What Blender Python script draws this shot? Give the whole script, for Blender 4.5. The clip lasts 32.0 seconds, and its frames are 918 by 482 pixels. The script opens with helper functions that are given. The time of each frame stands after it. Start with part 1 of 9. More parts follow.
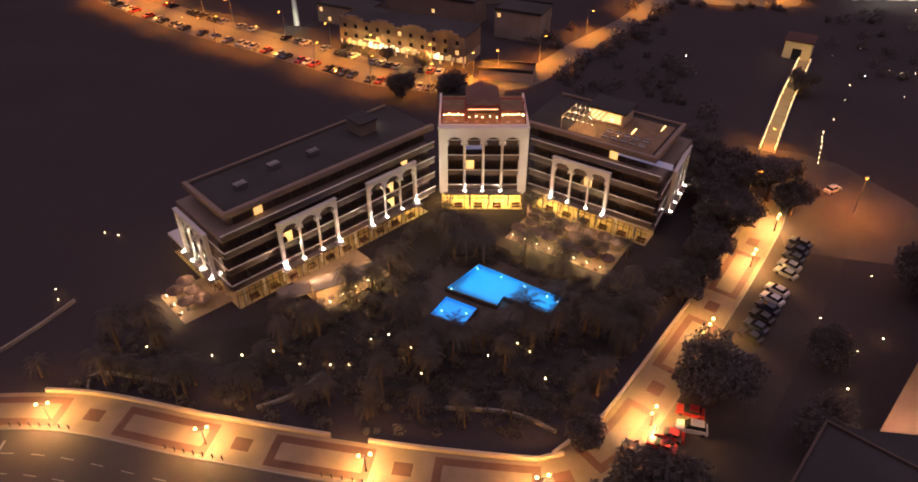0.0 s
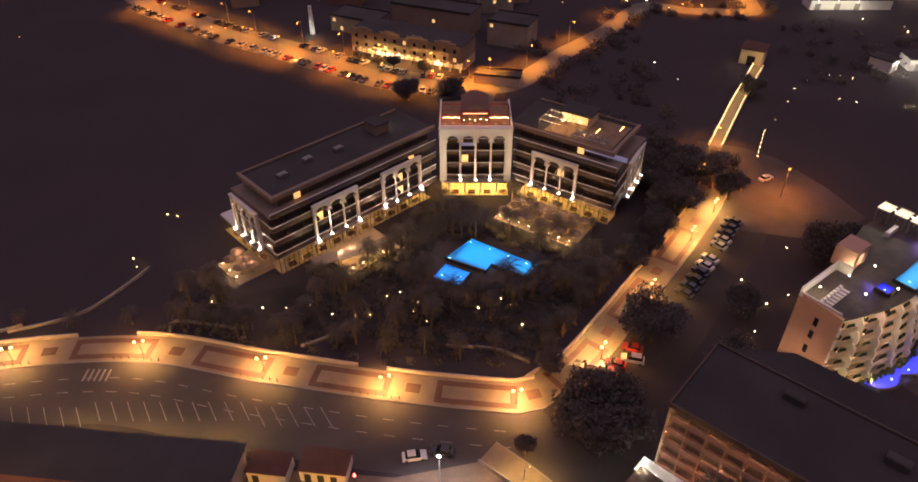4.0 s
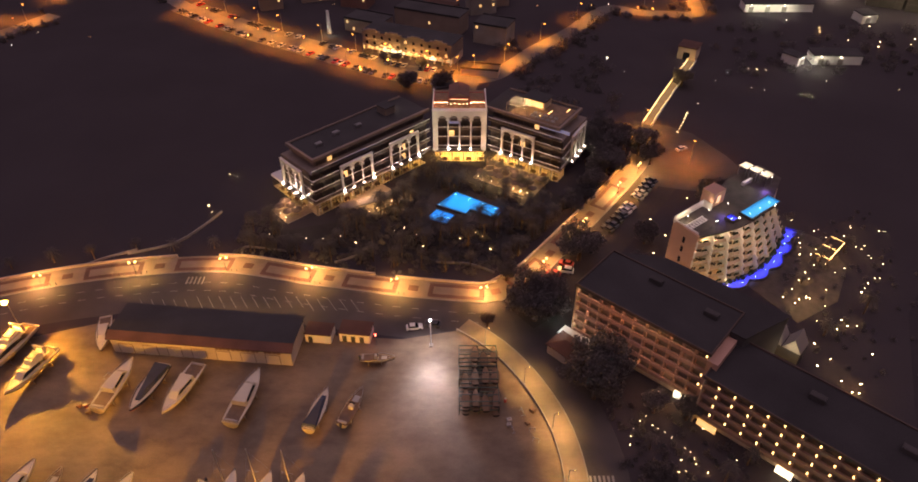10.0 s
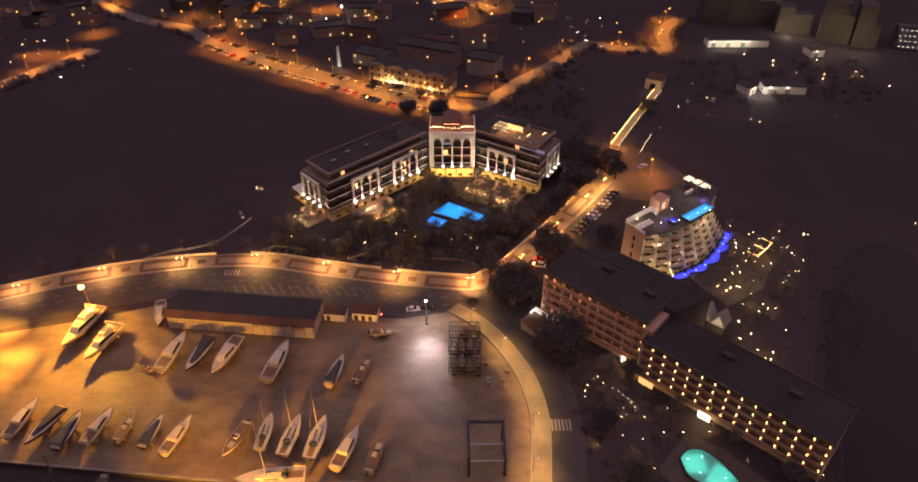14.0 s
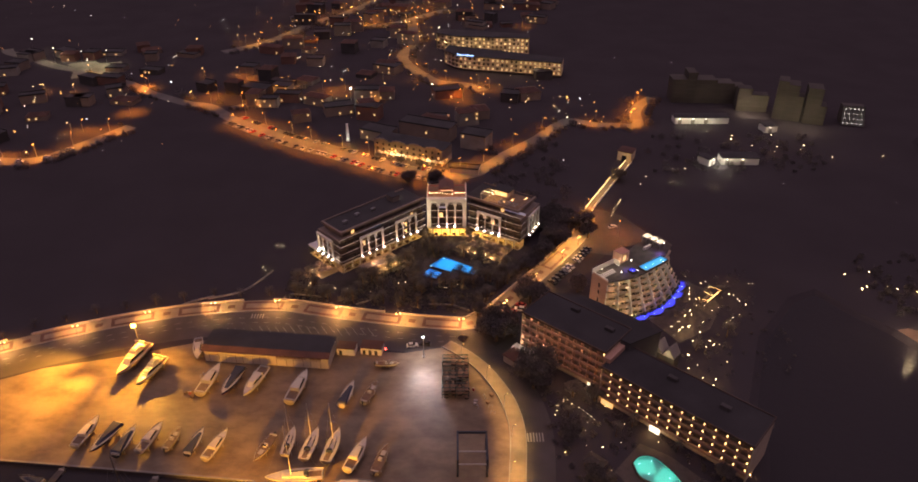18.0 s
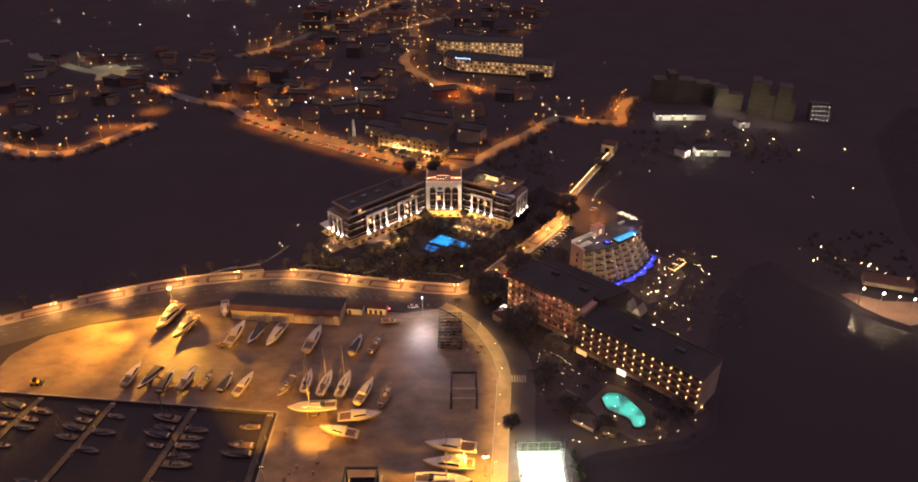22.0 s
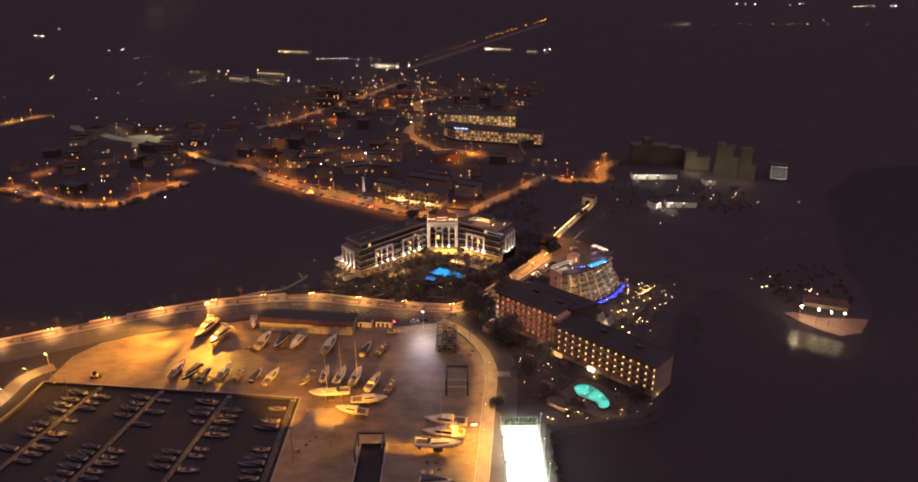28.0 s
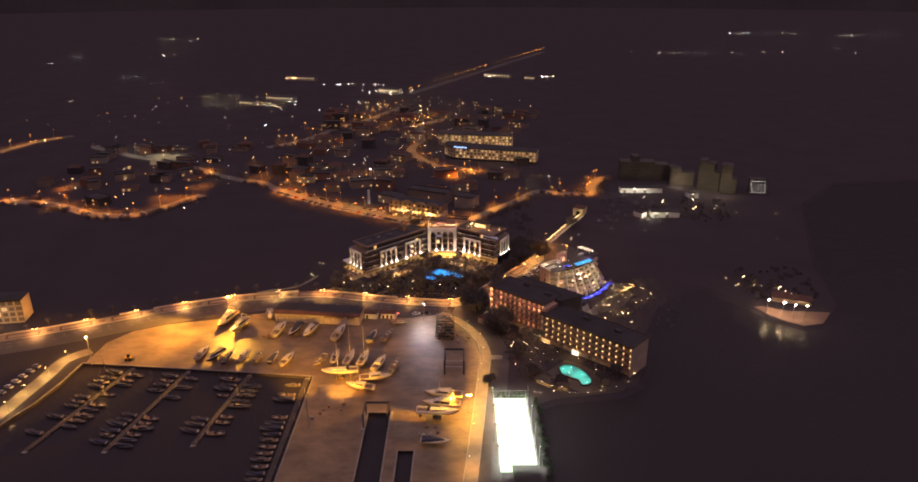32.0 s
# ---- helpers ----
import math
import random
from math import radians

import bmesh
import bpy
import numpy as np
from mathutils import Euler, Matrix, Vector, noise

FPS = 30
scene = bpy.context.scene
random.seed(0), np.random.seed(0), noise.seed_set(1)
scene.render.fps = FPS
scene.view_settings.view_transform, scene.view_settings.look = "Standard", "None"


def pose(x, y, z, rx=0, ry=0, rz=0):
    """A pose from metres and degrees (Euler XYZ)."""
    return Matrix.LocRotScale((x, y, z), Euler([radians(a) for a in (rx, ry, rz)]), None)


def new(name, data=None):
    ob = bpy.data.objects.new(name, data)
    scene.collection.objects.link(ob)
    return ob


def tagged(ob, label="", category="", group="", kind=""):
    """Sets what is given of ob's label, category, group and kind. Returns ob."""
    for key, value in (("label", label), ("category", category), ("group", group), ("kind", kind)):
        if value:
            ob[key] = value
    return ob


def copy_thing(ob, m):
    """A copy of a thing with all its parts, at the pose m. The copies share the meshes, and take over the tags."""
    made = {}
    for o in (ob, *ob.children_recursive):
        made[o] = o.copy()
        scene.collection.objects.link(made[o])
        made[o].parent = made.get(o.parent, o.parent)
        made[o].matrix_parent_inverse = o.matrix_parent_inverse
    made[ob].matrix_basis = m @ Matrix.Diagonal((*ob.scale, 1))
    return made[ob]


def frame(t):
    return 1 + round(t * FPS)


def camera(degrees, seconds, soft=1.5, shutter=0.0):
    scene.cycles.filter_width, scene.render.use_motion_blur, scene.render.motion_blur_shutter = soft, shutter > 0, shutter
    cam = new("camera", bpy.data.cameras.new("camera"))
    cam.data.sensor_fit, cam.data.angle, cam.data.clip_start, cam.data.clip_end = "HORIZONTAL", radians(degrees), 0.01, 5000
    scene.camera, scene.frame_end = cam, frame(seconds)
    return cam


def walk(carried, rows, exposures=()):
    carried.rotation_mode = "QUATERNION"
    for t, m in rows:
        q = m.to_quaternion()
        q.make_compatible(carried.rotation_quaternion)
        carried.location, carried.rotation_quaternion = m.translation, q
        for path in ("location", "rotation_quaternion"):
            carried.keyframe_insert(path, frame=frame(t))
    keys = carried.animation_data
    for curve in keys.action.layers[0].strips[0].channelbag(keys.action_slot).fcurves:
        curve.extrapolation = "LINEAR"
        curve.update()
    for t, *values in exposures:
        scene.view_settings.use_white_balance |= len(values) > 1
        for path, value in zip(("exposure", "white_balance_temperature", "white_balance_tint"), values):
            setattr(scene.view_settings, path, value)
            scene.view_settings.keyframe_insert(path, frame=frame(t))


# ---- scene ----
cam = camera(66.72, 32.0, soft=1.75)
# seconds, x, y, z, pitch, roll, yaw
ROWS = [
    (0, 0, 0, 85, -36.485, -0.086, 0),
    (0.5, -0, -2.69, 86.97, -36.361, -0.095, -0.004),
    (1, -0.01, -5.5, 88.97, -36.293, -0.092, -0.018),
    (1.5, -0.02, -8.54, 91.01, -36.415, -0.087, -0.023),
    (2, -0, -11.86, 93.12, -36.5, -0.085, -0.044),
    (2.5, 0.07, -15.51, 95.29, -36.675, -0.083, -0.066),
    (3, 0.17, -19.44, 97.51, -36.805, -0.071, -0.099),
    (3.5, 0.31, -23.64, 99.77, -37.019, -0.061, -0.111),
    (5.5, 1.22, -41.34, 109.05, -37.548, -0.072, -0.143),
    (6, 1.47, -45.82, 111.39, -37.674, -0.072, -0.149),
    (6.5, 1.75, -50.35, 113.75, -37.812, -0.087, -0.159),
    (7, 2.06, -54.91, 116.1, -37.954, -0.099, -0.165),
    (7.5, 2.39, -59.5, 118.43, -38.048, -0.099, -0.175),
    (8, 2.73, -64.12, 120.73, -38.135, -0.097, -0.187),
    (8.5, 3.06, -68.77, 123.01, -38.172, -0.089, -0.19),
    (9, 3.4, -73.46, 125.27, -38.245, -0.085, -0.194),
    (9.5, 3.73, -78.15, 127.53, -38.293, -0.081, -0.187),
    (10, 4.08, -82.83, 129.79, -38.32, -0.068, -0.189),
    (10.5, 4.43, -87.5, 132.05, -38.358, -0.063, -0.183),
    (11, 4.79, -92.17, 134.32, -38.41, -0.059, -0.164),
    (11.5, 5.17, -96.84, 136.62, -38.45, -0.065, -0.16),
    (12, 5.55, -101.5, 138.96, -38.542, -0.066, -0.159),
    (12.5, 5.93, -106.13, 141.32, -40.457, -0.073, -0.178),
    (13, 6.27, -110.7, 143.68, -41.981, -0.093, -0.165),
    (13.5, 6.58, -115.29, 146.02, -40.486, -0.095, -0.163),
    (14, 6.87, -119.95, 148.33, -36.314, -0.094, -0.171),
    (14.5, 7.17, -124.71, 150.63, -33.538, -0.091, -0.187),
    (15, 7.5, -129.54, 152.94, -32.526, -0.089, -0.197),
    (16.5, 8.51, -144.03, 159.89, -32.526, -0.083, -0.228),
    (17, 8.84, -148.85, 162.17, -32.524, -0.077, -0.249),
    (17.5, 9.16, -153.67, 164.34, -32.481, -0.064, -0.261),
    (18, 9.46, -158.5, 166.34, -30.698, -0.049, -0.242),
    (18.5, 9.77, -163.38, 168.07, -30.166, -0.047, -0.221),
    (19, 10.1, -168.29, 169.48, -30.149, -0.029, -0.222),
    (19.5, 10.44, -173.19, 170.52, -30.154, -0.019, -0.215),
    (20, 10.78, -178.08, 171.24, -30.177, -0.015, -0.215),
    (20.5, 11.12, -182.95, 171.69, -30.165, -0.01, -0.214),
    (21, 11.44, -187.77, 171.95, -30.155, -0.001, -0.211),
    (21.5, 11.74, -192.51, 172.09, -30.129, 0.014, -0.184),
    (22, 12.03, -197.2, 172.15, -29.979, 0.022, -0.162),
    (22.5, 12.32, -201.92, 172.14, -28.206, 0.013, -0.137),
    (23, 12.6, -206.73, 172.09, -27.256, 0.012, -0.114),
    (23.5, 12.88, -211.68, 172.02, -25.534, 0.015, -0.105),
    (24, 13.16, -216.68, 171.95, -25.443, 0.021, -0.072),
    (24.5, 13.44, -221.64, 171.92, -25.39, 0.017, -0.052),
    (26.5, 14.52, -241.25, 171.91, -23.264, 0.028, -0.018),
    (27, 14.8, -246.11, 171.89, -23.207, 0.041, 0.012),
    (27.5, 15.1, -250.96, 171.85, -23.165, 0.056, 0.03),
    (28, 15.42, -255.78, 171.79, -23.106, 0.07, 0.045),
    (28.5, 15.73, -260.59, 171.73, -23.065, 0.08, 0.075),
    (29, 16.03, -265.39, 171.68, -23.018, 0.097, 0.096),
    (29.5, 16.33, -270.16, 171.62, -22.984, 0.107, 0.108),
    (30, 16.62, -274.91, 171.56, -22.946, 0.114, 0.116),
    (30.5, 16.9, -279.64, 171.51, -22.916, 0.12, 0.13),
    (31, 17.15, -284.37, 171.45, -22.055, 0.127, 0.15),
    (31.5, 17.4, -289.11, 171.38, -20.877, 0.129, 0.156),
    (32, 17.63, -293.86, 171.3, -20.803, 0.122, 0.178),
]
walk(cam, [(t, pose(x, y, z, 90 + pitch, roll, yaw)) for t, x, y, z, pitch, roll, yaw in ROWS])

from mathutils.geometry import tessellate_polygon

# ---- night sky: a faint violet glow overhead that fades towards the horizon, and no sun ----
world = bpy.data.worlds.new("night_sky")
scene.world = world
world.use_nodes = True
dome = world.node_tree.nodes
dome_co, dome_split, dome_ramp = dome.new("ShaderNodeTexCoord"), dome.new("ShaderNodeSeparateXYZ"), dome.new("ShaderNodeValToRGB")
dome_ramp.color_ramp.elements[0].position, dome_ramp.color_ramp.elements[0].color = 0.3, (0.06, 0.043, 0.053, 1)
dome_ramp.color_ramp.elements[1].position, dome_ramp.color_ramp.elements[1].color = 0.85, (1.0, 0.69, 0.87, 1)
world.node_tree.links.new(dome_co.outputs["Generated"], dome_split.inputs[0])
world.node_tree.links.new(dome_split.outputs["Z"], dome_ramp.inputs["Fac"])
world.node_tree.links.new(dome_ramp.outputs["Color"], dome["Background"].inputs["Color"])
dome["Background"].inputs["Strength"].default_value = 0.54
scene.view_settings.exposure = 0.0

SODIUM, WARM, WHITE, COOL = (1.0, 0.3, 0.03), (1.0, 0.55, 0.17), (1.0, 0.86, 0.62), (0.88, 0.92, 1.0)
rng = random.Random(7)


# ---- materials ----
def mat(name, color, rough=0.7, metal=0.0, vary=0.25, scale=1.0, fine=12.0, bump=0.15, coat=0.0, spec=0.5):
    """A surface whose colour drifts at a coarse and a fine scale, with a fine relief."""
    m = bpy.data.materials.new(name)
    m.use_nodes = True
    nt = m.node_tree
    n, ln = nt.nodes, nt.links
    b = n["Principled BSDF"]
    b.inputs["Roughness"].default_value, b.inputs["Metallic"].default_value = rough, metal
    b.inputs["Coat Weight"].default_value = coat
    b.inputs["Specular IOR Level"].default_value = spec
    geo = n.new("ShaderNodeTexCoord")
    big, small = n.new("ShaderNodeTexNoise"), n.new("ShaderNodeTexNoise")
    big.inputs["Scale"].default_value, big.inputs["Detail"].default_value = scale * 0.25, 4
    small.inputs["Scale"].default_value, small.inputs["Detail"].default_value = fine, 3
    info = n.new("ShaderNodeObjectInfo")
    add = n.new("ShaderNodeMath")
    add.operation = "ADD"
    mix = n.new("ShaderNodeMath")
    mix.operation = "MULTIPLY_ADD"
    mix.inputs[1].default_value = 0.4
    ln.new(geo.outputs["Object"], big.inputs["Vector"])
    ln.new(geo.outputs["Object"], small.inputs["Vector"])
    ln.new(small.outputs["Fac"], mix.inputs[0])
    ln.new(big.outputs["Fac"], mix.inputs[2])
    rnd = n.new("ShaderNodeMath")
    rnd.operation = "MULTIPLY_ADD"
    rnd.inputs[1].default_value, rnd.inputs[2].default_value = 0.25, -0.32
    ln.new(info.outputs["Random"], rnd.inputs[0])
    ln.new(mix.outputs[0], add.inputs[0])
    ln.new(rnd.outputs[0], add.inputs[1])
    ramp = n.new("ShaderNodeValToRGB")
    lo = tuple(max(0.0, c * (1 - vary)) for c in color)
    hi = tuple(min(1.0, c * (1 + vary)) for c in color)
    ramp.color_ramp.elements[0].position, ramp.color_ramp.elements[0].color = 0.25, (*lo, 1)
    ramp.color_ramp.elements[1].position, ramp.color_ramp.elements[1].color = 0.75, (*hi, 1)
    ln.new(add.outputs[0], ramp.inputs["Fac"])
    ln.new(ramp.outputs["Color"], b.inputs["Base Color"])
    if bump:
        bp = n.new("ShaderNodeBump")
        bp.inputs["Strength"].default_value, bp.inputs["Distance"].default_value = bump, 0.03
        ln.new(small.outputs["Fac"], bp.inputs["Height"])
        ln.new(bp.outputs["Normal"], b.inputs["Normal"])
    return m


def glow(name, color, strength):
    m = bpy.data.materials.new(name)
    m.use_nodes = True
    b = m.node_tree.nodes["Principled BSDF"]
    b.inputs["Base Color"].default_value = (0.8, 0.8, 0.8, 1)
    b.inputs["Emission Color"].default_value = (*color, 1)
    b.inputs["Emission Strength"].default_value = strength
    return m


def lamps_mat(name, stops, strength):
    """Lamps of mixed colour: each separate globe takes its own tint and power."""
    m = bpy.data.materials.new(name)
    m.use_nodes = True
    n, ln = m.node_tree.nodes, m.node_tree.links
    b = n["Principled BSDF"]
    geo, ramp, mul = n.new("ShaderNodeNewGeometry"), n.new("ShaderNodeValToRGB"), n.new("ShaderNodeMath")
    ramp.color_ramp.interpolation = "CONSTANT"
    while len(ramp.color_ramp.elements) < len(stops):
        ramp.color_ramp.elements.new(0.5)
    for e, (p, c) in zip(ramp.color_ramp.elements, stops):
        e.position, e.color = p, (*c, 1)
    frac = n.new("ShaderNodeMath")
    frac.operation = "FRACT"
    times = n.new("ShaderNodeMath")
    times.operation, times.inputs[1].default_value = "MULTIPLY", 37.3
    mul.operation, mul.inputs[1].default_value, mul.inputs[2].default_value = "MULTIPLY_ADD", strength * 1.4, strength * 0.3
    ln.new(geo.outputs["Random Per Island"], ramp.inputs["Fac"])
    ln.new(geo.outputs["Random Per Island"], times.inputs[0])
    ln.new(times.outputs[0], frac.inputs[0])
    ln.new(frac.outputs[0], mul.inputs[0])
    ln.new(ramp.outputs["Color"], b.inputs["Emission Color"])
    ln.new(mul.outputs[0], b.inputs["Emission Strength"])
    return m


def water_mat(name, color, wave, scale, rough=0.06, ior=1.09, level=0.1):
    m = bpy.data.materials.new(name)
    m.use_nodes = True
    n, ln = m.node_tree.nodes, m.node_tree.links
    b = n["Principled BSDF"]
    b.inputs["Base Color"].default_value = (*color, 1)
    b.inputs["Roughness"].default_value = rough
    b.inputs["IOR"].default_value = ior
    b.inputs["Specular IOR Level"].default_value = level
    tc, a, c = n.new("ShaderNodeTexCoord"), n.new("ShaderNodeTexNoise"), n.new("ShaderNodeTexNoise")
    a.inputs["Scale"].default_value, a.inputs["Detail"].default_value = scale, 5
    c.inputs["Scale"].default_value, c.inputs["Detail"].default_value = scale * 0.13, 3
    s = n.new("ShaderNodeMath")
    ln.new(tc.outputs["Object"], a.inputs["Vector"])
    ln.new(tc.outputs["Object"], c.inputs["Vector"])
    ln.new(a.outputs["Fac"], s.inputs[0])
    ln.new(c.outputs["Fac"], s.inputs[1])
    bp = n.new("ShaderNodeBump")
    bp.inputs["Strength"].default_value, bp.inputs["Distance"].default_value = wave, 0.3
    ln.new(s.outputs[0], bp.inputs["Height"])
    ln.new(bp.outputs["Normal"], b.inputs["Normal"])
    return m


def yard_mat(name, color, rough):
    """Worn concrete: slabs, tyre marks, oil and damp patches."""
    m = mat(name, color, rough, vary=0.3, scale=0.25, fine=3.0, bump=0.2)
    n, ln = m.node_tree.nodes, m.node_tree.links
    b = n["Principled BSDF"]
    tc, st, mu = n.new("ShaderNodeTexCoord"), n.new("ShaderNodeTexNoise"), n.new("ShaderNodeMix")
    mp = n.new("ShaderNodeMapping")
    mp.inputs["Rotation"].default_value = (0, 0, 0.4)
    mp.inputs["Scale"].default_value = (0.09, 0.16, 1)
    st.inputs["Scale"].default_value, st.inputs["Detail"].default_value, st.inputs["Roughness"].default_value = 1.0, 8, 0.65
    ramp = n.new("ShaderNodeValToRGB")
    ramp.color_ramp.elements[0].position, ramp.color_ramp.elements[0].color = 0.36, (0.62, 0.58, 0.56, 1)
    ramp.color_ramp.elements[1].position, ramp.color_ramp.elements[1].color = 0.6, (1, 1, 1, 1)
    mu.data_type, mu.blend_type = "RGBA", "MULTIPLY"
    mu.inputs["Factor"].default_value = 1.0
    src = b.inputs["Base Color"].links[0].from_socket
    ln.new(tc.outputs["Object"], mp.inputs["Vector"])
    ln.new(mp.outputs["Vector"], st.inputs["Vector"])
    ln.new(st.outputs["Fac"], ramp.inputs["Fac"])
    ln.new(src, mu.inputs[6])
    ln.new(ramp.outputs["Color"], mu.inputs[7])
    ln.new(mu.outputs[2], b.inputs["Base Color"])
    return m


def leaf_mat(name, color):
    """Thin leaves: part of the light is scattered back, part shines through."""
    m = mat(name, color, 0.75, vary=0.3, scale=2, fine=9, bump=0, spec=0.1)
    n, ln = m.node_tree.nodes, m.node_tree.links
    b, out = n["Principled BSDF"], n["Material Output"]
    tr, mx = n.new("ShaderNodeBsdfTranslucent"), n.new("ShaderNodeMixShader")
    mx.inputs["Fac"].default_value = 0.5
    ln.new(b.inputs["Base Color"].links[0].from_socket, tr.inputs["Color"])
    ln.new(b.outputs["BSDF"], mx.inputs[1])
    ln.new(tr.outputs["BSDF"], mx.inputs[2])
    ln.new(mx.outputs["Shader"], out.inputs["Surface"])
    return m


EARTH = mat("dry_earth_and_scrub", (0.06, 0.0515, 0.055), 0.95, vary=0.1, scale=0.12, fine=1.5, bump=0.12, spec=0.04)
ASPHALT = mat("worn_asphalt", (0.07, 0.06, 0.056), 0.8, vary=0.35, scale=0.3, fine=6, bump=0.25)
# Side street asphalt in a lower base tone, close to the earth's.
SIDEASPHALT = mat("dark_side_asphalt", (0.05, 0.04, 0.036), 0.9, vary=0.35, scale=0.25, fine=6, bump=0.2)
ROADTOP = mat("pale_dusty_asphalt", (0.125, 0.11, 0.095), 0.8, vary=0.35, scale=0.25, fine=5, bump=0.25)
YARD = yard_mat("stained_yard_concrete", (0.215, 0.155, 0.095), 0.58)
PAVE = mat("cream_paving", (0.22, 0.17, 0.115), 0.7, vary=0.2, scale=1.2, fine=8)
PAVE_RED = mat("red_brick_paving", (0.12, 0.06, 0.04), 0.75, vary=0.3, scale=1.2, fine=8)
KERB = mat("kerb_stone", (0.24, 0.215, 0.185), 0.8, fine=8)
PAINT = mat("road_paint", (0.26, 0.245, 0.225), 0.6, vary=0.25, fine=5, bump=0.05)
BROWNGLASS = mat("brown_tinted_glass", (0.1, 0.072, 0.058), 0.3, vary=0.3, scale=0.8, fine=2, bump=0.0)
# Hotel render toned down: the shade behind the balconies is put into the colour.
SHADEWALL = mat("shaded_render", (0.24, 0.19, 0.155), 0.85, vary=0.2, scale=0.6, fine=6, bump=0.1)
DARKWOOD = mat("dark_timber_deck", (0.07, 0.055, 0.045), 0.7, vary=0.3, scale=2, fine=10)
STUCCO = mat("white_stucco", (0.78, 0.74, 0.69), 0.8, vary=0.08, scale=0.6, fine=6, bump=0.08)
CREAM = mat("cream_render", (0.55, 0.43, 0.32), 0.85, vary=0.15, scale=0.5, fine=6, bump=0.1)
PEACH = mat("peach_render", (0.5, 0.3, 0.22), 0.85, vary=0.12, scale=0.5, fine=6, bump=0.1)
TERRA = mat("terracotta_render", (0.2, 0.105, 0.08), 0.85, vary=0.15, scale=0.5, fine=6, bump=0.1)
# Render for unlit walls, with the night's darkness put into the colour.
DIMWALL = mat("night_dark_render", (0.07, 0.062, 0.06), 0.9, vary=0.25, scale=0.4, fine=5, bump=0.15)
GREYWALL = mat("grey_render", (0.3, 0.27, 0.24), 0.9, vary=0.2, scale=0.4, fine=5, bump=0.15)
ROOF = mat("dark_gravel_roof", (0.04, 0.036, 0.037), 0.95, vary=0.3, scale=0.3, fine=4, bump=0.4)
DECKROOF = mat("dark_roof_membrane", (0.044, 0.04, 0.04), 0.8, vary=0.3, scale=0.4, fine=4, bump=0.2)
PARAPET = mat("sand_parapet", (0.28, 0.21, 0.165), 0.85, vary=0.15, scale=0.6, fine=5)
TILE = mat("clay_roof_tiles", (0.09, 0.042, 0.03), 0.85, vary=0.3, scale=0.8, fine=6, bump=0.4)
WOOD = mat("weathered_wood", (0.22, 0.14, 0.08), 0.7, vary=0.3, scale=2, fine=10)
PALEWOOD = mat("pale_wood_deck", (0.4, 0.3, 0.2), 0.65, vary=0.2, scale=2, fine=10)
STEEL = mat("galvanised_steel", (0.35, 0.34, 0.33), 0.45, metal=0.8, vary=0.15, fine=10, bump=0.05)
DARKSTEEL = mat("dark_painted_steel", (0.05, 0.05, 0.055), 0.5, metal=0.3, vary=0.2, fine=10, bump=0.05)
GREENPAINT = mat("green_painted_steel", (0.06, 0.08, 0.065), 0.5, vary=0.25, fine=8)
BLUEPAINT = mat("blue_painted_steel", (0.03, 0.034, 0.045), 0.5, vary=0.25, fine=8)
REDPAINT = mat("red_painted_steel", (0.35, 0.04, 0.03), 0.5, vary=0.25, fine=8)
GLASSDARK = mat("dark_window_glass", (0.02, 0.022, 0.026), 0.08, vary=0.2, fine=2, bump=0.0)
GEL = mat("white_gelcoat", (0.62, 0.54, 0.4), 0.25, vary=0.08, scale=1, fine=6, bump=0.03, coat=0.4)
GELBLUE = mat("navy_gelcoat", (0.03, 0.035, 0.06), 0.25, vary=0.15, fine=6, bump=0.03, coat=0.4)
ANTIFOUL = mat("dark_antifouling_paint", (0.06, 0.05, 0.06), 0.8, vary=0.3, fine=8)
ANTIRED = mat("red_antifouling_paint", (0.22, 0.05, 0.04), 0.8, vary=0.3, fine=8)
TEAK = mat("teak_deck", (0.17, 0.105, 0.06), 0.6, vary=0.2, scale=3, fine=14)
CANVAS = mat("blue_canvas", (0.045, 0.05, 0.075), 0.9, vary=0.2, fine=10)
CANVASPALE = mat("pale_canvas", (0.4, 0.36, 0.31), 0.9, vary=0.2, fine=10)
LEAF = leaf_mat("dark_foliage", (0.174, 0.157, 0.152))
PALMLEAF = leaf_mat("palm_fronds", (0.145, 0.131, 0.119))
BARK = mat("palm_bark", (0.16, 0.11, 0.07), 0.95, vary=0.35, scale=3, fine=14, bump=0.5)
HEDGE = mat("clipped_hedge", (0.04, 0.06, 0.025), 0.8, vary=0.5, scale=2, fine=9, bump=0.6)
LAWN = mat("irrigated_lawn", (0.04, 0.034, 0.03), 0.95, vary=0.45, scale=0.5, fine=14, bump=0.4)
ROCK = mat("limestone_rock", (0.3, 0.26, 0.22), 0.9, vary=0.3, scale=0.5, fine=3, bump=0.6)
TURF = mat("artificial_turf", (0.3, 0.42, 0.28), 0.9, vary=0.15, scale=0.6, fine=20)
RUBBER = mat("black_rubber", (0.02, 0.02, 0.02), 0.9, vary=0.2, fine=10)
POOLTILE = mat("blue_pool_tiles", (0.11, 0.58, 0.9), 0.4, vary=0.08, fine=6, bump=0.05)
POOLGREEN = mat("turquoise_pool_tiles", (0.22, 0.75, 0.66), 0.4, vary=0.08, fine=6, bump=0.05)
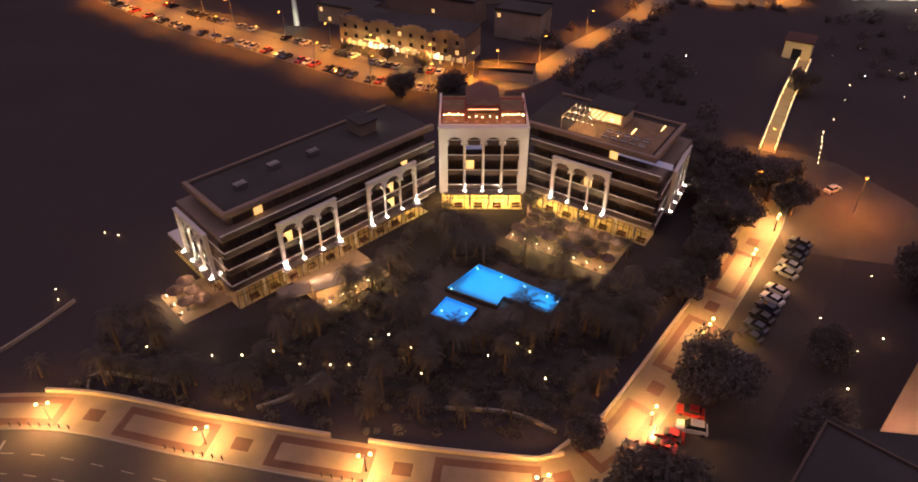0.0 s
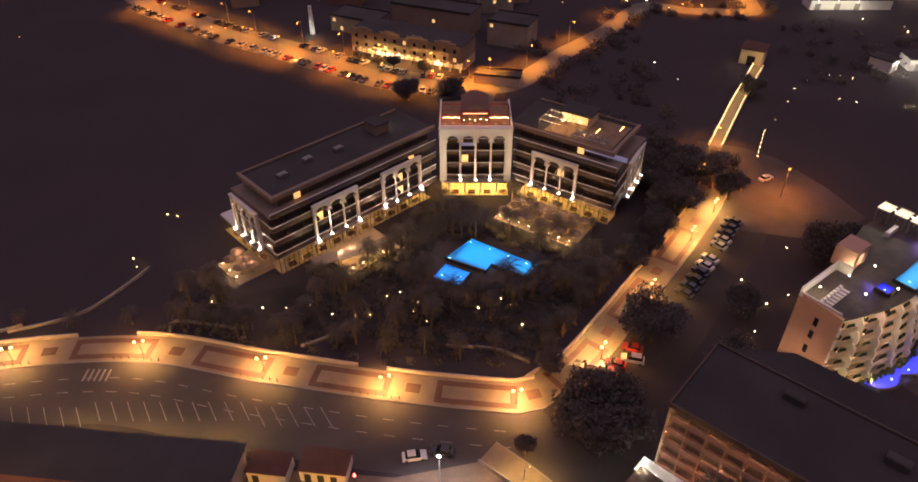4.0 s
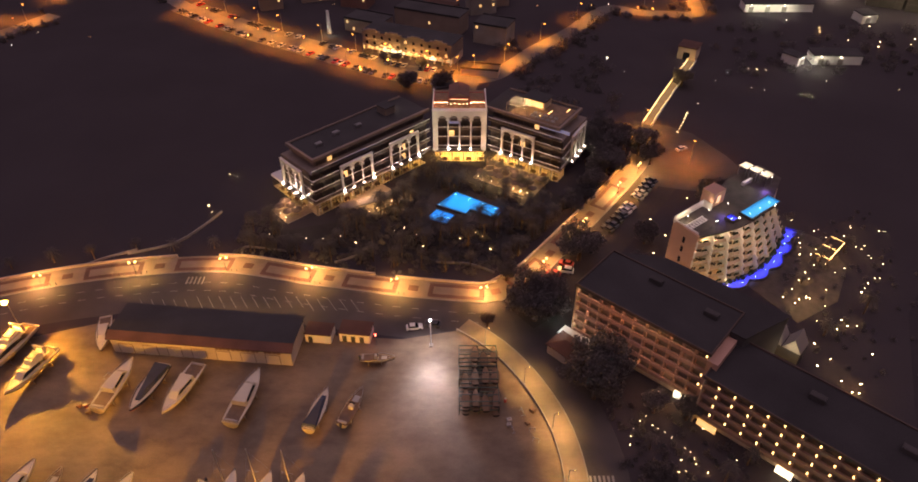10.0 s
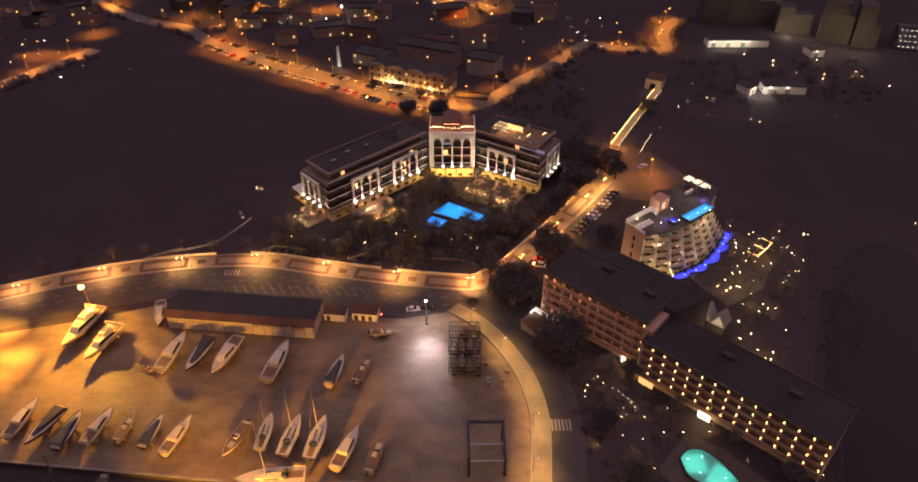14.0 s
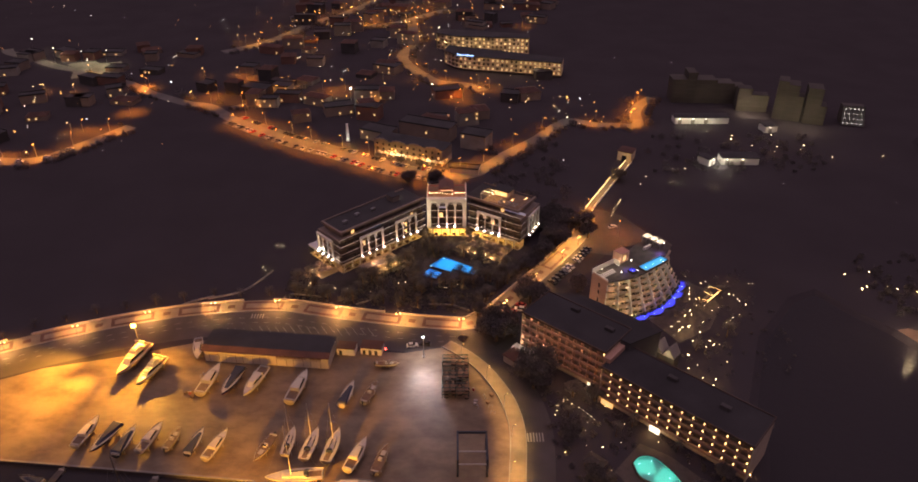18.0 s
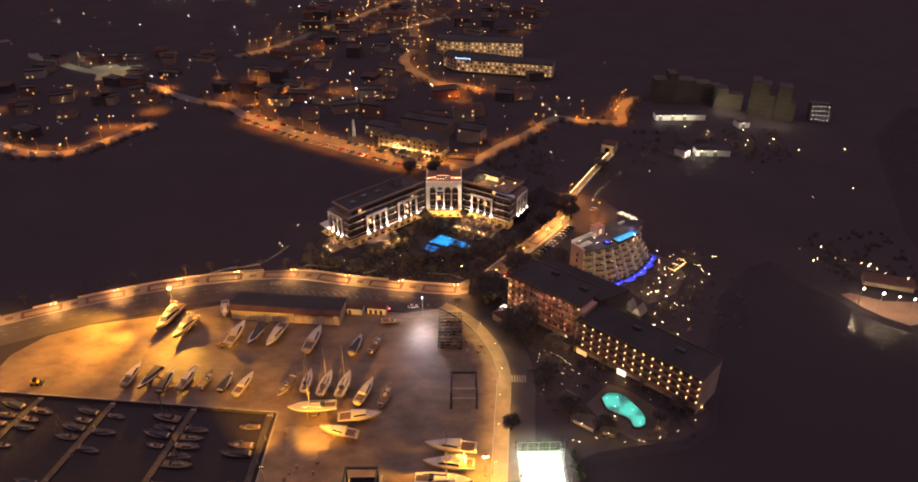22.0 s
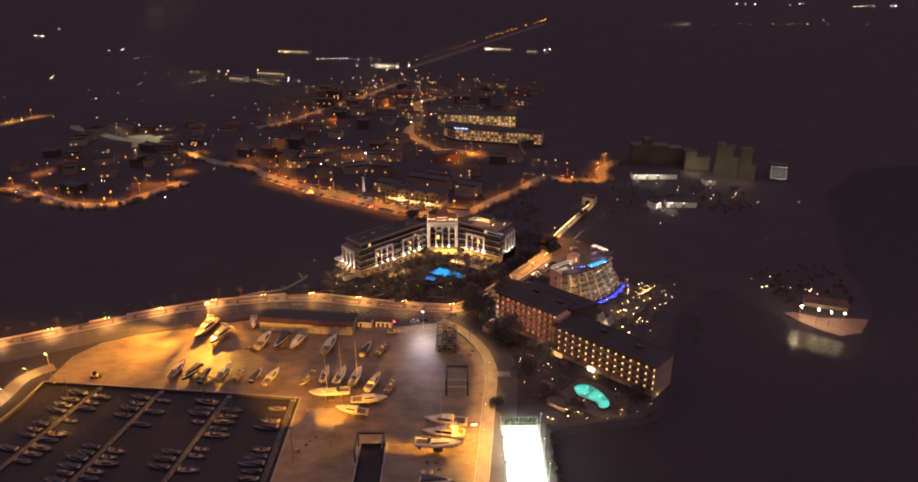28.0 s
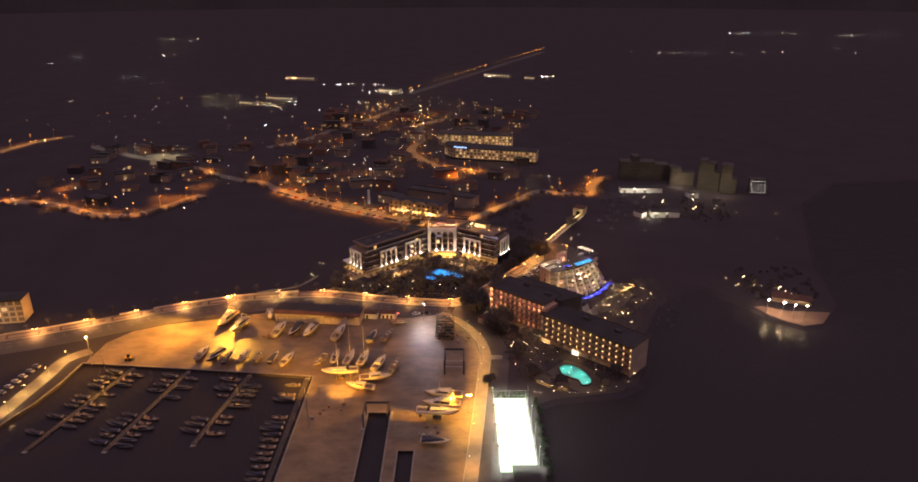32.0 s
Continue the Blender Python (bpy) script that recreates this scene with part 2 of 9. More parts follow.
POOLVIOLET = mat("blue_violet_pool_tiles", (0.1, 0.1, 0.8), 0.4, vary=0.08, fine=6, bump=0.05)
SEA = water_mat("night_sea", (0.039, 0.034, 0.037), 0.9, 0.45, 0.1, 1.17, 0.5)
FLOORIN = mat("lobby_floor", (0.6, 0.48, 0.3), 0.4, vary=0.15, fine=4)
G_SODIUM = glow("sodium_globe", SODIUM, 14)
G_WARM = glow("warm_globe", WARM, 14)
G_WHITE = glow("white_lamp", WHITE, 14)
G_COOL = glow("cold_white_lamp", COOL, 16)
G_BALC = glow("balcony_lamp", (1.0, 0.68, 0.34), 22)
G_FARROOM = glow("far_lit_room", (1.0, 0.55, 0.2), 0.55)
G_STRIP = glow("warm_light_strip", WARM, 9)
G_RED = glow("red_beacon", (1.0, 0.06, 0.04), 14)
G_BLUE = glow("blue_letters", (0.3, 0.5, 1.0), 2.6)
G_POOL = glow("pool_lamp", (0.5, 0.93, 1.0), 8)
G_WINDOW = glow("lit_window", (1.0, 0.52, 0.15), 1.1)
G_WINWHITE = glow("lit_window_white", (1.0, 0.85, 0.6), 2.2)
G_SCREEN = glow("lit_facade_sign", (1.0, 0.35, 0.16), 4)


# ---- building blocks ----
def mesh_of(bm, material, smooth=False):
    me = bpy.data.meshes.new("mesh")
    bm.normal_update()
    bm.to_mesh(me)
    bm.free()
    for m in (material if isinstance(material, (list, tuple)) else [material]):
        me.materials.append(m)
    if smooth:
        for p in me.polygons:
            p.use_smooth = True
    return me


def piece(name, me, parent, m=None, label=""):
    """One more object on a mesh, as a part of parent, at the pose m within it."""
    ob = new(name, me)
    ob.parent = parent
    if m is not None:
        ob.matrix_basis = m
    return tagged(ob, label) if label else ob


def part(name, bm, material, parent, label="", smooth=False, m=None):
    return piece(name, mesh_of(bm, material, smooth), parent, m, label)


def thing(name, m, label, category, group="", kind=""):
    ob = new(name)
    ob.empty_display_size = 0.5
    ob.matrix_basis = m
    return tagged(ob, label, category, group, kind)


def solo(name, bm, material, label, category, m=None, group="", kind="", smooth=False):
    ob = new(name, mesh_of(bm, material, smooth))
    if m is not None:
        ob.matrix_basis = m
    return tagged(ob, label, category, group, kind)


def at(x, y, z=0.0, turn=0.0, s=1.0):
    return pose(x, y, z, 0, 0, turn) @ Matrix.Diagonal((s, s, s, 1))


def box(bm, x0, x1, y0, y1, z0, z1, m=None, bevel=0.0):
    g = bmesh.ops.create_cube(bm, size=1)
    bmesh.ops.scale(bm, vec=(x1 - x0, y1 - y0, z1 - z0), verts=g["verts"])
    bmesh.ops.translate(bm, vec=((x0 + x1) / 2, (y0 + y1) / 2, (z0 + z1) / 2), verts=g["verts"])
    if bevel:
        e = list({e for v in g["verts"] for e in v.link_edges})
        r = bmesh.ops.bevel(bm, geom=e, offset=bevel, segments=2, affect="EDGES", profile=0.6)
        g["verts"] = list({v for v in r["verts"]})
    if m is not None:
        bmesh.ops.transform(bm, matrix=m, verts=g["verts"])
    return bm


def boxes(*args, bevel=0.0):
    bm = bmesh.new()
    for a in args:
        box(bm, *a, bevel=bevel)
    return bm


def tube(bm, x, y, z0, z1, r0, r1=None, n=10, m=None):
    r1 = r0 if r1 is None else r1
    g = bmesh.ops.create_cone(bm, cap_ends=True, segments=n, radius1=r0, radius2=max(r1, 1e-4), depth=z1 - z0)
    bmesh.ops.translate(bm, vec=(x, y, (z0 + z1) / 2), verts=g["verts"])
    if m is not None:
        bmesh.ops.transform(bm, matrix=m, verts=g["verts"])
    return bm


def ball(bm, x, y, z, r, sub=1, squash=1.0):
    g = bmesh.ops.create_icosphere(bm, subdivisions=sub, radius=r)
    bmesh.ops.scale(bm, vec=(1, 1, squash), verts=g["verts"])
    bmesh.ops.translate(bm, vec=(x, y, z), verts=g["verts"])
    return bm


def prism(bm, pts, z0, z1):
    """An upright solid over a plan outline (anticlockwise)."""
    lo = [bm.verts.new((x, y, z0)) for x, y in pts]
    hi = [bm.verts.new((x, y, z1)) for x, y in pts]
    for a, b, c in tessellate_polygon([[Vector((x, y, 0)) for x, y in pts]]):
        bm.faces.new((hi[a], hi[b], hi[c]))
        bm.faces.new((lo[c], lo[b], lo[a]))
    for i in range(len(pts)):
        j = (i + 1) % len(pts)
        bm.faces.new((lo[i], lo[j], hi[j], hi[i]))
    bmesh.ops.recalc_face_normals(bm, faces=bm.faces[:])
    return bm


def smooth_line(pts, step=3.0):
    """Points along a soft curve through pts."""
    out = []
    p = [pts[0], *pts, pts[-1]]
    for i in range(1, len(p) - 2):
        a, b, c, d = (Vector(q) for q in p[i - 1:i + 3])
        n = max(1, int((c - b).length / step))
        for k in range(n):
            t = k / n
            out.append(0.5 * (2 * b + (c - a) * t + (2 * a - 5 * b + 4 * c - d) * t * t + (3 * b - a - 3 * c + d) * t ** 3))
    out.append(Vector(p[-1]))
    return out


def offset(line, d):
    out = []
    for i, q in enumerate(line):
        a, b = line[max(0, i - 1)], line[min(len(line) - 1, i + 1)]
        t = (b - a).normalized()
        out.append(q + Vector((-t.y, t.x)) * d)
    return out


def ribbon(bm, line, d0, d1, z0, z1):
    """A solid band beside a line, from d0 to d1 on its left side."""
    a, b = offset(line, d0), offset(line, d1)
    rows = []
    for p, q in zip(a, b):
        rows.append([bm.verts.new((*v, z)) for v, z in ((p, z1), (q, z1), (q, z0), (p, z0))])
    for r, s in zip(rows, rows[1:]):
        for k in range(4):
            bm.faces.new((r[k], s[k], s[(k + 1) % 4], r[(k + 1) % 4]))
    bm.faces.new(rows[0])
    bm.faces.new(rows[-1][::-1])
    bmesh.ops.recalc_face_normals(bm, faces=bm.faces[:])
    return bm


def bulb(parent, x, y, z, watts, color, size=0.15, name="bulb"):
    d = bpy.data.lights.new(name, "POINT")
    d.energy, d.color, d.shadow_soft_size = watts, color, size
    ob = new(name, d)
    ob.location = (x, y, z)
    ob.parent = parent
    return ob


def spot(parent, m, watts, color, degrees, size=0.2, name="spot_bulb"):
    d = bpy.data.lights.new(name, "SPOT")
    d.energy, d.color, d.spot_size, d.spot_blend, d.shadow_soft_size = watts, color, radians(degrees), 0.6, size
    ob = new(name, d)
    ob.parent = parent
    ob.matrix_basis = m
    return ob


def panel_lamp(parent, m, watts, color, sx, sy, name="ceiling_lamp"):
    d = bpy.data.lights.new(name, "AREA")
    d.shape, d.size, d.size_y, d.energy, d.color = "RECTANGLE", sx, sy, watts, color
    ob = new(name, d)
    ob.parent = parent
    ob.matrix_basis = m
    return ob

# ---- land, sea and harbour ----
LAND = [(4000, 560), (4000, 4000), (-4000, 4000), (-4000, -130), (-190, -130), (-171, -55), (-166, -40), (-163, -22), (-162, -6), (-50.5, -17.5),
        (-50.5, -130), (-22, -130), (-21.5, -46), (-12.5, -46), (-12, -130), (-8, -130), (-7, -71), (-1, -71), (-2, -130),
        (48, -130), (50, -40), (57, -36), (72, -33), (86, -31), (97, -24), (104, -6), (106, 11), (112, 24), (124, 50),
        (146, 76), (160, 82), (170, 66), (179, 54), (183.6, 44), (189.5, 36.5), (196.5, 31), (208, 34), (226, 56), (238, 110), (290, 240), (345, 300),
        (600, 340), (1300, 380)]
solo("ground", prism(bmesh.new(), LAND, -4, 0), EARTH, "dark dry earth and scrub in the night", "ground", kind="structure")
solo("water", prism(bmesh.new(), [(-4500, -4500), (4500, -4500), (4500, 4500), (-4500, 4500)], -3.6, -1.3), SEA,
     "black rippled sea and harbour water at night", "water", kind="structure")

# sloping rocky shore along the open sea
bm = bmesh.new()
edge = [Vector(p) for p in LAND[20:] + LAND[:1]]
outer = []
for k, p in enumerate(edge):
    t = (edge[min(k + 1, len(edge) - 1)] - edge[max(k - 1, 0)]).normalized()
    outer.append(p + Vector((t.y, -t.x)) * 3.4)
ra = [bm.verts.new((p.x, p.y, -0.01)) for p in edge]
rb = [bm.verts.new((p.x, p.y, -1.5)) for p in outer]
for k in range(len(edge) - 1):
    bm.faces.new((ra[k], rb[k], rb[k + 1], ra[k + 1]))
bmesh.ops.subdivide_edges(bm, edges=bm.edges[:], cuts=4, use_grid_fill=True)
for v in bm.verts:
    v.co.z += 0.12 * noise.noise(v.co * 0.7)
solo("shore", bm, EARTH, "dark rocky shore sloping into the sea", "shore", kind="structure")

YARD_NORTH = [(-161, -3), (-160, 14), (-152, 26), (-138, 33), (-112, 39.5), (-92, 46), (-84, 49), (-34, 43), (-10, 41), (3.6, 41.5)]
WALK_LINE = smooth_line([(4, 44), (12, 37), (18.5, 28), (24, 16), (26.2, 5), (26.2, -4), (25, -16), (22.6, -42), (20.2, -67), (18, -89), (14, -128)])
yard = prism(bmesh.new(), [(-160.5, -6), (-50.5, -17.4), (-50.4, -45.9), (22, -45.9)] + [tuple(p) for p in WALK_LINE[::-1] if p.y > -45] + YARD_NORTH[::-1][1:], 0.0, 0.03)
for x0, x1, x2, x3, y1 in ((-50.4, -22.1, -50.4, -21.6, -45.9), (-11.9, -8.1, -12.3, -7.1, -71.1), (-1.9, 14, -0.9, 20, -71.1)):
    prism(yard, [(x0, -129.9), (x1, -129.9), (x3, y1), (x2, y1)], 0.0, 0.03)
prism(yard, [(-12.3, -71.1), (19.9, -71.1), (22, -45.95), (-12.4, -45.95)], 0.0, 0.03)
solo("yard_floor", yard, YARD, "stained concrete floor of a boatyard, patchy under lamps", "yard floor", kind="structure")

# quay edges
bm = bmesh.new()
for a, b in (((-162, -6), (-50.5, -17.5)), ((-50.5, -17.5), (-50.5, -129)), ((-163, -22), (-162, -6)), ((-166, -40), (-163, -22)), ((-171, -55), (-166, -40)), ((-190, -129), (-171, -55)),
             ((-21.5, -129), (-21.5, -46)), ((-12.5, -46), (-12, -129)), ((-21.5, -46), (-12.5, -46)), ((-7, -129), (-7, -71)), ((-1, -71), (-1.5, -129))):
    line = [Vector(a), Vector(b)]
    ribbon(bm, line, 0.0, 0.6, -0.3, 0.22)
solo("quay_edge", bm, KERB, "pale concrete coping along the quay", "quay edge", kind="structure")

# roads
COAST = smooth_line([(-262, -16), (-232, 4), (-214, 15), (-199, 21), (-180, 30), (-158, 41), (-136, 51), (-111, 60), (-87, 65.3), (-62, 67), (-38, 62), (-11, 57), (12, 54.3), (17, 55.5)])
SIDE = smooth_line([(16, 55), (21, 59), (28, 65), (43, 84.5), (56, 102), (69, 121), (73, 129)])


def length_of(line):
    return sum((b - a).length for a, b in zip(line, line[1:]))


def along(line, s):
    for a, b in zip(line, line[1:]):
        d = (b - a).length
        if s <= d:
            return a + (b - a) * (s / d), (b - a).normalized()
        s -= d
    return line[-1], (line[-1] - line[-2]).normalized()


def subline(line, s0, s1, step=1.5):
    n = max(2, int((s1 - s0) / step) + 1)
    return [along(line, s0 + (s1 - s0) * k / (n - 1))[0] for k in range(n)]


road = ribbon(bmesh.new(), COAST, -15, 0, 0.0, 0.012)
solo("road_junction", prism(bmesh.new(), [(6, 43), (14, 37), (22, 30), (32, 24), (36, 44), (37, 58), (29, 63), (22, 57), (16, 52)], 0.0, 0.006), ASPHALT,
     "dark asphalt at the bend of the shore road", "road", kind="structure")
solo("road_harbour", road, ASPHALT, "worn dark asphalt harbour road with diagonal parking bays", "road", kind="structure")
solo("road_side", ribbon(bmesh.new(), SIDE, -13, 0, 0.0, 0.016), SIDEASPHALT, "dark asphalt side street with parked cars", "road", kind="structure")
solo("road_shore", ribbon(bmesh.new(), [p for p in WALK_LINE if p.y < 34], 5.3, 14, 0.0, 0.02), ASPHALT, "dark asphalt shore road beside a footpath", "road", kind="structure")
solo("road_lot", prism(bmesh.new(), [(66, 112), (90, 106), (104, 116), (100, 130), (92, 146), (84, 152), (72, 156), (70, 136)], 0.0, 0.02), ASPHALT,
     "dusty open junction under orange lamps", "road", kind="structure")
HILL_ROAD = smooth_line([(-281, 374), (-246, 361), (-227, 347), (-213, 334), (-197, 323), (-180, 312), (-160, 304), (-138, 280), (-111, 258), (-88, 241), (-62, 225), (-42, 212), (-20, 199), (14, 193), (30, 209), (40, 223), (60, 246), (72, 264), (84, 277), (99, 270), (111, 269), (124, 266)])
ROAD_PARK = smooth_line([(-138, 280), (-111, 258), (-88, 241), (-62, 225), (-42, 212), (-20, 199), (14, 190)])
solo("road_hill", ribbon(bmesh.new(), HILL_ROAD, -4.5, 4, 0.0, 0.02), ROADTOP, "dusty town road under orange lamps", "road", kind="structure")
solo("road_parking", ribbon(bmesh.new(), ROAD_PARK, -8.5, 8, 0.0, 0.012), ROADTOP, "wide street with parked cars under orange lamps", "road", kind="structure")
ROAD_LEFT = smooth_line([(-360, 250), (-327, 246), (-300, 235), (-270, 217), (-247, 212), (-234, 214), (-225, 223), (-213, 244), (-200, 267)])
solo("road_left", ribbon(bmesh.new(), ROAD_LEFT, -5, 5, 0.0, 0.02), ROADTOP, "dusty lane under orange lamps", "road", kind="structure")
ROAD_TOWN = smooth_line([(-190, 440), (-167, 462), (-147, 498), (-130, 545), (-105, 584), (-78, 650), (-60, 690)])
ROAD_TOWN_B = smooth_line([(-128, 545), (-79, 530), (-46, 545), (-14, 585), (4, 603)])
ROAD_TOWN_C = smooth_line([(-36, 560), (-30, 502), (-28, 466), (-35, 420), (-8, 362), (16, 352), (30, 338)])
solo("road_town_square", ribbon(bmesh.new(), ROAD_TOWN_B, -6, 6, 0.0, 0.028), ROADTOP, "town square street under orange lamps", "road", kind="structure")
solo("road_town_south", ribbon(bmesh.new(), ROAD_TOWN_C, -5, 5, 0.0, 0.036), ROADTOP, "town street under orange lamps", "road", kind="structure")
solo("road_town", ribbon(bmesh.new(), ROAD_TOWN, -6, 6, 0.0, 0.02), ROADTOP, "town street under orange lamps", "road", kind="structure")
ROAD_FAR = [Vector((-62, 805)), Vector((30, 1015)), Vector((120, 1225)), Vector((215, 1440))]
solo("road_far", ribbon(bmesh.new(), ROAD_FAR, -7, 7, 0.0, 0.03), ASPHALT, "straight distant avenue with rows of lamps", "road", kind="structure")
ROAD_EAST = smooth_line([(111, 269), (126, 268), (129, 280), (131, 293), (138, 308), (150, 322)])
ROAD_LANE = smooth_line([(-146, 300), (-134, 309), (-123, 315), (-115, 325), (-111, 347), (-109, 352)])
solo("road_lane", ribbon(bmesh.new(), ROAD_LANE, -3.5, 3.5, 0.0, 0.03), ROADTOP, "short dusty lane under orange lamps", "road", kind="structure")
solo("road_east", ribbon(bmesh.new(), ROAD_EAST, -4, 4, 0.0, 0.024), ROADTOP, "short lane under orange lamps", "road", kind="structure")

MOLE = smooth_line([(-164, 6), (-172, -3), (-173, -18), (-174.5, -32), (-176, -46), (-180, -64), (-190, -100), (-196, -128)])
solo("road_mole", ribbon(bmesh.new(), MOLE, -3.5, 3.5, 0.0, 0.03), PAVE, "pale quay road under warm lamps", "road", kind="structure")
# promenade: raised paving with a kerb, red brick frames and squares, and a low white wall
PAVED = {}
PAVED["coast"] = solo("pavement_coast", ribbon(bmesh.new(), COAST, 0.35, 7.2, 0.0, 0.15), PAVE, "cream paved seafront promenade", "pavement", kind="structure")
PAVED["side"] = solo("pavement_side", ribbon(bmesh.new(), SIDE, 0.35, 7.4, 0.0, 0.154), PAVE, "cream paved promenade beside the garden wall", "pavement", kind="structure")
solo("kerb_coast", ribbon(bmesh.new(), COAST, 0.0, 0.33, 0.0, 0.17), KERB, "pale kerb stones", "kerb", kind="structure")
solo("kerb_side", ribbon(bmesh.new(), SIDE, 0.0, 0.33, 0.0, 0.174), KERB, "pale kerb stones", "kerb", kind="structure")
solo("pavement_shore", ribbon(bmesh.new(), WALK_LINE, 0.3, 5.0, 0.0, 0.15), PAVE, "cream shore footpath under warm lamps", "pavement", kind="structure")
solo("kerb_shore", ribbon(bmesh.new(), WALK_LINE, 5.0, 5.3, 0.0, 0.16), KERB, "pale kerb stones", "kerb", kind="structure")
solo("wall_shore", ribbon(bmesh.new(), WALK_LINE, 0.0, 0.28, 0.0, 0.8), GREYWALL, "low grey yard wall beside the footpath", "wall", kind="structure")


def red_frame(bm, line, s0, s1, d0, d1, w, z):
    for a, b, c, d in ((s0, s1, d0, d0 + w), (s0, s1, d1 - w, d1), (s0, s0 + w, d0 + w, d1 - w), (s1 - w, s1, d0 + w, d1 - w)):
        ribbon(bm, subline(line, a, b), c, d, z - 0.02, z + 0.006)
    return bm


for nm, line, z, first in (("coast", COAST, 0.15, 10.0), ("side", SIDE, 0.154, 6.0)):
    total = length_of(line)
    s = first
    while s < total - 20:
        part("brick_frame", red_frame(bmesh.new(), line, s, s + 15.5, 0.9, 6.4, 1.25, z), PAVE_RED, PAVED[nm], "red brick frame laid into the paving")
        part("brick_square", ribbon(bmesh.new(), subline(line, s + 18.6, s + 21.4), 2.6, 4.8, z - 0.02, z + 0.006), PAVE_RED, PAVED[nm], "red brick square laid into the paving")
        s += 24.4

# low white garden walls, with gaps at the garden gates
for nm, line, gaps in (("coast", COAST, ((100, 112), (121, 129), (205, 216), (262, 268))), ("side", SIDE, ())):
    total = length_of(line)
    bm = bmesh.new()
    s = 3.0
    for a, b in (*gaps, (total, total)):
        if a > s:
            ribbon(bm, subline(line, s, a), 7.25, 7.65, 0.0, 0.75)
            ribbon(bm, subline(line, s, a), 7.2, 7.7, 0.75, 0.83)
        s = b
    solo("wall_garden_" + nm, bm, CREAM, "low white garden wall with a coping", "wall", kind="structure")
bm = bmesh.new()
for pts in ([(-58.5, 75), (-58, 78.2), (-46, 76)], [(-102, 70), (-98, 73), (-90, 77)], [(-31, 71), (-26, 73.5), (-22, 78)], [(-2, 71), (8, 70), (14.5, 66.5)], [(-92, 75), (-80, 80), (-74, 88), (-70, 96)]):
    ribbon(bm, smooth_line(pts, 1.0), 0.0, 0.35, 0.0, 0.7)
solo("wall_garden_inner", bm, GREYWALL, "curved low white walls inside the garden", "wall", kind="structure")

# painted markings
bm = bmesh.new()
for k in range(9):
    box(bm, 29.0 + k * 0.95, 29.5 + k * 0.95, -2.2, 1.6, 0.02, 0.03)
solo("zebra_crossing", bm, PAINT, "worn white zebra crossing stripes", "crossing", kind="structure")
bm = bmesh.new()
total = length_of(COAST)
for k in range(int(total / 5)):
    ribbon(bm, subline(COAST, k * 5, k * 5 + 2), -4.2, -4.05, 0.011, 0.02)
    ribbon(bm, subline(COAST, k * 5 + 1, k * 5 + 3), -7.6, -7.45, 0.011, 0.02)
for k in range(20):
    box(bm, 0, 5.2, -0.07, 0.07, 0.011, 0.02, m=at(-79 + k * 3.0, 51.5 + (1.2 if -65 < -79 + k * 3 < -35 else 0), 0, 122))
for k in range(5):
    box(bm, -71.5 + k * 1.1, -71.1 + k * 1.1, 62.2, 65.2, 0.011, 0.02)
solo("road_marking", bm, PAINT, "worn white lane lines and parking bays", "road marking", kind="structure")

# ---- the white hotel: two wings, a centre block, arcaded frames, roof terraces ----
HOTEL = thing("hotel", at(5, 126), "white stucco hotel with arcaded frames and roof terraces, lit up", "hotel")


def arcade(w, h, bays, pier, thick, top, edge=None):
    """A free-standing frame: piers, a beam, and a soft arch with corbels in each bay, from x 0 to w and z 0 to h."""
    bm = bmesh.new()
    edge = pier if edge is None else edge
    bw = (w - 2 * edge - (bays - 1) * pier) / bays
    box(bm, 0, edge, -thick, 0, 0, h)
    box(bm, w - edge, w, -thick, 0, 0, h)
    box(bm, edge, w - edge, -thick, 0, h - top, h)
    box(bm, -0.12, w + 0.12, -thick - 0.12, 0.0, h, h + 0.18)
    x = edge
    r = bw / 2
    for b in range(bays):
        n = 10
        ring = [(x + r - r * math.cos(math.pi * k / n), h - top - r * 0.8 + r * 0.8 * math.sin(math.pi * k / n)) for k in range(n + 1)]
        for y in (-thick, 0.0):
            v0 = [bm.verts.new((px, y, pz)) for px, pz in ring]
            v1 = [bm.verts.new((px, y, h - top)) for px, pz in ring]
            for k in range(n):
                f = (v0[k], v0[k + 1], v1[k + 1], v1[k])
                if (v0[k].co - v1[k].co).length + (v0[k + 1].co - v1[k + 1].co).length > 1e-3:
                    bm.faces.new(f if y else f[::-1])
            if y:
                front = v0
            else:
                for k in range(n):
                    bm.faces.new((front[k + 1], front[k], v0[k], v0[k + 1]))
        for cx in (x + 0.18, x + bw - 0.18):
            box(bm, cx - 0.18, cx + 0.18, -thick - 0.05, 0, h - top - r * 0.8 - 0.55, h - top - r * 0.8 + 0.05)
        x += bw
        if b < bays - 1:
            tube(bm, x + pier / 2, -thick / 2, 0, h - top - r * 0.8 - 0.3, pier * 0.42, pier * 0.36, 12)
            box(bm, x, x + pier, -thick, 0, h - top - r * 0.8 - 0.3, h - top)
            box(bm, x - 0.05, x + pier + 0.05, -thick - 0.05, 0, 0, 0.35)
            x += pier
    bmesh.ops.remove_doubles(bm, verts=bm.verts[:], dist=1e-4)
    return bm


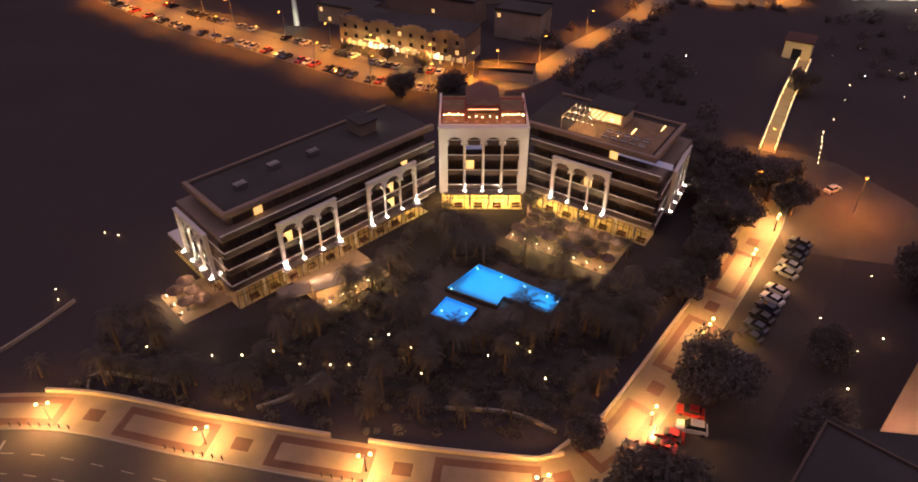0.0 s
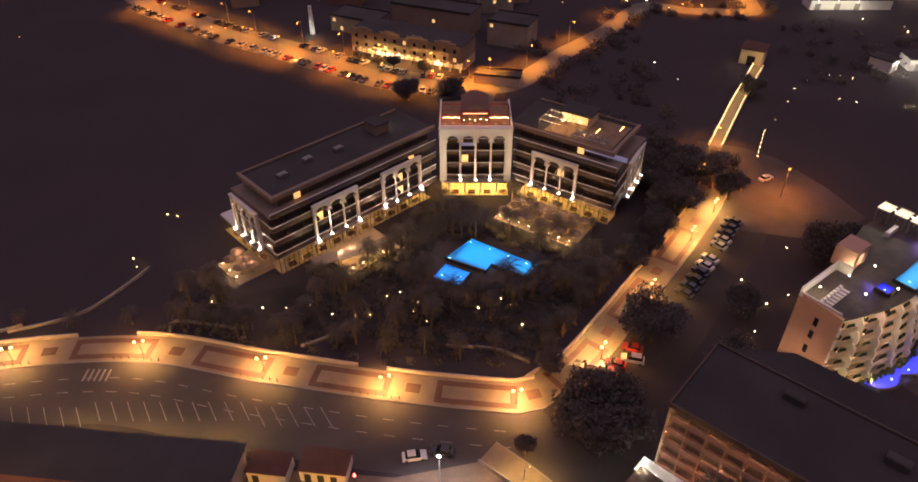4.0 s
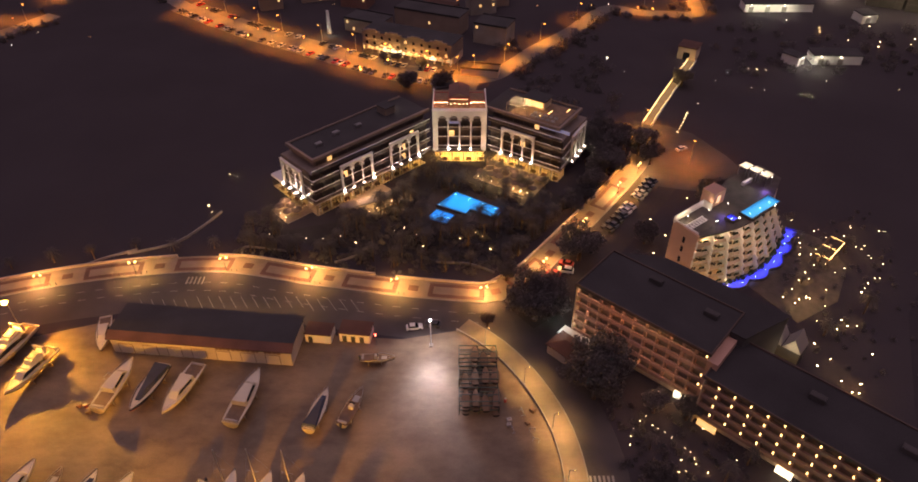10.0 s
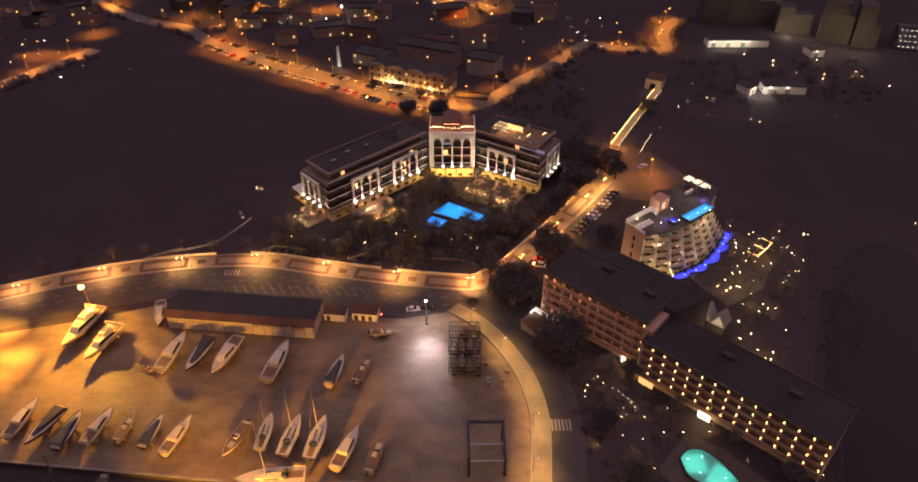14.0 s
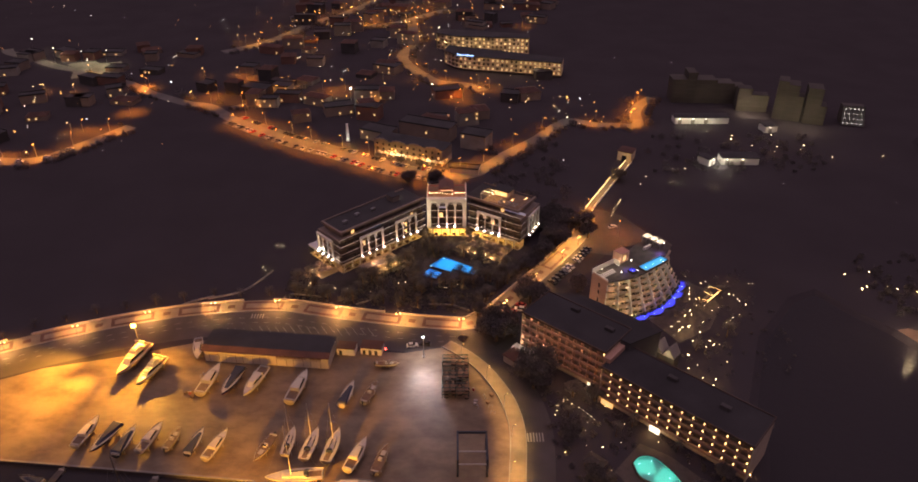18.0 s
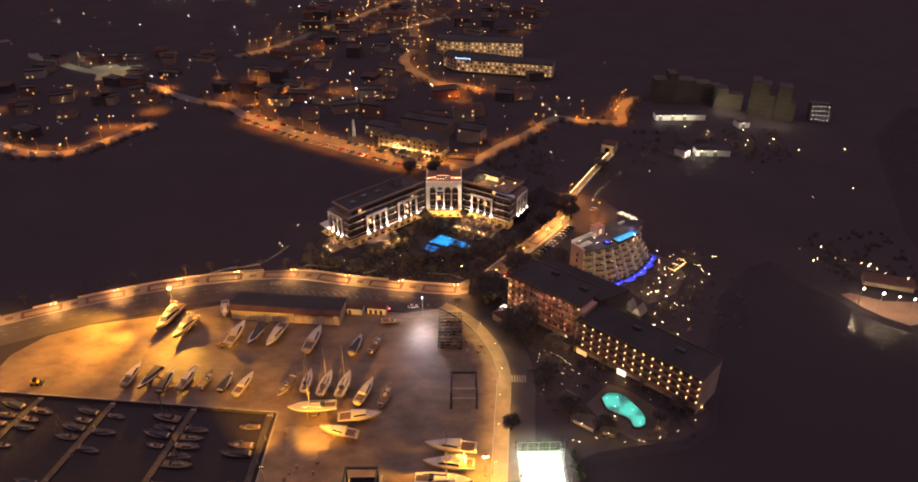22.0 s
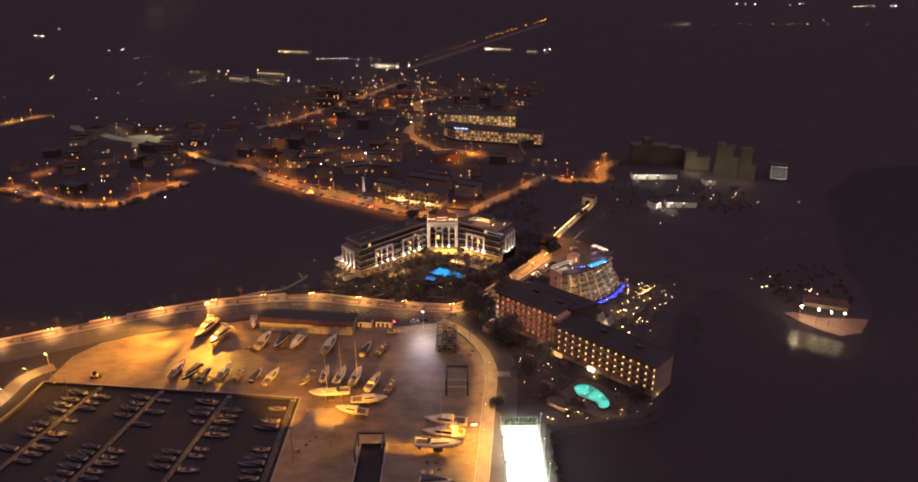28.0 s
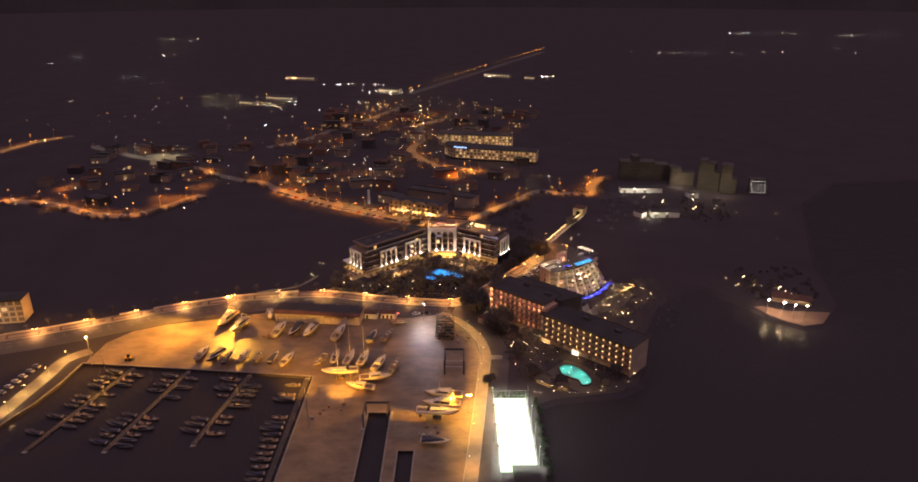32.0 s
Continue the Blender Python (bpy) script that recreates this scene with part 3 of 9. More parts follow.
BAY = mesh_of(boxes((0.05, 3.6, 0, 0.06, 0, 2.55)), BROWNGLASS)
BAYFRAME = mesh_of(boxes((0, 0.09, -0.05, 0.02, 0, 2.6), (1.78, 1.87, -0.05, 0.02, 0, 2.6), (3.56, 3.65, -0.05, 0.02, 0, 2.6), (0, 3.65, -0.05, 0.02, 2.5, 2.6)), DARKSTEEL)
DIVIDER = mesh_of(boxes((-0.05, 0.05, -1.5, 0, 0, 1.9)), BROWNGLASS)
LITBAY = mesh_of(boxes((0.1, 1.75, -0.02, 0.05, 0.05, 2.45)), G_WINDOW)


def wing(m, length, depth, frames, floors, top_back, lit=(), flip=False):
    """A wing: local x along the facade, y inwards. floors: slab heights; the top storey stands back by top_back."""
    ln = length
    z_top = floors[-1]
    roof_z = z_top + 2.85
    part("core_wall", boxes((0.3, ln - 0.3, 1.75, depth - 0.3, 4.4, z_top)), SHADEWALL, HOTEL, m=m)
    pa, pb = (-2.0, ln - top_back) if flip else (top_back, ln + 0.2)
    part("penthouse_wall", boxes((pa, pb, top_back, depth - 1.5, z_top, roof_z - 0.2)), SHADEWALL, HOTEL, m=m)
    part("roof_deck", boxes((pa - 1.2, pb + 1.2, top_back - 1.2, depth - 1, roof_z - 0.2, roof_z)), DECKROOF, HOTEL, "dark flat hotel roof", m=m)
    z = roof_z
    part("roof_parapet", boxes((pa - 1.5, pb + 1.5, top_back - 1.5, top_back - 0.6, z - 0.45, z + 0.75), (*((pb + 0.6, pb + 1.5) if flip else (pa - 1.5, pa - 0.6)), top_back - 0.6, depth - 1, z - 0.45, z + 0.75),
                               (pa - 0.6, pb + 0.6, depth - 1.4, depth - 1, z, z + 0.6), bevel=0.2), PARAPET, HOTEL, "sand-coloured roof parapet", m=m)
    for z in floors:
        part("balcony_slab", boxes((0, ln, 0.1, 1.9, z - 0.26, z)), SHADEWALL, HOTEL, m=m)
        part("balcony_rail", boxes((0, ln, -0.04, 0.14, z + 1.05, z + 1.2)), STUCCO, HOTEL, "white balustrade rail", m=m)
        part("balcony_glass", boxes((0.05, ln - 0.05, 0.06, 0.1, z, z + 1.05)), BROWNGLASS, HOTEL, "dark glass balustrade", m=m)
    n = int(ln / 3.85)
    step = ln / n
    for fi, z in enumerate(floors):
        back = top_back if z == z_top else 1.75
        for k in range(n):
            x = k * step + 0.1
            if z == z_top and not pa - 0.1 <= x <= pb - 3.6:
                continue
            mm = m @ at(x, back - 0.07, z + 0.02)
            piece("balcony_door", BAY, HOTEL, mm)
            piece("door_frame", BAYFRAME, HOTEL, mm)
            if k and z != z_top:
                piece("balcony_divider", DIVIDER, HOTEL, m @ at(k * step, 1.75, z))
            if (fi, k) in lit:
                piece("lit_room", LITBAY, HOTEL, mm @ at(0, -0.09, 0), "warm lit room behind glass")
                bulb(HOTEL, *(m @ Vector((x + 1, back - 0.9, z + 2.2))), 35, WARM, 0.1)
    for x0, x1, bays in frames:
        part("arcade_frame", arcade(x1 - x0, 9.6, bays, 0.6, 0.7, 0.75), STUCCO, HOTEL, "white arcaded frame over three bays", m=m @ at(x0, -0.05, 5.6))


WL = Matrix.Translation((-5, -126, 0)) @ at(-38.6 - 0.45, 91.7 + 0.5, 0, 43.9)
WR = Matrix.Translation((-5, -126, 0)) @ at(14.4 + 0.3, 126.0 + 0.5, 0, -33.4)
FLOORS = (5.75, 9.3, 12.85, 16.35)
wing(WL, 47.5, 17.5, ((10.0, 22.4, 3), (29.6, 41.8, 3)), FLOORS, 3.4, lit={(3, 2), (1, 3), (1, 9), (2, 10), (0, 9)})
wing(WR, 27.5, 20, ((5.6, 18.0, 3),), FLOORS, 3.4, lit={(3, 4), (1, 3)}, flip=True)
# the end faces
for m, ln, x0, x1 in ((Matrix.Translation((-5, -126, 0)) @ at(-51.2, 105.0, 0, -46.8), 17.5, 0.8, 12.2), (Matrix.Translation((-5, -126, 0)) @ at(38.2, 110.6, 0, 61.4), 20, 7.5, 19.6)):
    for z in FLOORS[:-1]:
        for k in range(4):
            piece("balcony_door", BAY, HOTEL, m @ at(0.9 + k * (ln - 2) / 4, 0.1, z + 0.02))
        part("balcony_slab", boxes((0.2, ln - 0.2, 0.1, 1.4, z - 0.26, z)), SHADEWALL, HOTEL, m=m)
        part("balcony_rail", boxes((0.2, ln - 0.2, -0.04, 0.14, z + 1.05, z + 1.2)), STUCCO, HOTEL, "white balustrade rail", m=m)
    part("arcade_frame", arcade(x1 - x0, 9.6, 3, 0.6, 0.7, 0.75), STUCCO, HOTEL, "white arcaded frame over three bays", m=m @ at(x0, -0.05, 5.6))

# centre block with a tall four-bay frame
C = at(-9.0, 0)
part("core_wall", boxes((0.2, 18.0, 2.2, 15, 4.6, 20.0)), STUCCO, HOTEL, m=C)
part("centre_frame", arcade(18.2, 14.9, 4, 0.75, 0.9, 1.9, edge=1.75), STUCCO, HOTEL, "tall white frame with four arched bays", m=C @ at(0, 0, 5.4))
for z in FLOORS:
    part("balcony_slab", boxes((1.75, 16.45, 0.02, 2.3, z - 0.25, z)), SHADEWALL, HOTEL, m=C)
    part("balcony_rail", boxes((1.75, 16.45, -0.3, -0.16, z + 1.05, z + 1.2)), STUCCO, HOTEL, m=C)
    part("balcony_glass", boxes((1.75, 16.45, -0.25, -0.21, z - 0.1, z + 1.05)), BROWNGLASS, HOTEL, "dark glass balustrade", m=C)
    for k in range(4):
        piece("balcony_door", BAY, HOTEL, C @ at(1.75 + 3.7 * k, 2.1, z + 0.02))
        piece("door_frame", BAYFRAME, HOTEL, C @ at(1.75 + 3.7 * k, 2.1, z + 0.02))
        if k:
            piece("balcony_divider", DIVIDER, HOTEL, C @ at(1.75 + 3.7 * k, 2.0, z))
piece("lit_room", LITBAY, HOTEL, C @ at(5.5, 2.0, 9.32), "warm lit room behind glass")
bulb(HOTEL, -2.6, 1.0, 10.9, 60, WARM)
G_BLUEROOM = glow("blue_room_light", (0.25, 0.4, 1.0), 0.16)
BLUEBAY = mesh_of(boxes((0.1, 3.5, -0.02, 0.05, 1.2, 2.45)), G_BLUEROOM)
for k in range(3):
    piece("blue_lit_room", BLUEBAY, HOTEL, C @ at(1.75 + 3.7 * k, 2.0, 16.37), "room washed in blue light")
piece("blue_lit_room", BLUEBAY, HOTEL, C @ at(1.75 + 3.7, 2.0, 12.87), "room washed in blue light")
for k in range(5):
    piece("blue_lit_room", BLUEBAY, HOTEL, WR @ at(17.5 + 1.9 * k, 3.2, 16.4), "room washed in blue light")

# glazed ground floor with a lit lobby behind it
SHEET = mesh_of(boxes((0.04, 1.16, -0.01, 0.01, 0.1, 3.9)), mat("clear_lobby_glass", (0.9, 0.9, 0.85), 0.05, vary=0.02, bump=0))
glass = SHEET.materials[0].node_tree.nodes["Principled BSDF"]
glass.inputs["Transmission Weight"].default_value = 1.0
glass.inputs["IOR"].default_value = 1.05
MULL = mesh_of(boxes((-0.05, 0.05, -0.06, 0.06, 0, 4.2)), DARKSTEEL)


def lobby(m, length, depth, lit):
    part("lobby_floor", boxes((0, length, 0, depth, 0.0, 0.1)), FLOORIN, HOTEL, "pale lobby floor", m=m)
    part("lobby_back_wall", boxes((0, length, depth - 0.2, depth, 0.1, 4.3)), CREAM, HOTEL, m=m)
    part("ground_floor_beam", boxes((-0.1, length + 0.1, -0.25, depth, 4.2, 4.85)), STUCCO, HOTEL, m=m)
    n = int(length / 1.2)
    for k in range(n):
        pane = piece("window_pane", SHEET, HOTEL, m @ at(k * length / n, 0.0))
        pane.visible_shadow = False
        piece("mullion", MULL, HOTEL, m @ at(k * length / n, 0.0))
    part("transom", boxes((0, length, -0.04, 0.04, 2.9, 2.98)), DARKSTEEL, HOTEL, m=m)
    for k in range(int(length / 4.2)):
        x = 2.0 + k * 4.2
        part("lobby_column", tube(bmesh.new(), x, 1.4, 0.1, 4.2, 0.28, 0.28, 12), STUCCO, HOTEL, m=m)
        part("lobby_sofa", boxes((x + 0.8, x + 2.6, 0.6, 1.4, 0.1, 0.55), (x + 0.8, x + 2.6, 1.2, 1.4, 0.55, 0.95), bevel=0.05), WOOD if k % 2 else TERRA, HOTEL, m=m)
    for x0, x1, w in lit:
        panel_lamp(HOTEL, m @ at((x0 + x1) / 2, depth * 0.45, 4.1), w, (1.0, 0.62, 0.17), x1 - x0, depth * 0.6)


lobby(C @ at(0.3, 0.6), 17.6, 7, ((0.5, 7.8, 900), (8.6, 17.0, 1700)))
lobby(WL @ at(1.0, 1.6), 45.5, 5, ((8, 11, 25), (25, 29, 40), (40, 45, 240)))
lobby(WR @ at(0.6, 1.6), 26.0, 5, ((0.5, 8, 760), (9, 18, 230), (18, 25, 90)))
lobby(Matrix.Translation((-5, -126, 0)) @ at(-51.0, 104.2, 0, -46.8) @ at(-9, 0.5), 18, 5, ((0.5, 7, 300), (8, 12, 50)))

# uplights at the feet of the piers
UP = mesh_of(tube(tube(bmesh.new(), 0, 0, 0, 0.35, 0.16, 0.2, 10), 0, 0, 0.35, 0.4, 0.24, 0.24, 10), DARKSTEEL)
UPLENS = mesh_of(tube(bmesh.new(), 0, 0, 0.405, 0.47, 0.24, 0.2, 12), glow("uplight_lens", (1.0, 0.86, 0.66), 90))


def uplight(m, x, z, watts):
    up = piece("uplight", UP, HOTEL, m @ at(x, -1.15, z), "small dark uplight with a white lens")
    piece("lens", UPLENS, up)
    spot(up, pose(0, 0.3, 0.75, 162, 0, 0), watts, (1.0, 0.86, 0.68), 136, 0.12)
    bulb(up, 0, 0.5, 0.6, watts * 0.14, (1.0, 0.86, 0.68), 0.12)


for m, xs in ((WL, (10.3, 22.1, 29.9, 41.5)), (WR, (5.9, 17.7))):
    for x in xs:
        part("pier_ledge", boxes((x - 0.7, x + 0.7, -1.6, 0.0, 5.35, 5.6)), STUCCO, HOTEL, m=m)
        uplight(m, x, 5.6, 5200)
for m, x0, x1 in ((WL, 10.0, 22.4), (WL, 29.6, 41.8), (WR, 5.6, 18.0)):
    part("frame_ledge", boxes((x0, x1, -1.0, 0.0, 5.3, 5.58)), SHADEWALL, HOTEL, m=m)
    for k in (1, 2):
        uplight(m @ at(0, 0.35), x0 + (x1 - x0) * k / 3, 5.58, 560)
EL, ER = Matrix.Translation((-5, -126, 0)) @ at(-51.2, 105.0, 0, -46.8), Matrix.Translation((-5, -126, 0)) @ at(38.2, 110.6, 0, 61.4)
part("frame_ledge", boxes((0.8, 12.2, -1.5, 0.0, 5.3, 5.58)), SHADEWALL, HOTEL, m=EL)
part("frame_ledge", boxes((7.5, 19.6, -1.5, 0.0, 5.3, 5.58)), SHADEWALL, HOTEL, m=ER)
for k, w in enumerate((2000, 480, 420, 2000)):
    uplight(EL, 1.1 + k * 3.6, 5.58, w)
    uplight(ER, 7.8 + k * 3.8, 5.58, 300)
part("frame_ledge", boxes((1.0, 17.2, -1.6, 0.0, 5.1, 5.38)), SHADEWALL, HOTEL, m=C)
for k in range(3):
    uplight(C, 5.4 + k * 3.7, 5.4, 700)
bulb(HOTEL, -10.5, -3.5, 7.0, 420, (1.0, 0.8, 0.58))
bulb(HOTEL, 11.0, -3.5, 7.0, 420, (1.0, 0.8, 0.58))

# roof terrace of the centre block: a steel pavilion with red light and strings of lamps
T = C @ at(0, 0, 20.0)
part("terrace_floor", boxes((0.2, 18.0, 0.5, 15, 0.0, 0.12)), WOOD, HOTEL, "timber roof terrace", m=T)
part("terrace_parapet", boxes((0.0, 18.2, -0.2, 0.3, 0.3, 0.75), (0.0, 0.4, 0.3, 15, 0, 0.75), (17.8, 18.2, 0.3, 15, 0, 0.75)), STUCCO, HOTEL, m=T)
for x0, x1, h in ((0.6, 5.4, 2.6), (5.6, 12.2, 4.2), (12.4, 17.6, 2.6)):
    y0, y1 = (2.5, 8.5) if h < 4 else (1.5, 10.5)
    for x in (x0, x1):
        for y in (y0, y1):
            part("pavilion_post", boxes((x - 0.08, x + 0.08, y - 0.08, y + 0.08, 0.12, h)), REDPAINT, HOTEL, m=T)
    part("pavilion_beam", boxes((x0, x1, y0 - 0.08, y0 + 0.08, h - 0.2, h), (x0, x1, y1 - 0.08, y1 + 0.08, h - 0.2, h), (x0 - 0.08, x0 + 0.08, y0, y1, h - 0.2, h), (x1 - 0.08, x1 + 0.08, y0, y1, h - 0.2, h)), REDPAINT, HOTEL, m=T)
    if h > 4:
        g = bmesh.new()
        a, b, c = (x0 + x1) / 2, h + 1.5, 0.06
        for s in (-1, 1):
            box(g, 0, 3.75, y0, y1, 0, c, m=at(a, 0, b) @ pose(0, 0, 0, 0, 24 * s if s > 0 else 180 - 24, 0))
        part("pavilion_roof", g, TERRA, HOTEL, "pitched reddish pavilion roof", m=T)
    for k in range(5):
        x = x0 + 0.5 + (x1 - x0 - 1) * k / 4
        part("string_lamp", ball(bmesh.new(), x, y0 - 0.1, 1.7 + 0.25 * (k % 2), 0.13), G_BALC, HOTEL, m=T)
    part("bar_counter", boxes((x0 + 0.6, x1 - 0.6, y0 + 2.6, y0 + 3.3, 0.12, 1.2), bevel=0.04), WOOD, HOTEL, m=T)
    part("red_light_band", boxes((x0 + 0.3, x1 - 0.3, y0 - 0.03, y0 + 0.03, h - 0.9, h - 0.75)), G_SCREEN, HOTEL, "glowing red light band", m=T)
    bulb(HOTEL, *(T @ Vector(((x0 + x1) / 2, y0 + 1.5, 2.1))), 230, (1.0, 0.32, 0.12), 0.3)
for k in range(8):
    part("terrace_table", boxes((-0.4, 0.4, -0.4, 0.4, 0.7, 0.76), (-0.05, 0.05, -0.05, 0.05, 0.12, 0.7)), PALEWOOD, HOTEL, m=T @ at(1.4 + 2.1 * k, 1.2 + (k % 2) * 0.4))

# roof bar of the east wing: pergola, lit kitchen block, decking
R2 = WR @ at(0, 0, 19.2)
part("roof_bar_deck", boxes((6, 24, 4, 17, 0.0, 0.15)), WOOD, HOTEL, "pale timber decking of the roof bar", m=R2)
part("roof_bar_house", boxes((7.5, 15, 11, 16.5, 0.15, 3.0)), CREAM, HOTEL, "cream roof bar building", m=R2)
part("roof_bar_roof", boxes((7.0, 15.5, 10.5, 17, 3.0, 3.3)), DECKROOF, HOTEL, m=R2)
part("roof_bar_window", boxes((8, 14.5, 10.93, 10.99, 0.7, 2.6)), G_WINDOW, HOTEL, "long lit window of the roof bar", m=R2)
for k in range(8):
    part("pergola_rafter", boxes((4.5 + k * 1.0, 4.6 + k * 1.0, 4.6, 11.0, 2.7, 2.85)), PALEWOOD, HOTEL, m=R2)
part("pergola_frame", boxes((4.3, 12, 4.5, 4.65, 2.55, 2.7), (4.3, 4.45, 4.5, 4.65, 0, 2.6), (11.9, 12.05, 4.5, 4.65, 0, 2.6), (8, 8.15, 4.5, 4.65, 0, 2.6)), PALEWOOD, HOTEL, m=R2)
for x, y, w in ((6, 7.5, 260), (9.5, 7, 300), (13.5, 8.5, 110), (9, 14, 60)):
    bulb(HOTEL, *(R2 @ Vector((x, y, 2.3))), w, (1.0, 0.5, 0.16), 0.2)
    part("pendant_lamp", ball(bmesh.new(), x, y, 2.5, 0.16), G_BALC, HOTEL, m=R2)
for k in range(22):
    x, y = 4.6 + (k % 8) * 1.05, 4.7 + (k // 8) * 2.9
    part("string_lamp", ball(bmesh.new(), x, y, 2.45, 0.09), G_BALC, HOTEL, m=R2)
for x, y in ((15.6, 6.0), (17.5, 9.5), (22, 14)):
    part("light_strip", boxes((x, x + 0.12, y, y + 2.6, 0.2, 0.3)), G_STRIP, HOTEL, m=R2)
for k in range(10):
    x, y = 13 + (k % 5) * 1.9, 5.0 + (k // 5) * 2.2
    part("lounge_sofa", boxes((x, x + 1.3, y, y + 0.8, 0.15, 0.5), (x, x + 1.3, y + 0.6, y + 0.8, 0.5, 0.85), bevel=0.05), CANVASPALE, HOTEL, m=R2)
part("stair_house", boxes((33, 37, 9, 13.5, 19.2, 21.8)), SHADEWALL, HOTEL, "darkened roof stair house", m=WL @ at(3, 0))
part("stair_roof", boxes((32.7, 37.3, 8.7, 13.8, 21.8, 22.0)), DECKROOF, HOTEL, m=WL @ at(3, 0))
part("lit_door", boxes((37.0, 37.06, 10.4, 11.6, 19.25, 21.4)), G_WINWHITE, HOTEL, "lit roof stair door", m=WL @ at(3, 0))
bulb(HOTEL, *(WL @ Vector((41, 11, 20.5))), 60, WHITE)
for x, y in ((8, 8), (16, 10), (24, 9)):
    part("roof_unit", boxes((x, x + 2.2, y, y + 1.4, 19.2, 20.2), (x + 0.3, x + 1.9, y + 0.3, y + 1.1, 20.2, 20.35), bevel=0.03), STEEL, HOTEL, "grey roof plant box", m=WL)

# ground-floor terraces with pergola roofs
for m, x0, x1, y0, n in ((WL, 12, 27, -9.5, 5), (WR, 1.5, 24, -11.5, 8), (EL, 3, 13, -8, 3)):
    part("terrace_paving", boxes((x0, x1, y0, 1.5, 0.0, 0.12)), PALEWOOD, HOTEL, "pale timber terrace", m=m)
    for k in range(n + 1):
        x = x0 + 0.2 + (x1 - x0 - 0.4) * k / n
        if k < n:
            part("terrace_table", boxes((-0.45, 0.45, -0.45, 0.45, 0.7, 0.76), (-0.05, 0.05, -0.05, 0.05, 0.12, 0.7)), PALEWOOD, HOTEL, m=m @ at(x + 1.2, y0 + 3))
            part("terrace_lamp", ball(bmesh.new(), x + 1.2, y0 + 0.7, 0.9, 0.12), G_BALC, HOTEL, m=m)
            part("planter", boxes((x + 0.2, x + 1.0, y0 + 0.1, y0 + 0.6, 0.1, 0.75), bevel=0.04), PARAPET, HOTEL, "pale planter at the terrace edge", m=m)
            bulb(HOTEL, *(m @ Vector((x + 1.2, y0 - 0.5, 1.3))), 330, (1.0, 0.6, 0.25), 0.1)
            bulb(HOTEL, *(m @ Vector((x + 1.2, y0 * 0.42, 3.6))), 240, (1.0, 0.56, 0.3), 0.2)


TANCANVAS = mat("tan_parasol_canvas", (0.15, 0.105, 0.085), 0.9, vary=0.2, fine=10)


def parasol(m, s, canvas):
    ob = thing("parasol", Matrix.Translation((5, 126, 0)) @ m, "open square canvas parasol on the hotel terrace", "parasol", group="terrace parasols")
    part("pole", tube(bmesh.new(), 0, 0, 0, 2.6, 0.04, 0.04, 8), WOOD, ob)
    part("base", boxes((-0.35, 0.35, -0.35, 0.35, 0, 0.12), bevel=0.03), GREYWALL, ob)
    g = bmesh.new()
    c = g.verts.new((0, 0, 2.75))
    rim = [g.verts.new((s * math.cos(a), s * math.sin(a), 2.15)) for a in [math.pi / 4 + k * math.pi / 4 for k in range(8)]]
    hem = [g.verts.new((v.co.x * 1.01, v.co.y * 1.01, 1.98)) for v in rim]
    for k in range(8):
        g.faces.new((c, rim[k], rim[(k + 1) % 8]))
        g.faces.new((rim[k], hem[k], hem[(k + 1) % 8], rim[(k + 1) % 8]))
    part("canopy", g, canvas, ob)


for m, x0, x1, ys in ((WL, 13.5, 26, (-3, -6.2)), (WR, 3.5, 23, (-2.8, -6, -9)), (EL, 4.5, 12, (-3, -6))):
    for j, y in enumerate(ys):
        x = x0 + (j % 2) * 1.4
        while x < x1:
            spot_m, size = m @ at(x + rng.uniform(-0.3, 0.3), y + rng.uniform(-0.4, 0.4), 0.12, rng.uniform(-15, 15)), rng.uniform(1.4, 1.75)
            if m is not WL:
                parasol(spot_m, size, TANCANVAS)
            x += rng.uniform(2.9, 3.7)

# pale awnings over the left terrace, lamp-lit underneath
AWNING = mat("pale_awning_cloth", (0.3, 0.25, 0.21), 0.9, vary=0.2, scale=0.6, fine=8)
for k in range(3):
    ob = thing("terrace_awning", at(-31.5, 93.2, 0, 27.4) @ at(k * 6.1, -0.25 * k), "pale cloth awning on timber posts with lamps beneath", "awning", group="terrace awnings")
    part("cloth", boxes((0, 5.7, 0, 3.5, 2.8, 2.88), (0, 5.7, -0.06, 0.0, 2.55, 2.88), bevel=0.03), AWNING, ob)
    for x in (0.12, 5.58):
        for y in (0.12, 3.38):
            part("post", boxes((x - 0.06, x + 0.06, y - 0.06, y + 0.06, 0.12, 2.8)), WOOD, ob)
    for x in (0.5, 2.3, 4.1):
        part("planter", boxes((x, x + 1.1, -0.5, 0.0, 0.1, 0.85), bevel=0.04), PARAPET, ob, "pale planter at the terrace edge")
    part("lamp", ball(bmesh.new(), 2.8, 1.2, 2.55, 0.14), G_BALC, ob, "small glowing lamp")
    bulb(ob, 2.8, 1.0, 2.2, 300, (1.0, 0.6, 0.25), 0.15)

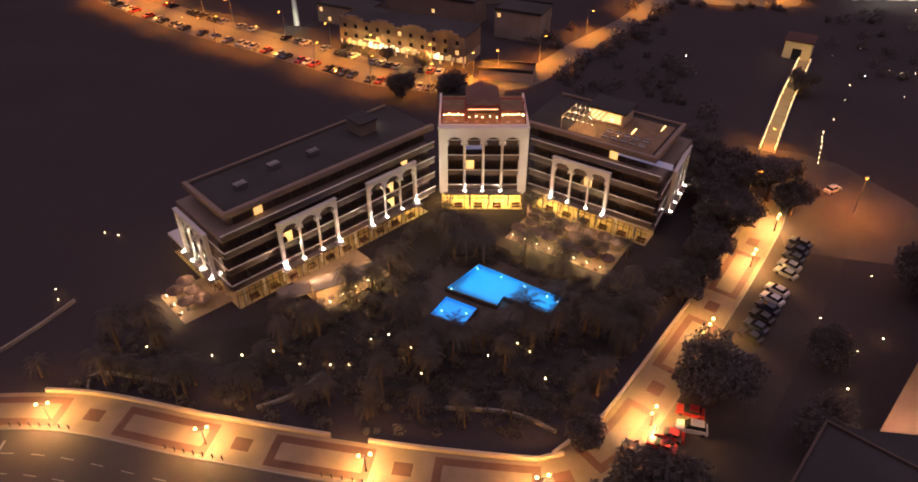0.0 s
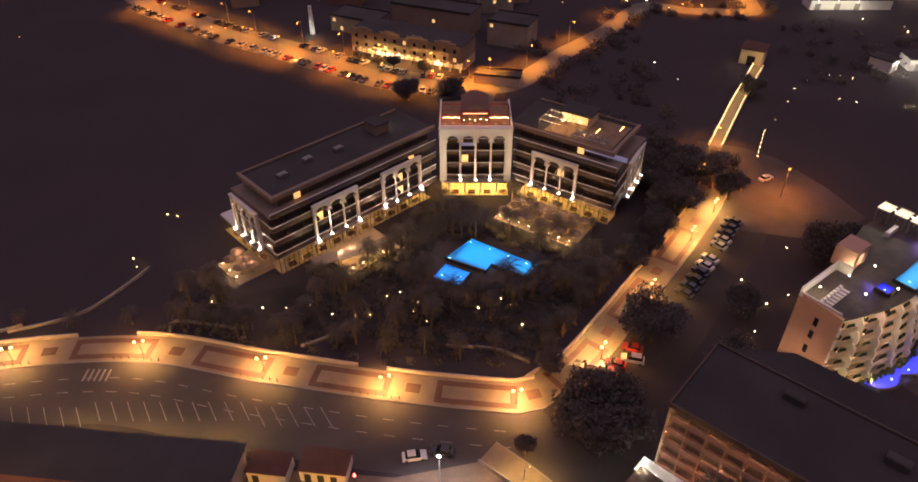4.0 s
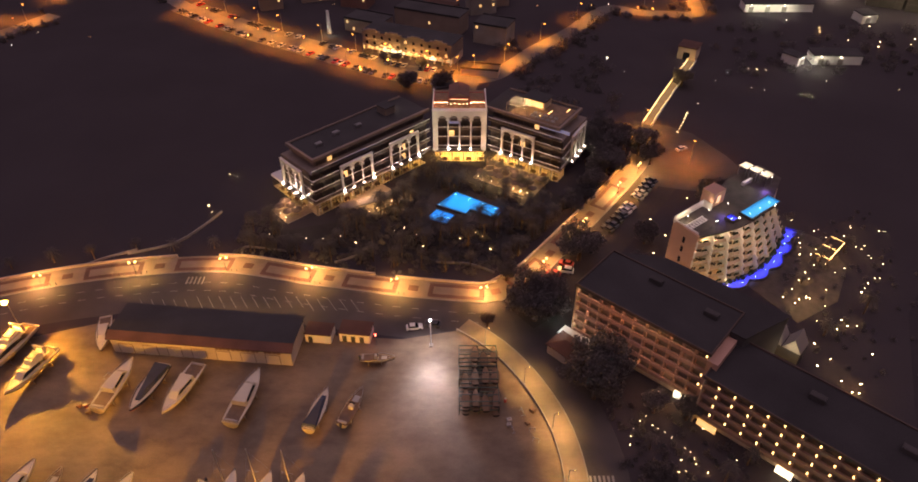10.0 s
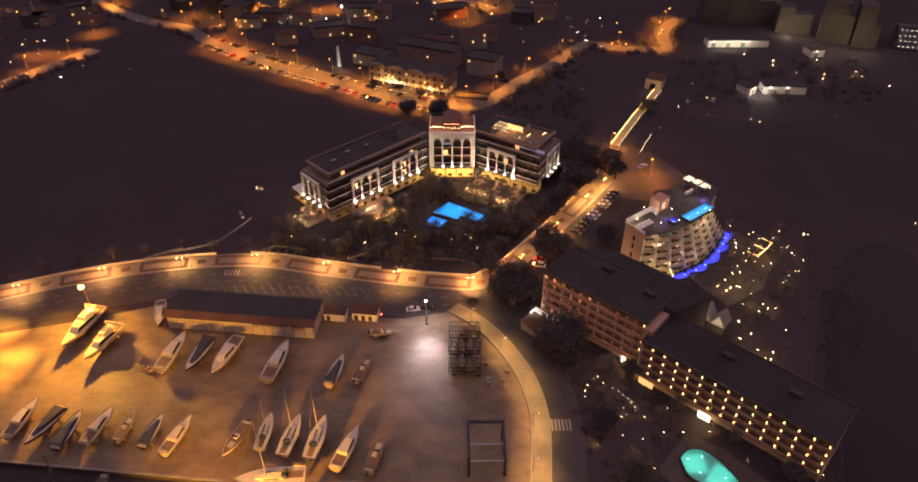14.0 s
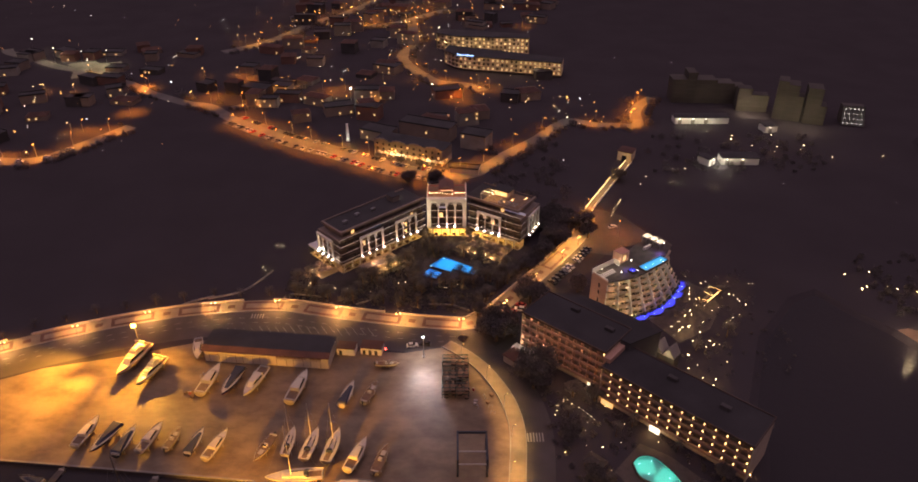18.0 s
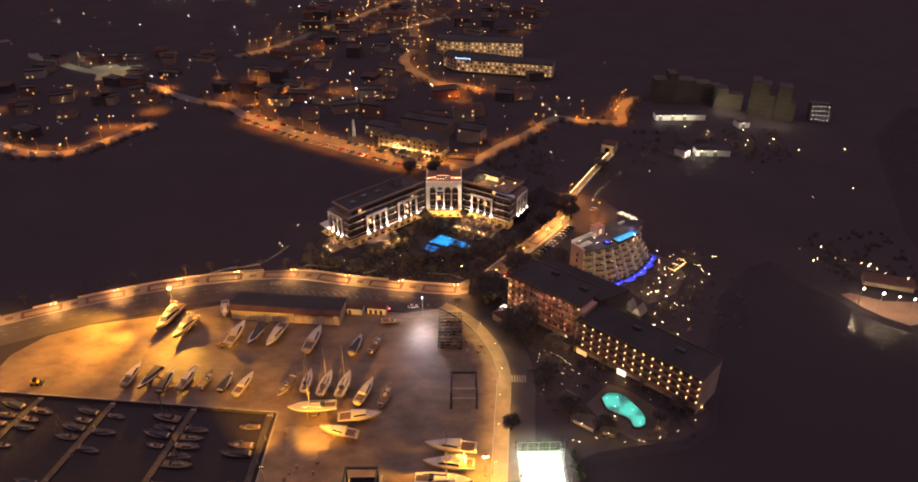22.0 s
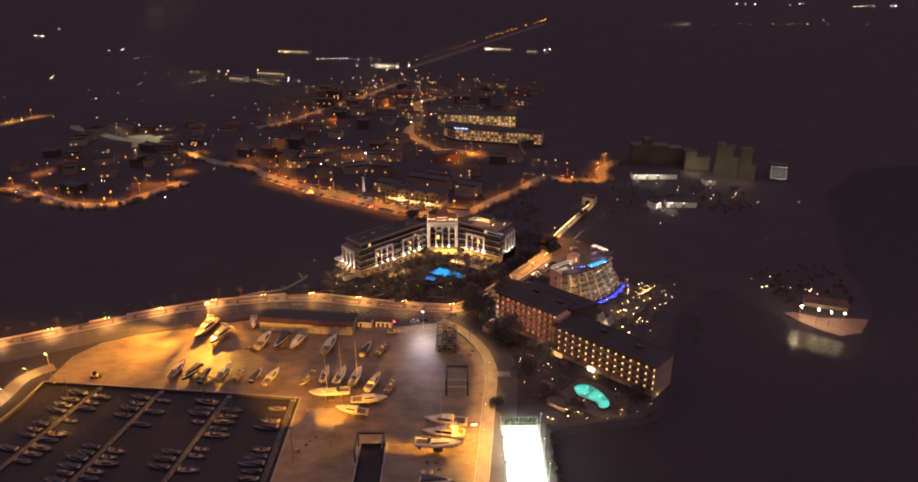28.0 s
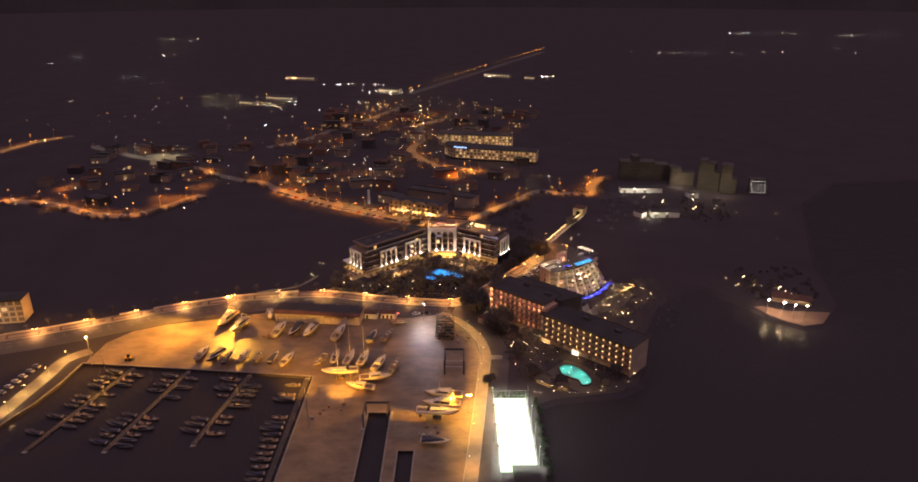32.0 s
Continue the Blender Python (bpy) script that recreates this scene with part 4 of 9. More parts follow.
# ---- long balcony hotel by the shore ----
ROOFEDGE = mat("brown_roof_edge", (0.1, 0.068, 0.055), 0.85, vary=0.2, scale=0.6, fine=5)
CURTAIN = mat("curtained_glass", (0.22, 0.165, 0.13), 0.35, vary=0.25, scale=1.5, fine=3, bump=0.0)
BARDOOR = mesh_of(boxes((0, 2.1, 0, 0.05, 0, 2.25)), CURTAIN)
BARFRAME = mesh_of(boxes((-0.06, 0.02, -0.05, 0.03, 0, 2.3), (2.08, 2.16, -0.05, 0.03, 0, 2.3), (-0.06, 2.16, -0.05, 0.03, 2.22, 2.3), (1.02, 1.08, -0.05, 0.03, 0, 2.22)), WOOD)
LAMPBALL = mesh_of(boxes((-0.15, 0.15, -0.08, 0.08, -0.36, 0.36), bevel=0.05), glow("balcony_globe", (1.0, 0.6, 0.22), 4.5))
LAMPDIM = mesh_of(ball(bmesh.new(), 0, 0, 0, 0.085), glow("balcony_wall_lamp", (1.0, 0.5, 0.27), 820))
GARDENBALL = mesh_of(ball(bmesh.new(), 0, 0, 0.53, 0.1), glow("garden_lamp_cap", (1.0, 0.66, 0.3), 34))


ROSE = mat("rose_render", (0.38, 0.235, 0.185), 0.85, vary=0.12, scale=0.5, fine=6, bump=0.1)


def slab_hotel(name, m, length, depth, base, floors, h, bays, wall, fins, lamps, label):
    ob = thing(name, m, label, "hotel")
    top = base + floors * h
    part("core_wall", boxes((0, length, 1.5, depth, 0, top)), CREAM, ob)
    part("roof", boxes((-0.4, length + 0.4, -0.35, depth + 0.4, top, top + 0.35)), ROOF, ob, "dark flat gravel roof")
    part("roof_edge", boxes((-0.5, length + 0.5, -0.5, -0.2, top - 0.15, top + 0.75), (-0.5, -0.2, -0.2, depth + 0.5, top - 0.15, top + 0.75), (length + 0.2, length + 0.5, -0.2, depth + 0.5, top - 0.15, top + 0.75), (-0.2, length + 0.2, depth + 0.2, depth + 0.5, top - 0.15, top + 0.75)), ROOFEDGE, ob, "dark brown roof parapet")
    for x in (-0.3, length):
        part("end_wall", boxes((x, x + 0.3, -0.1, depth, 0, top)), CREAM, ob)
    bw = length / bays
    fin = mesh_of(boxes((-0.12, 0.12, 0, 1.5, -0.2, h - 0.2)), fins)
    front = mesh_of(boxes((0.1, bw - 0.1, 0.0, 0.12, -0.2, 0.9), (0.05, bw - 0.05, -0.05, 0.17, 0.9, 1.0), bevel=0.0), wall)
    back = mesh_of(boxes((0.1, bw - 0.1, 1.44, 1.5, 0, h - 0.2)), fins)
    for f in range(floors):
        z = base + f * h
        part("balcony_slab", boxes((0, length, 0, 1.5, z - 0.2, z)), wall, ob)
        for k in range(bays):
            x = k * bw
            piece("balcony_front", front, ob, at(x, 0, z))
            piece("balcony_wall", back, ob, at(x, 0, z))
            piece("balcony_door", BARDOOR, ob, at(x + 0.5, 1.38, z))
            piece("door_frame", BARFRAME, ob, at(x + 0.5, 1.38, z))
            if k:
                piece("balcony_fin", fin, ob, at(x, 0, z))
            kind = lamps(f, k)
            if kind:
                if kind > 1:
                    piece("balcony_lamp", LAMPBALL, ob, at(x + bw - 0.5, 0.3, z + 1.7), "glowing upright balcony lamp")
                else:
                    piece("wall_lamp", LAMPDIM, ob, at(x + 0.3, 0.62, z + 2.5), "small warm lamp under the balcony ceiling")
    return ob


BH1 = slab_hotel("shore_hotel", at(33.2, 41.3, 0, -41.4), 33.5, 16, 3.1, 5, 3.0, 11, ROSE, PEACH, lambda f, k: 2 if k == 10 and f in (1, 2, 4) else 1,
                 "long terracotta balcony hotel with a dark flat roof")
BH2 = slab_hotel("shore_hotel_annex", at(57.2, 15.4, 0, -42.8), 50, 15, 3.0, 4, 3.0, 14, ROSE, ROSE, lambda f, k: 2,
                 "long annex of balconies, each with a bright lamp")
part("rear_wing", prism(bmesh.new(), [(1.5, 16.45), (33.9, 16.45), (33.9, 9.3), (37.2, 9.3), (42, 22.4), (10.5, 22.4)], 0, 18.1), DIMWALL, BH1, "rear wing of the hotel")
part("rear_roof", prism(bmesh.new(), [(0.9, 16.55), (34.05, 16.55), (34.05, 9.1), (37.5, 9.1), (42.4, 22.8), (10.2, 22.8)], 18.1, 18.45), ROOF, BH1, "dark flat gravel roof")
# stair tower, entrance canopy, roof boxes and ground floor fittings
part("stair_tower", boxes((33.6, 36.0, -0.8, 9, 0, 17.0)), PEACH, BH1, "peach stair tower")
for k, z in enumerate((4.5, 8.0, 11.5)):
    part("stair_window", boxes((34.0, 35.6, -0.86, -0.8, z, z + 1.3)), G_WINDOW if k == 1 else GLASSDARK, BH1)
part("entrance_canopy", boxes((-2.2, 6.5, -3.2, 0.1, 3.0, 3.25)), STUCCO, BH1, "white entrance canopy")
part("entrance_wall", boxes((0.2, 6.0, 1.2, 1.45, 0, 3.0)), STUCCO, BH1)
for x in (-1.8, 2, 6.1):
    part("canopy_post", boxes((x, x + 0.2, -3.0, -2.8, 0, 3.0)), STUCCO, BH1)
bulb(BH1, -1.4, -2.4, 4.4, 420, (0.85, 1.0, 0.9))
bulb(BH1, 2, -1.5, 2.6, 320, (0.85, 1.0, 0.9))
part("lit_entrance", boxes((28.5, 33.2, -0.12, -0.05, 0.3, 2.6)), G_WINWHITE, BH1, "lit ground-floor entrance")
bulb(BH1, 31, -2.0, 2.4, 260, WARM)
part("lit_lobby", boxes((19.0, 22.5, -0.12, -0.05, 0.3, 2.6)), G_WINWHITE, BH2, "lit ground-floor entrance")
bulb(BH2, 20.7, -2.5, 2.6, 350, WARM)
part("lit_lobby", boxes((1.0, 5.5, -0.12, -0.05, 0.3, 2.4)), G_WINDOW, BH2, "lit ground-floor window")
for ob, pts, z in ((BH1, ((27, 10), (12, 12)), 18.45), (BH2, ((18, 9), (36, 8)), 15.35)):
    for x, y in pts:
        part("roof_box", boxes((x, x + 3.2, y, y + 1.6, z, z + 1.2), (x + 0.2, x + 3.0, y + 0.2, y + 1.4, z + 1.2, z + 1.3)), DIMWALL, ob, "grey roof plant box")
# white gabled pavilion between the two roofs
PAV = thing("garden_pavilion", at(79.0, 36.0, 0, -42), "white peaked pavilion with a lit gable beside the long hotel", "pavilion")
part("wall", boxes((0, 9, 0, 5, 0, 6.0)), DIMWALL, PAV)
g = bmesh.new()
for x0 in (0, 4.6):
    v = [g.verts.new(c) for c in ((x0, -0.2, 6), (x0 + 4.4, -0.2, 6), (x0 + 2.2, -0.2, 9.5), (x0, 5.2, 6), (x0 + 4.4, 5.2, 6), (x0 + 2.2, 5.2, 9.5))]
    for f in ((0, 1, 2), (5, 4, 3), (0, 2, 5, 3), (1, 4, 5, 2)):
        g.faces.new([v[i] for i in f])
part("gable", g, GREYWALL, PAV, "steep white gables")
part("deck", boxes((-3, 12, -8, 0, 0, 0.3)), PALEWOOD, PAV)
bulb(PAV, 7, -2.2, 7.4, 300, (1.0, 0.8, 0.5))
bulb(PAV, 9, -4, 2.4, 200, WARM)

# ---- terraced hotel with a roof pool and a blue pool at its foot ----
TW = thing("terraced_hotel", at(66.3, 58.6, 0, 37.5), "cream stepped hotel of white terraces with a lit roof pool", "hotel")
NF, FH = 6, 3.1
TERRLAMP = mesh_of(ball(bmesh.new(), 0, 0, 0, 0.13), glow("terrace_lamp_glow", (1.0, 0.64, 0.32), 3000))


def wide(f):
    """The length of a storey's front: each storey is shorter than the one below."""
    return 36.0 + 2.4 * (NF - 1 - f)


def front_y(x, f):
    return -(4.6 + 0.34 * (NF - 1 - f)) * math.sin(math.pi * min(max(x, 0), wide(f)) / wide(f))


BAYS = 8
TERRACE_PLANTS = mesh_of(boxes((0.0, 1.5, 0.3, 0.75, 0, 0.8), (0.1, 1.4, 0.38, 0.67, 0.8, 1.15), bevel=0.06), HEDGE)
TERRACE_TABLE = mesh_of(boxes((-0.4, 0.4, -0.4, 0.4, 0.68, 0.74), (-0.05, 0.05, -0.05, 0.05, 0, 0.68), (0.55, 0.95, -0.2, 0.2, 0.0, 0.45), (0.87, 0.95, -0.2, 0.2, 0.45, 0.9)), DARKWOOD)
for f in range(NF):
    z = f * FH + 0.3
    xs = [k * wide(f) / 20 for k in range(21)]
    rear = [(max(wide(f), 42.5), 3.0), (44, 11), (30, 12), (13, 9), (0.6, 8.2)]
    out = [(x, front_y(x, f)) for x in xs] + rear
    part("storey_slab", prism(bmesh.new(), out, z - 0.3, z), CREAM, TW)
    part("storey_wall", prism(bmesh.new(), [(x, y + 2.7) for x, y in out[:21]] + rear[1:], z, z + FH - 0.3), CREAM, TW)
    fin = bmesh.new()
    v = [fin.verts.new((x, y, h)) for x in (-0.17, 0.17) for y, h in ((-0.6, -0.2), (2.8, -0.2), (2.8, 2.8), (0.5, 2.8), (-0.6, 1.5))]
    for q in ((4, 3, 2, 1, 0), (5, 6, 7, 8, 9), (0, 1, 6, 5), (1, 2, 7, 6), (2, 3, 8, 7), (3, 4, 9, 8), (4, 0, 5, 9)):
        fin.faces.new([v[i] for i in q])
    finmesh = mesh_of(fin, STUCCO)
    railmesh = mesh_of(boxes((0.17, wide(f) / BAYS - 0.1, 0.05, 0.15, 0.0, 0.85)), CREAM)
    for k in range(BAYS):
        x = k * wide(f) / BAYS
        y = front_y(x, f)
        turn = math.degrees(math.atan2(front_y(x + wide(f) / BAYS, f) - y, wide(f) / BAYS))
        mm = at(x, y, z, turn)
        piece("terrace_fin", finmesh, TW, mm)
        piece("terrace_rail", railmesh, TW, mm)
        piece("terrace_door", BARDOOR, TW, mm @ at(1.2, 2.62, 0))
        piece("door_frame", BARFRAME, TW, mm @ at(1.2, 2.6, 0))
        piece("terrace_planter", TERRACE_PLANTS, TW, mm @ at(wide(f) / BAYS - 1.9, 0.0), "dark planted trough")
        piece("terrace_table", TERRACE_TABLE, TW, mm @ at(1.6 + (k * 7 + f * 3) % 5 * 0.25, 1.3), "small dark table with a chair")
        if f > 0 or k % 2:
            piece("terrace_lamp", TERRLAMP, TW, mm @ at(0.42, 1.7, 1.3), "glowing terrace lamp")
zr = NF * FH
part("roof_slab", prism(bmesh.new(), [(x, front_y(x, NF - 1) + 0.2) for x in xs] + rear, zr, zr + 0.3), DARKWOOD, TW, "dark timber roof terrace")
part("side_wall", boxes((-0.3, 0.3, -0.2, 8.3, 0, zr + 1.0)), PEACH, TW, "blank peach side wall", m=pose(0.0, 0, 0, 0, 0, -6))
# Added flood standing in for the unseen source that brightens the side wall.
WALLFLOOD = thing("ground_floodlight", at(59.5, 57.0, 0, 20), "small added flood, in place of an unseen source, washing the hotel's side wall", "floodlight")
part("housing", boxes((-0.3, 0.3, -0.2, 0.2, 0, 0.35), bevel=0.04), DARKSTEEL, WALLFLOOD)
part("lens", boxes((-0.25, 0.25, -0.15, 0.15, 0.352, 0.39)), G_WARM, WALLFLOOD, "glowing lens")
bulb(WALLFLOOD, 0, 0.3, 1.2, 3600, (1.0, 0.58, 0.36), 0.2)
for k, z in enumerate((8.5, 12.0, 15.0)):
    part("side_window", boxes((-0.36, -0.3, 3.4, 4.2, z, z + 1.8)), GLASSDARK, TW, m=pose(0, 0, 0, 0, 0, -6))
# roof: parapet loungers, stair house, pools, bar canopies
part("roof_wall", boxes((0.5, 13, 8.0, 8.3, zr + 0.3, zr + 2.3), (0.5, 0.8, 0.5, 8.0, zr + 0.3, zr + 1.3), (12.7, 13, 5.4, 8.0, zr + 0.3, zr + 2.3)), STUCCO, TW)
for k in range(7):
    part("sun_lounger", boxes((1.2 + k * 1.05, 1.9 + k * 1.05, 3.0, 4.4, zr + 0.55, zr + 0.65), (1.2 + k * 1.05, 1.9 + k * 1.05, 4.4, 4.95, zr + 0.65, zr + 1.0), (1.25 + k * 1.05, 1.35 + k * 1.05, 3.1, 3.2, zr + 0.3, zr + 0.55), (1.75 + k * 1.05, 1.85 + k * 1.05, 4.6, 4.7, zr + 0.3, zr + 0.55)), STUCCO, TW, "white sun lounger")
part("stair_house", boxes((14, 19, 6.0, 10, zr + 0.3, zr + 4.6)), PEACH, TW, "peach roof stair house")
part("stair_window", boxes((15.5, 17, 5.93, 6.0, zr + 1.2, zr + 3.4)), G_WINDOW, TW)
for x, y, w in ((4.0, 6.6, 650), (8.4, 0.6, 300), (11, 5.0, 320), (13.2, 6.2, 500), (17.6, 3.6, 240), (14.4, -2.2, 200), (27, -4.6, 220)):
    part("roof_lamp_post", tube(bmesh.new(), x, y, zr + 0.3, zr + 1.5, 0.05, 0.05, 8), DARKSTEEL, TW)
    part("roof_lamp", ball(bmesh.new(), x, y, zr + 1.65, 0.17), G_WHITE, TW, "glowing roof lamp")
    bulb(TW, x, y, zr + 2.0, w * (0.5 if x < 5 else 0.25), (1.0, 0.78, 0.48), 0.2)
part("lounger_deck", boxes((0.8, 12.4, 0.9, 8.0, zr + 0.3, zr + 0.36)), DARKWOOD, TW, "dark timber roof sun deck")


def pool_water(name):
    m = bpy.data.materials.new(name)
    m.use_nodes = True
    b = m.node_tree.nodes["Principled BSDF"]
    b.inputs["Transmission Weight"].default_value = 1.0
    b.inputs["Roughness"].default_value = 0.02
    b.inputs["IOR"].default_value = 1.2
    nz, bp, tc = m.node_tree.nodes.new("ShaderNodeTexNoise"), m.node_tree.nodes.new("ShaderNodeBump"), m.node_tree.nodes.new("ShaderNodeTexCoord")
    nz.inputs["Scale"].default_value = 1.6
    bp.inputs["Strength"].default_value, bp.inputs["Distance"].default_value = 0.2, 0.1
    m.node_tree.links.new(tc.outputs["Object"], nz.inputs["Vector"])
    m.node_tree.links.new(nz.outputs["Fac"], bp.inputs["Height"])
    m.node_tree.links.new(bp.outputs["Normal"], b.inputs["Normal"])
    return m


POOLWATER = pool_water("clear_pool_water")


def pool(parent, outline, z, tile, lamps, color, watts, panels, depth=0.8, rim=0.4, coping=DARKWOOD):
    """A shallow raised basin: tiled floor and rim, clear water, underwater lamps, added unseen light panels."""
    part("pool_floor", prism(bmesh.new(), outline, z, z + 0.06), tile, parent, "tiled pool floor")
    bm = bmesh.new()
    pts = [Vector(p) for p in outline]
    pts = pts + [pts[0]]
    ribbon(bm, pts, -rim, 0.0, z, z + depth)
    part("pool_rim", bm, coping, parent, "dark timber pool coping")
    bm = bmesh.new()
    ribbon(bm, pts, 0.002, 0.05, z + 0.06, z + depth - 0.05)
    part("pool_side", bm, tile, parent)
    bm = bmesh.new()
    top = [bm.verts.new((x, y, z + depth - 0.12)) for x, y in outline]
    for a, b, c in tessellate_polygon([[Vector((x, y, 0)) for x, y in outline]]):
        bm.faces.new((top[a], top[b], top[c]))
    bmesh.ops.recalc_face_normals(bm, faces=bm.faces[:])
    for f in bm.faces:
        if f.normal.z < 0:
            f.normal_flip()
    w = part("pool_water", bm, POOLWATER, parent, "clear lit pool water")
    w.visible_shadow = False
    for x, y in lamps:
        part("pool_lamp", ball(bmesh.new(), x, y, z + 0.2, 0.13), G_POOL, parent)
    # Unseen area panels added below the surface to brighten the whole floor.
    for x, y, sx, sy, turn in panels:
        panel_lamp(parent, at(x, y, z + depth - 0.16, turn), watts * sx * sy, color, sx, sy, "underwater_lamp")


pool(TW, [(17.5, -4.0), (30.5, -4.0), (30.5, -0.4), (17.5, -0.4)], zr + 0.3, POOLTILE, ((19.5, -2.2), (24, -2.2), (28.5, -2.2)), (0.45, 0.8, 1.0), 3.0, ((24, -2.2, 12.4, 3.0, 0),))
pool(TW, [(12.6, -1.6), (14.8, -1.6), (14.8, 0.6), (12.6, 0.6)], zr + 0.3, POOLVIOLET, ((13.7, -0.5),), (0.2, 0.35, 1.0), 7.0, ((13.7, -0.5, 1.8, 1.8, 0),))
# Bulbs without fittings, added to brighten the foot of the front.
for x in (2.5, 7.0, 12.0):
    bulb(TW, x, front_y(x, 0) - 1.4, 1.2, 500, (1.0, 0.62, 0.28), 0.15)
bulb(TW, 13.0, 1.6, zr + 1.2, 260, (0.22, 0.15, 1.0))
bulb(TW, 32.5, 1.6, zr + 1.2, 320, (0.3, 0.18, 1.0))
for x0, y0 in ((34.6, 3.2), (34.6, 6.4), (34.2, 9.6)):
    part("bar_canopy", boxes((x0, x0 + 3.4, y0, y0 + 2.6, zr + 3.0, zr + 3.2)), CANVASPALE, TW, "white roof bar canopy")
    for dx, dy in ((0.1, 0.1), (3.2, 0.1), (0.1, 2.4), (3.2, 2.4)):
        part("canopy_post", boxes((x0 + dx - 0.06, x0 + dx + 0.06, y0 + dy - 0.06, y0 + dy + 0.06, zr + 0.3, zr + 3.0)), STEEL, TW)
    bulb(TW, x0 + 1.6, y0 + 1.6, zr + 4.6, 420, (1.0, 0.85, 0.62))
    part("canopy_lamp", ball(bmesh.new(), x0 + 2.3, y0 - 0.2, zr + 2.8, 0.16), G_WHITE, TW)
part("roof_bar", boxes((30, 34, 7.0, 7.8, zr + 0.3, zr + 1.4), bevel=0.04), STUCCO, TW)
# the wavy pool round the foot
inner = [(x, front_y(x, 0) - 0.9) for x in [k * 48 / 24 for k in range(5, 25)]]
outer = [(x + 1.2, front_y(x, 0) - 2.6 - 1.7 * abs(math.sin(x * 0.37))) for x in [k * 48 / 48 for k in range(10, 49)]]
LAG = thing("lagoon_pool", at(66.3, 58.6, 0, 37.5), "wavy blue-violet lit pool round the foot of the terraced hotel", "pool")
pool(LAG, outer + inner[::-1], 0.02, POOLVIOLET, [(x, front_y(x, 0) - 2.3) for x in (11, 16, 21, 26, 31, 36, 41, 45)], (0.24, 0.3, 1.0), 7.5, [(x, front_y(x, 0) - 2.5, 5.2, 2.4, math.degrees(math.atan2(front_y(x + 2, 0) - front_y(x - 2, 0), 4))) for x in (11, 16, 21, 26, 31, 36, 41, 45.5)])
for k in range(26):
    x = 10.5 + k * 1.4
    part("pool_bush", ball(bmesh.new(), x, front_y(x, 0) - 0.55 - 0.25 * (k % 2), 0.5, 0.55 + 0.2 * (k % 3), 1, 1.1), HEDGE, LAG, "dark clipped bush at the pool edge")
part("sun_deck", prism(bmesh.new(), [(14, -26), (30, -28), (46, -22), (52, -10), (50, -2), (47, 4)] + [(x, y - 0.5) for x, y in outer[::-1]][:34], 0, 0.1), DARKWOOD, LAG, "dark wooden sun deck")

# ---- hotel pools in the palm garden ----
POOLS = thing("garden_pool", at(5, 97), "bright blue stepped swimming pool in the palm garden", "pool")
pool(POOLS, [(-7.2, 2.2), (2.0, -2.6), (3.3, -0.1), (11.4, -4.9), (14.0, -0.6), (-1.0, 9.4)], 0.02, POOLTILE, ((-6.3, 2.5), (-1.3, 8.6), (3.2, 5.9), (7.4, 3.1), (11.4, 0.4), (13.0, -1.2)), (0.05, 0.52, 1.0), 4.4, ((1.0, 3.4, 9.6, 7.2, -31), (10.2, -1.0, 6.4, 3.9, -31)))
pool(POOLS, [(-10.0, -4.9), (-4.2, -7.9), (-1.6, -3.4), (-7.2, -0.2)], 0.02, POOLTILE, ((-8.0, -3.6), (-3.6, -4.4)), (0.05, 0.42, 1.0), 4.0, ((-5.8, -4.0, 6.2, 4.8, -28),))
part("pool_deck", prism(bmesh.new(), [(-16, -4), (-4, -11), (4, -5.5), (11, -9), (18, 1), (0, 13.5), (-8, 12)], 0, 0.015), DARKWOOD, POOLS, "dark timber pool deck")
GP = thing("kidney_pool", at(69, -16), "turquoise kidney-shaped pool in the shore garden", "pool")
kp = [tuple(p) for p in smooth_line([(-5.9, 4.6), (-3.5, 7.0), (0.5, 6.9), (4.2, 2.5), (7.0, -4.0), (6.0, -8.5), (2.6, -9.4), (1.6, -5.5), (-1.6, -3.2), (-5.0, -0.4), (-5.9, 4.6)], 1.2)][:-1]
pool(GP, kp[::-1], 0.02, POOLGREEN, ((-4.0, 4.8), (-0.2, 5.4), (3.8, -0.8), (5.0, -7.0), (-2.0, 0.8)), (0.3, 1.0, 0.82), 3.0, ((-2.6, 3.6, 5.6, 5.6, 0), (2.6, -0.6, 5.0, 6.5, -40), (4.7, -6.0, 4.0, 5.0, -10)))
part("pool_deck", prism(bmesh.new(), [(-12, 2), (-6, -9), (2, -15), (12, -14), (16, -4), (6, 8), (-2, 13)], 0, 0.015), DARKWOOD, GP, "dark timber pool deck")

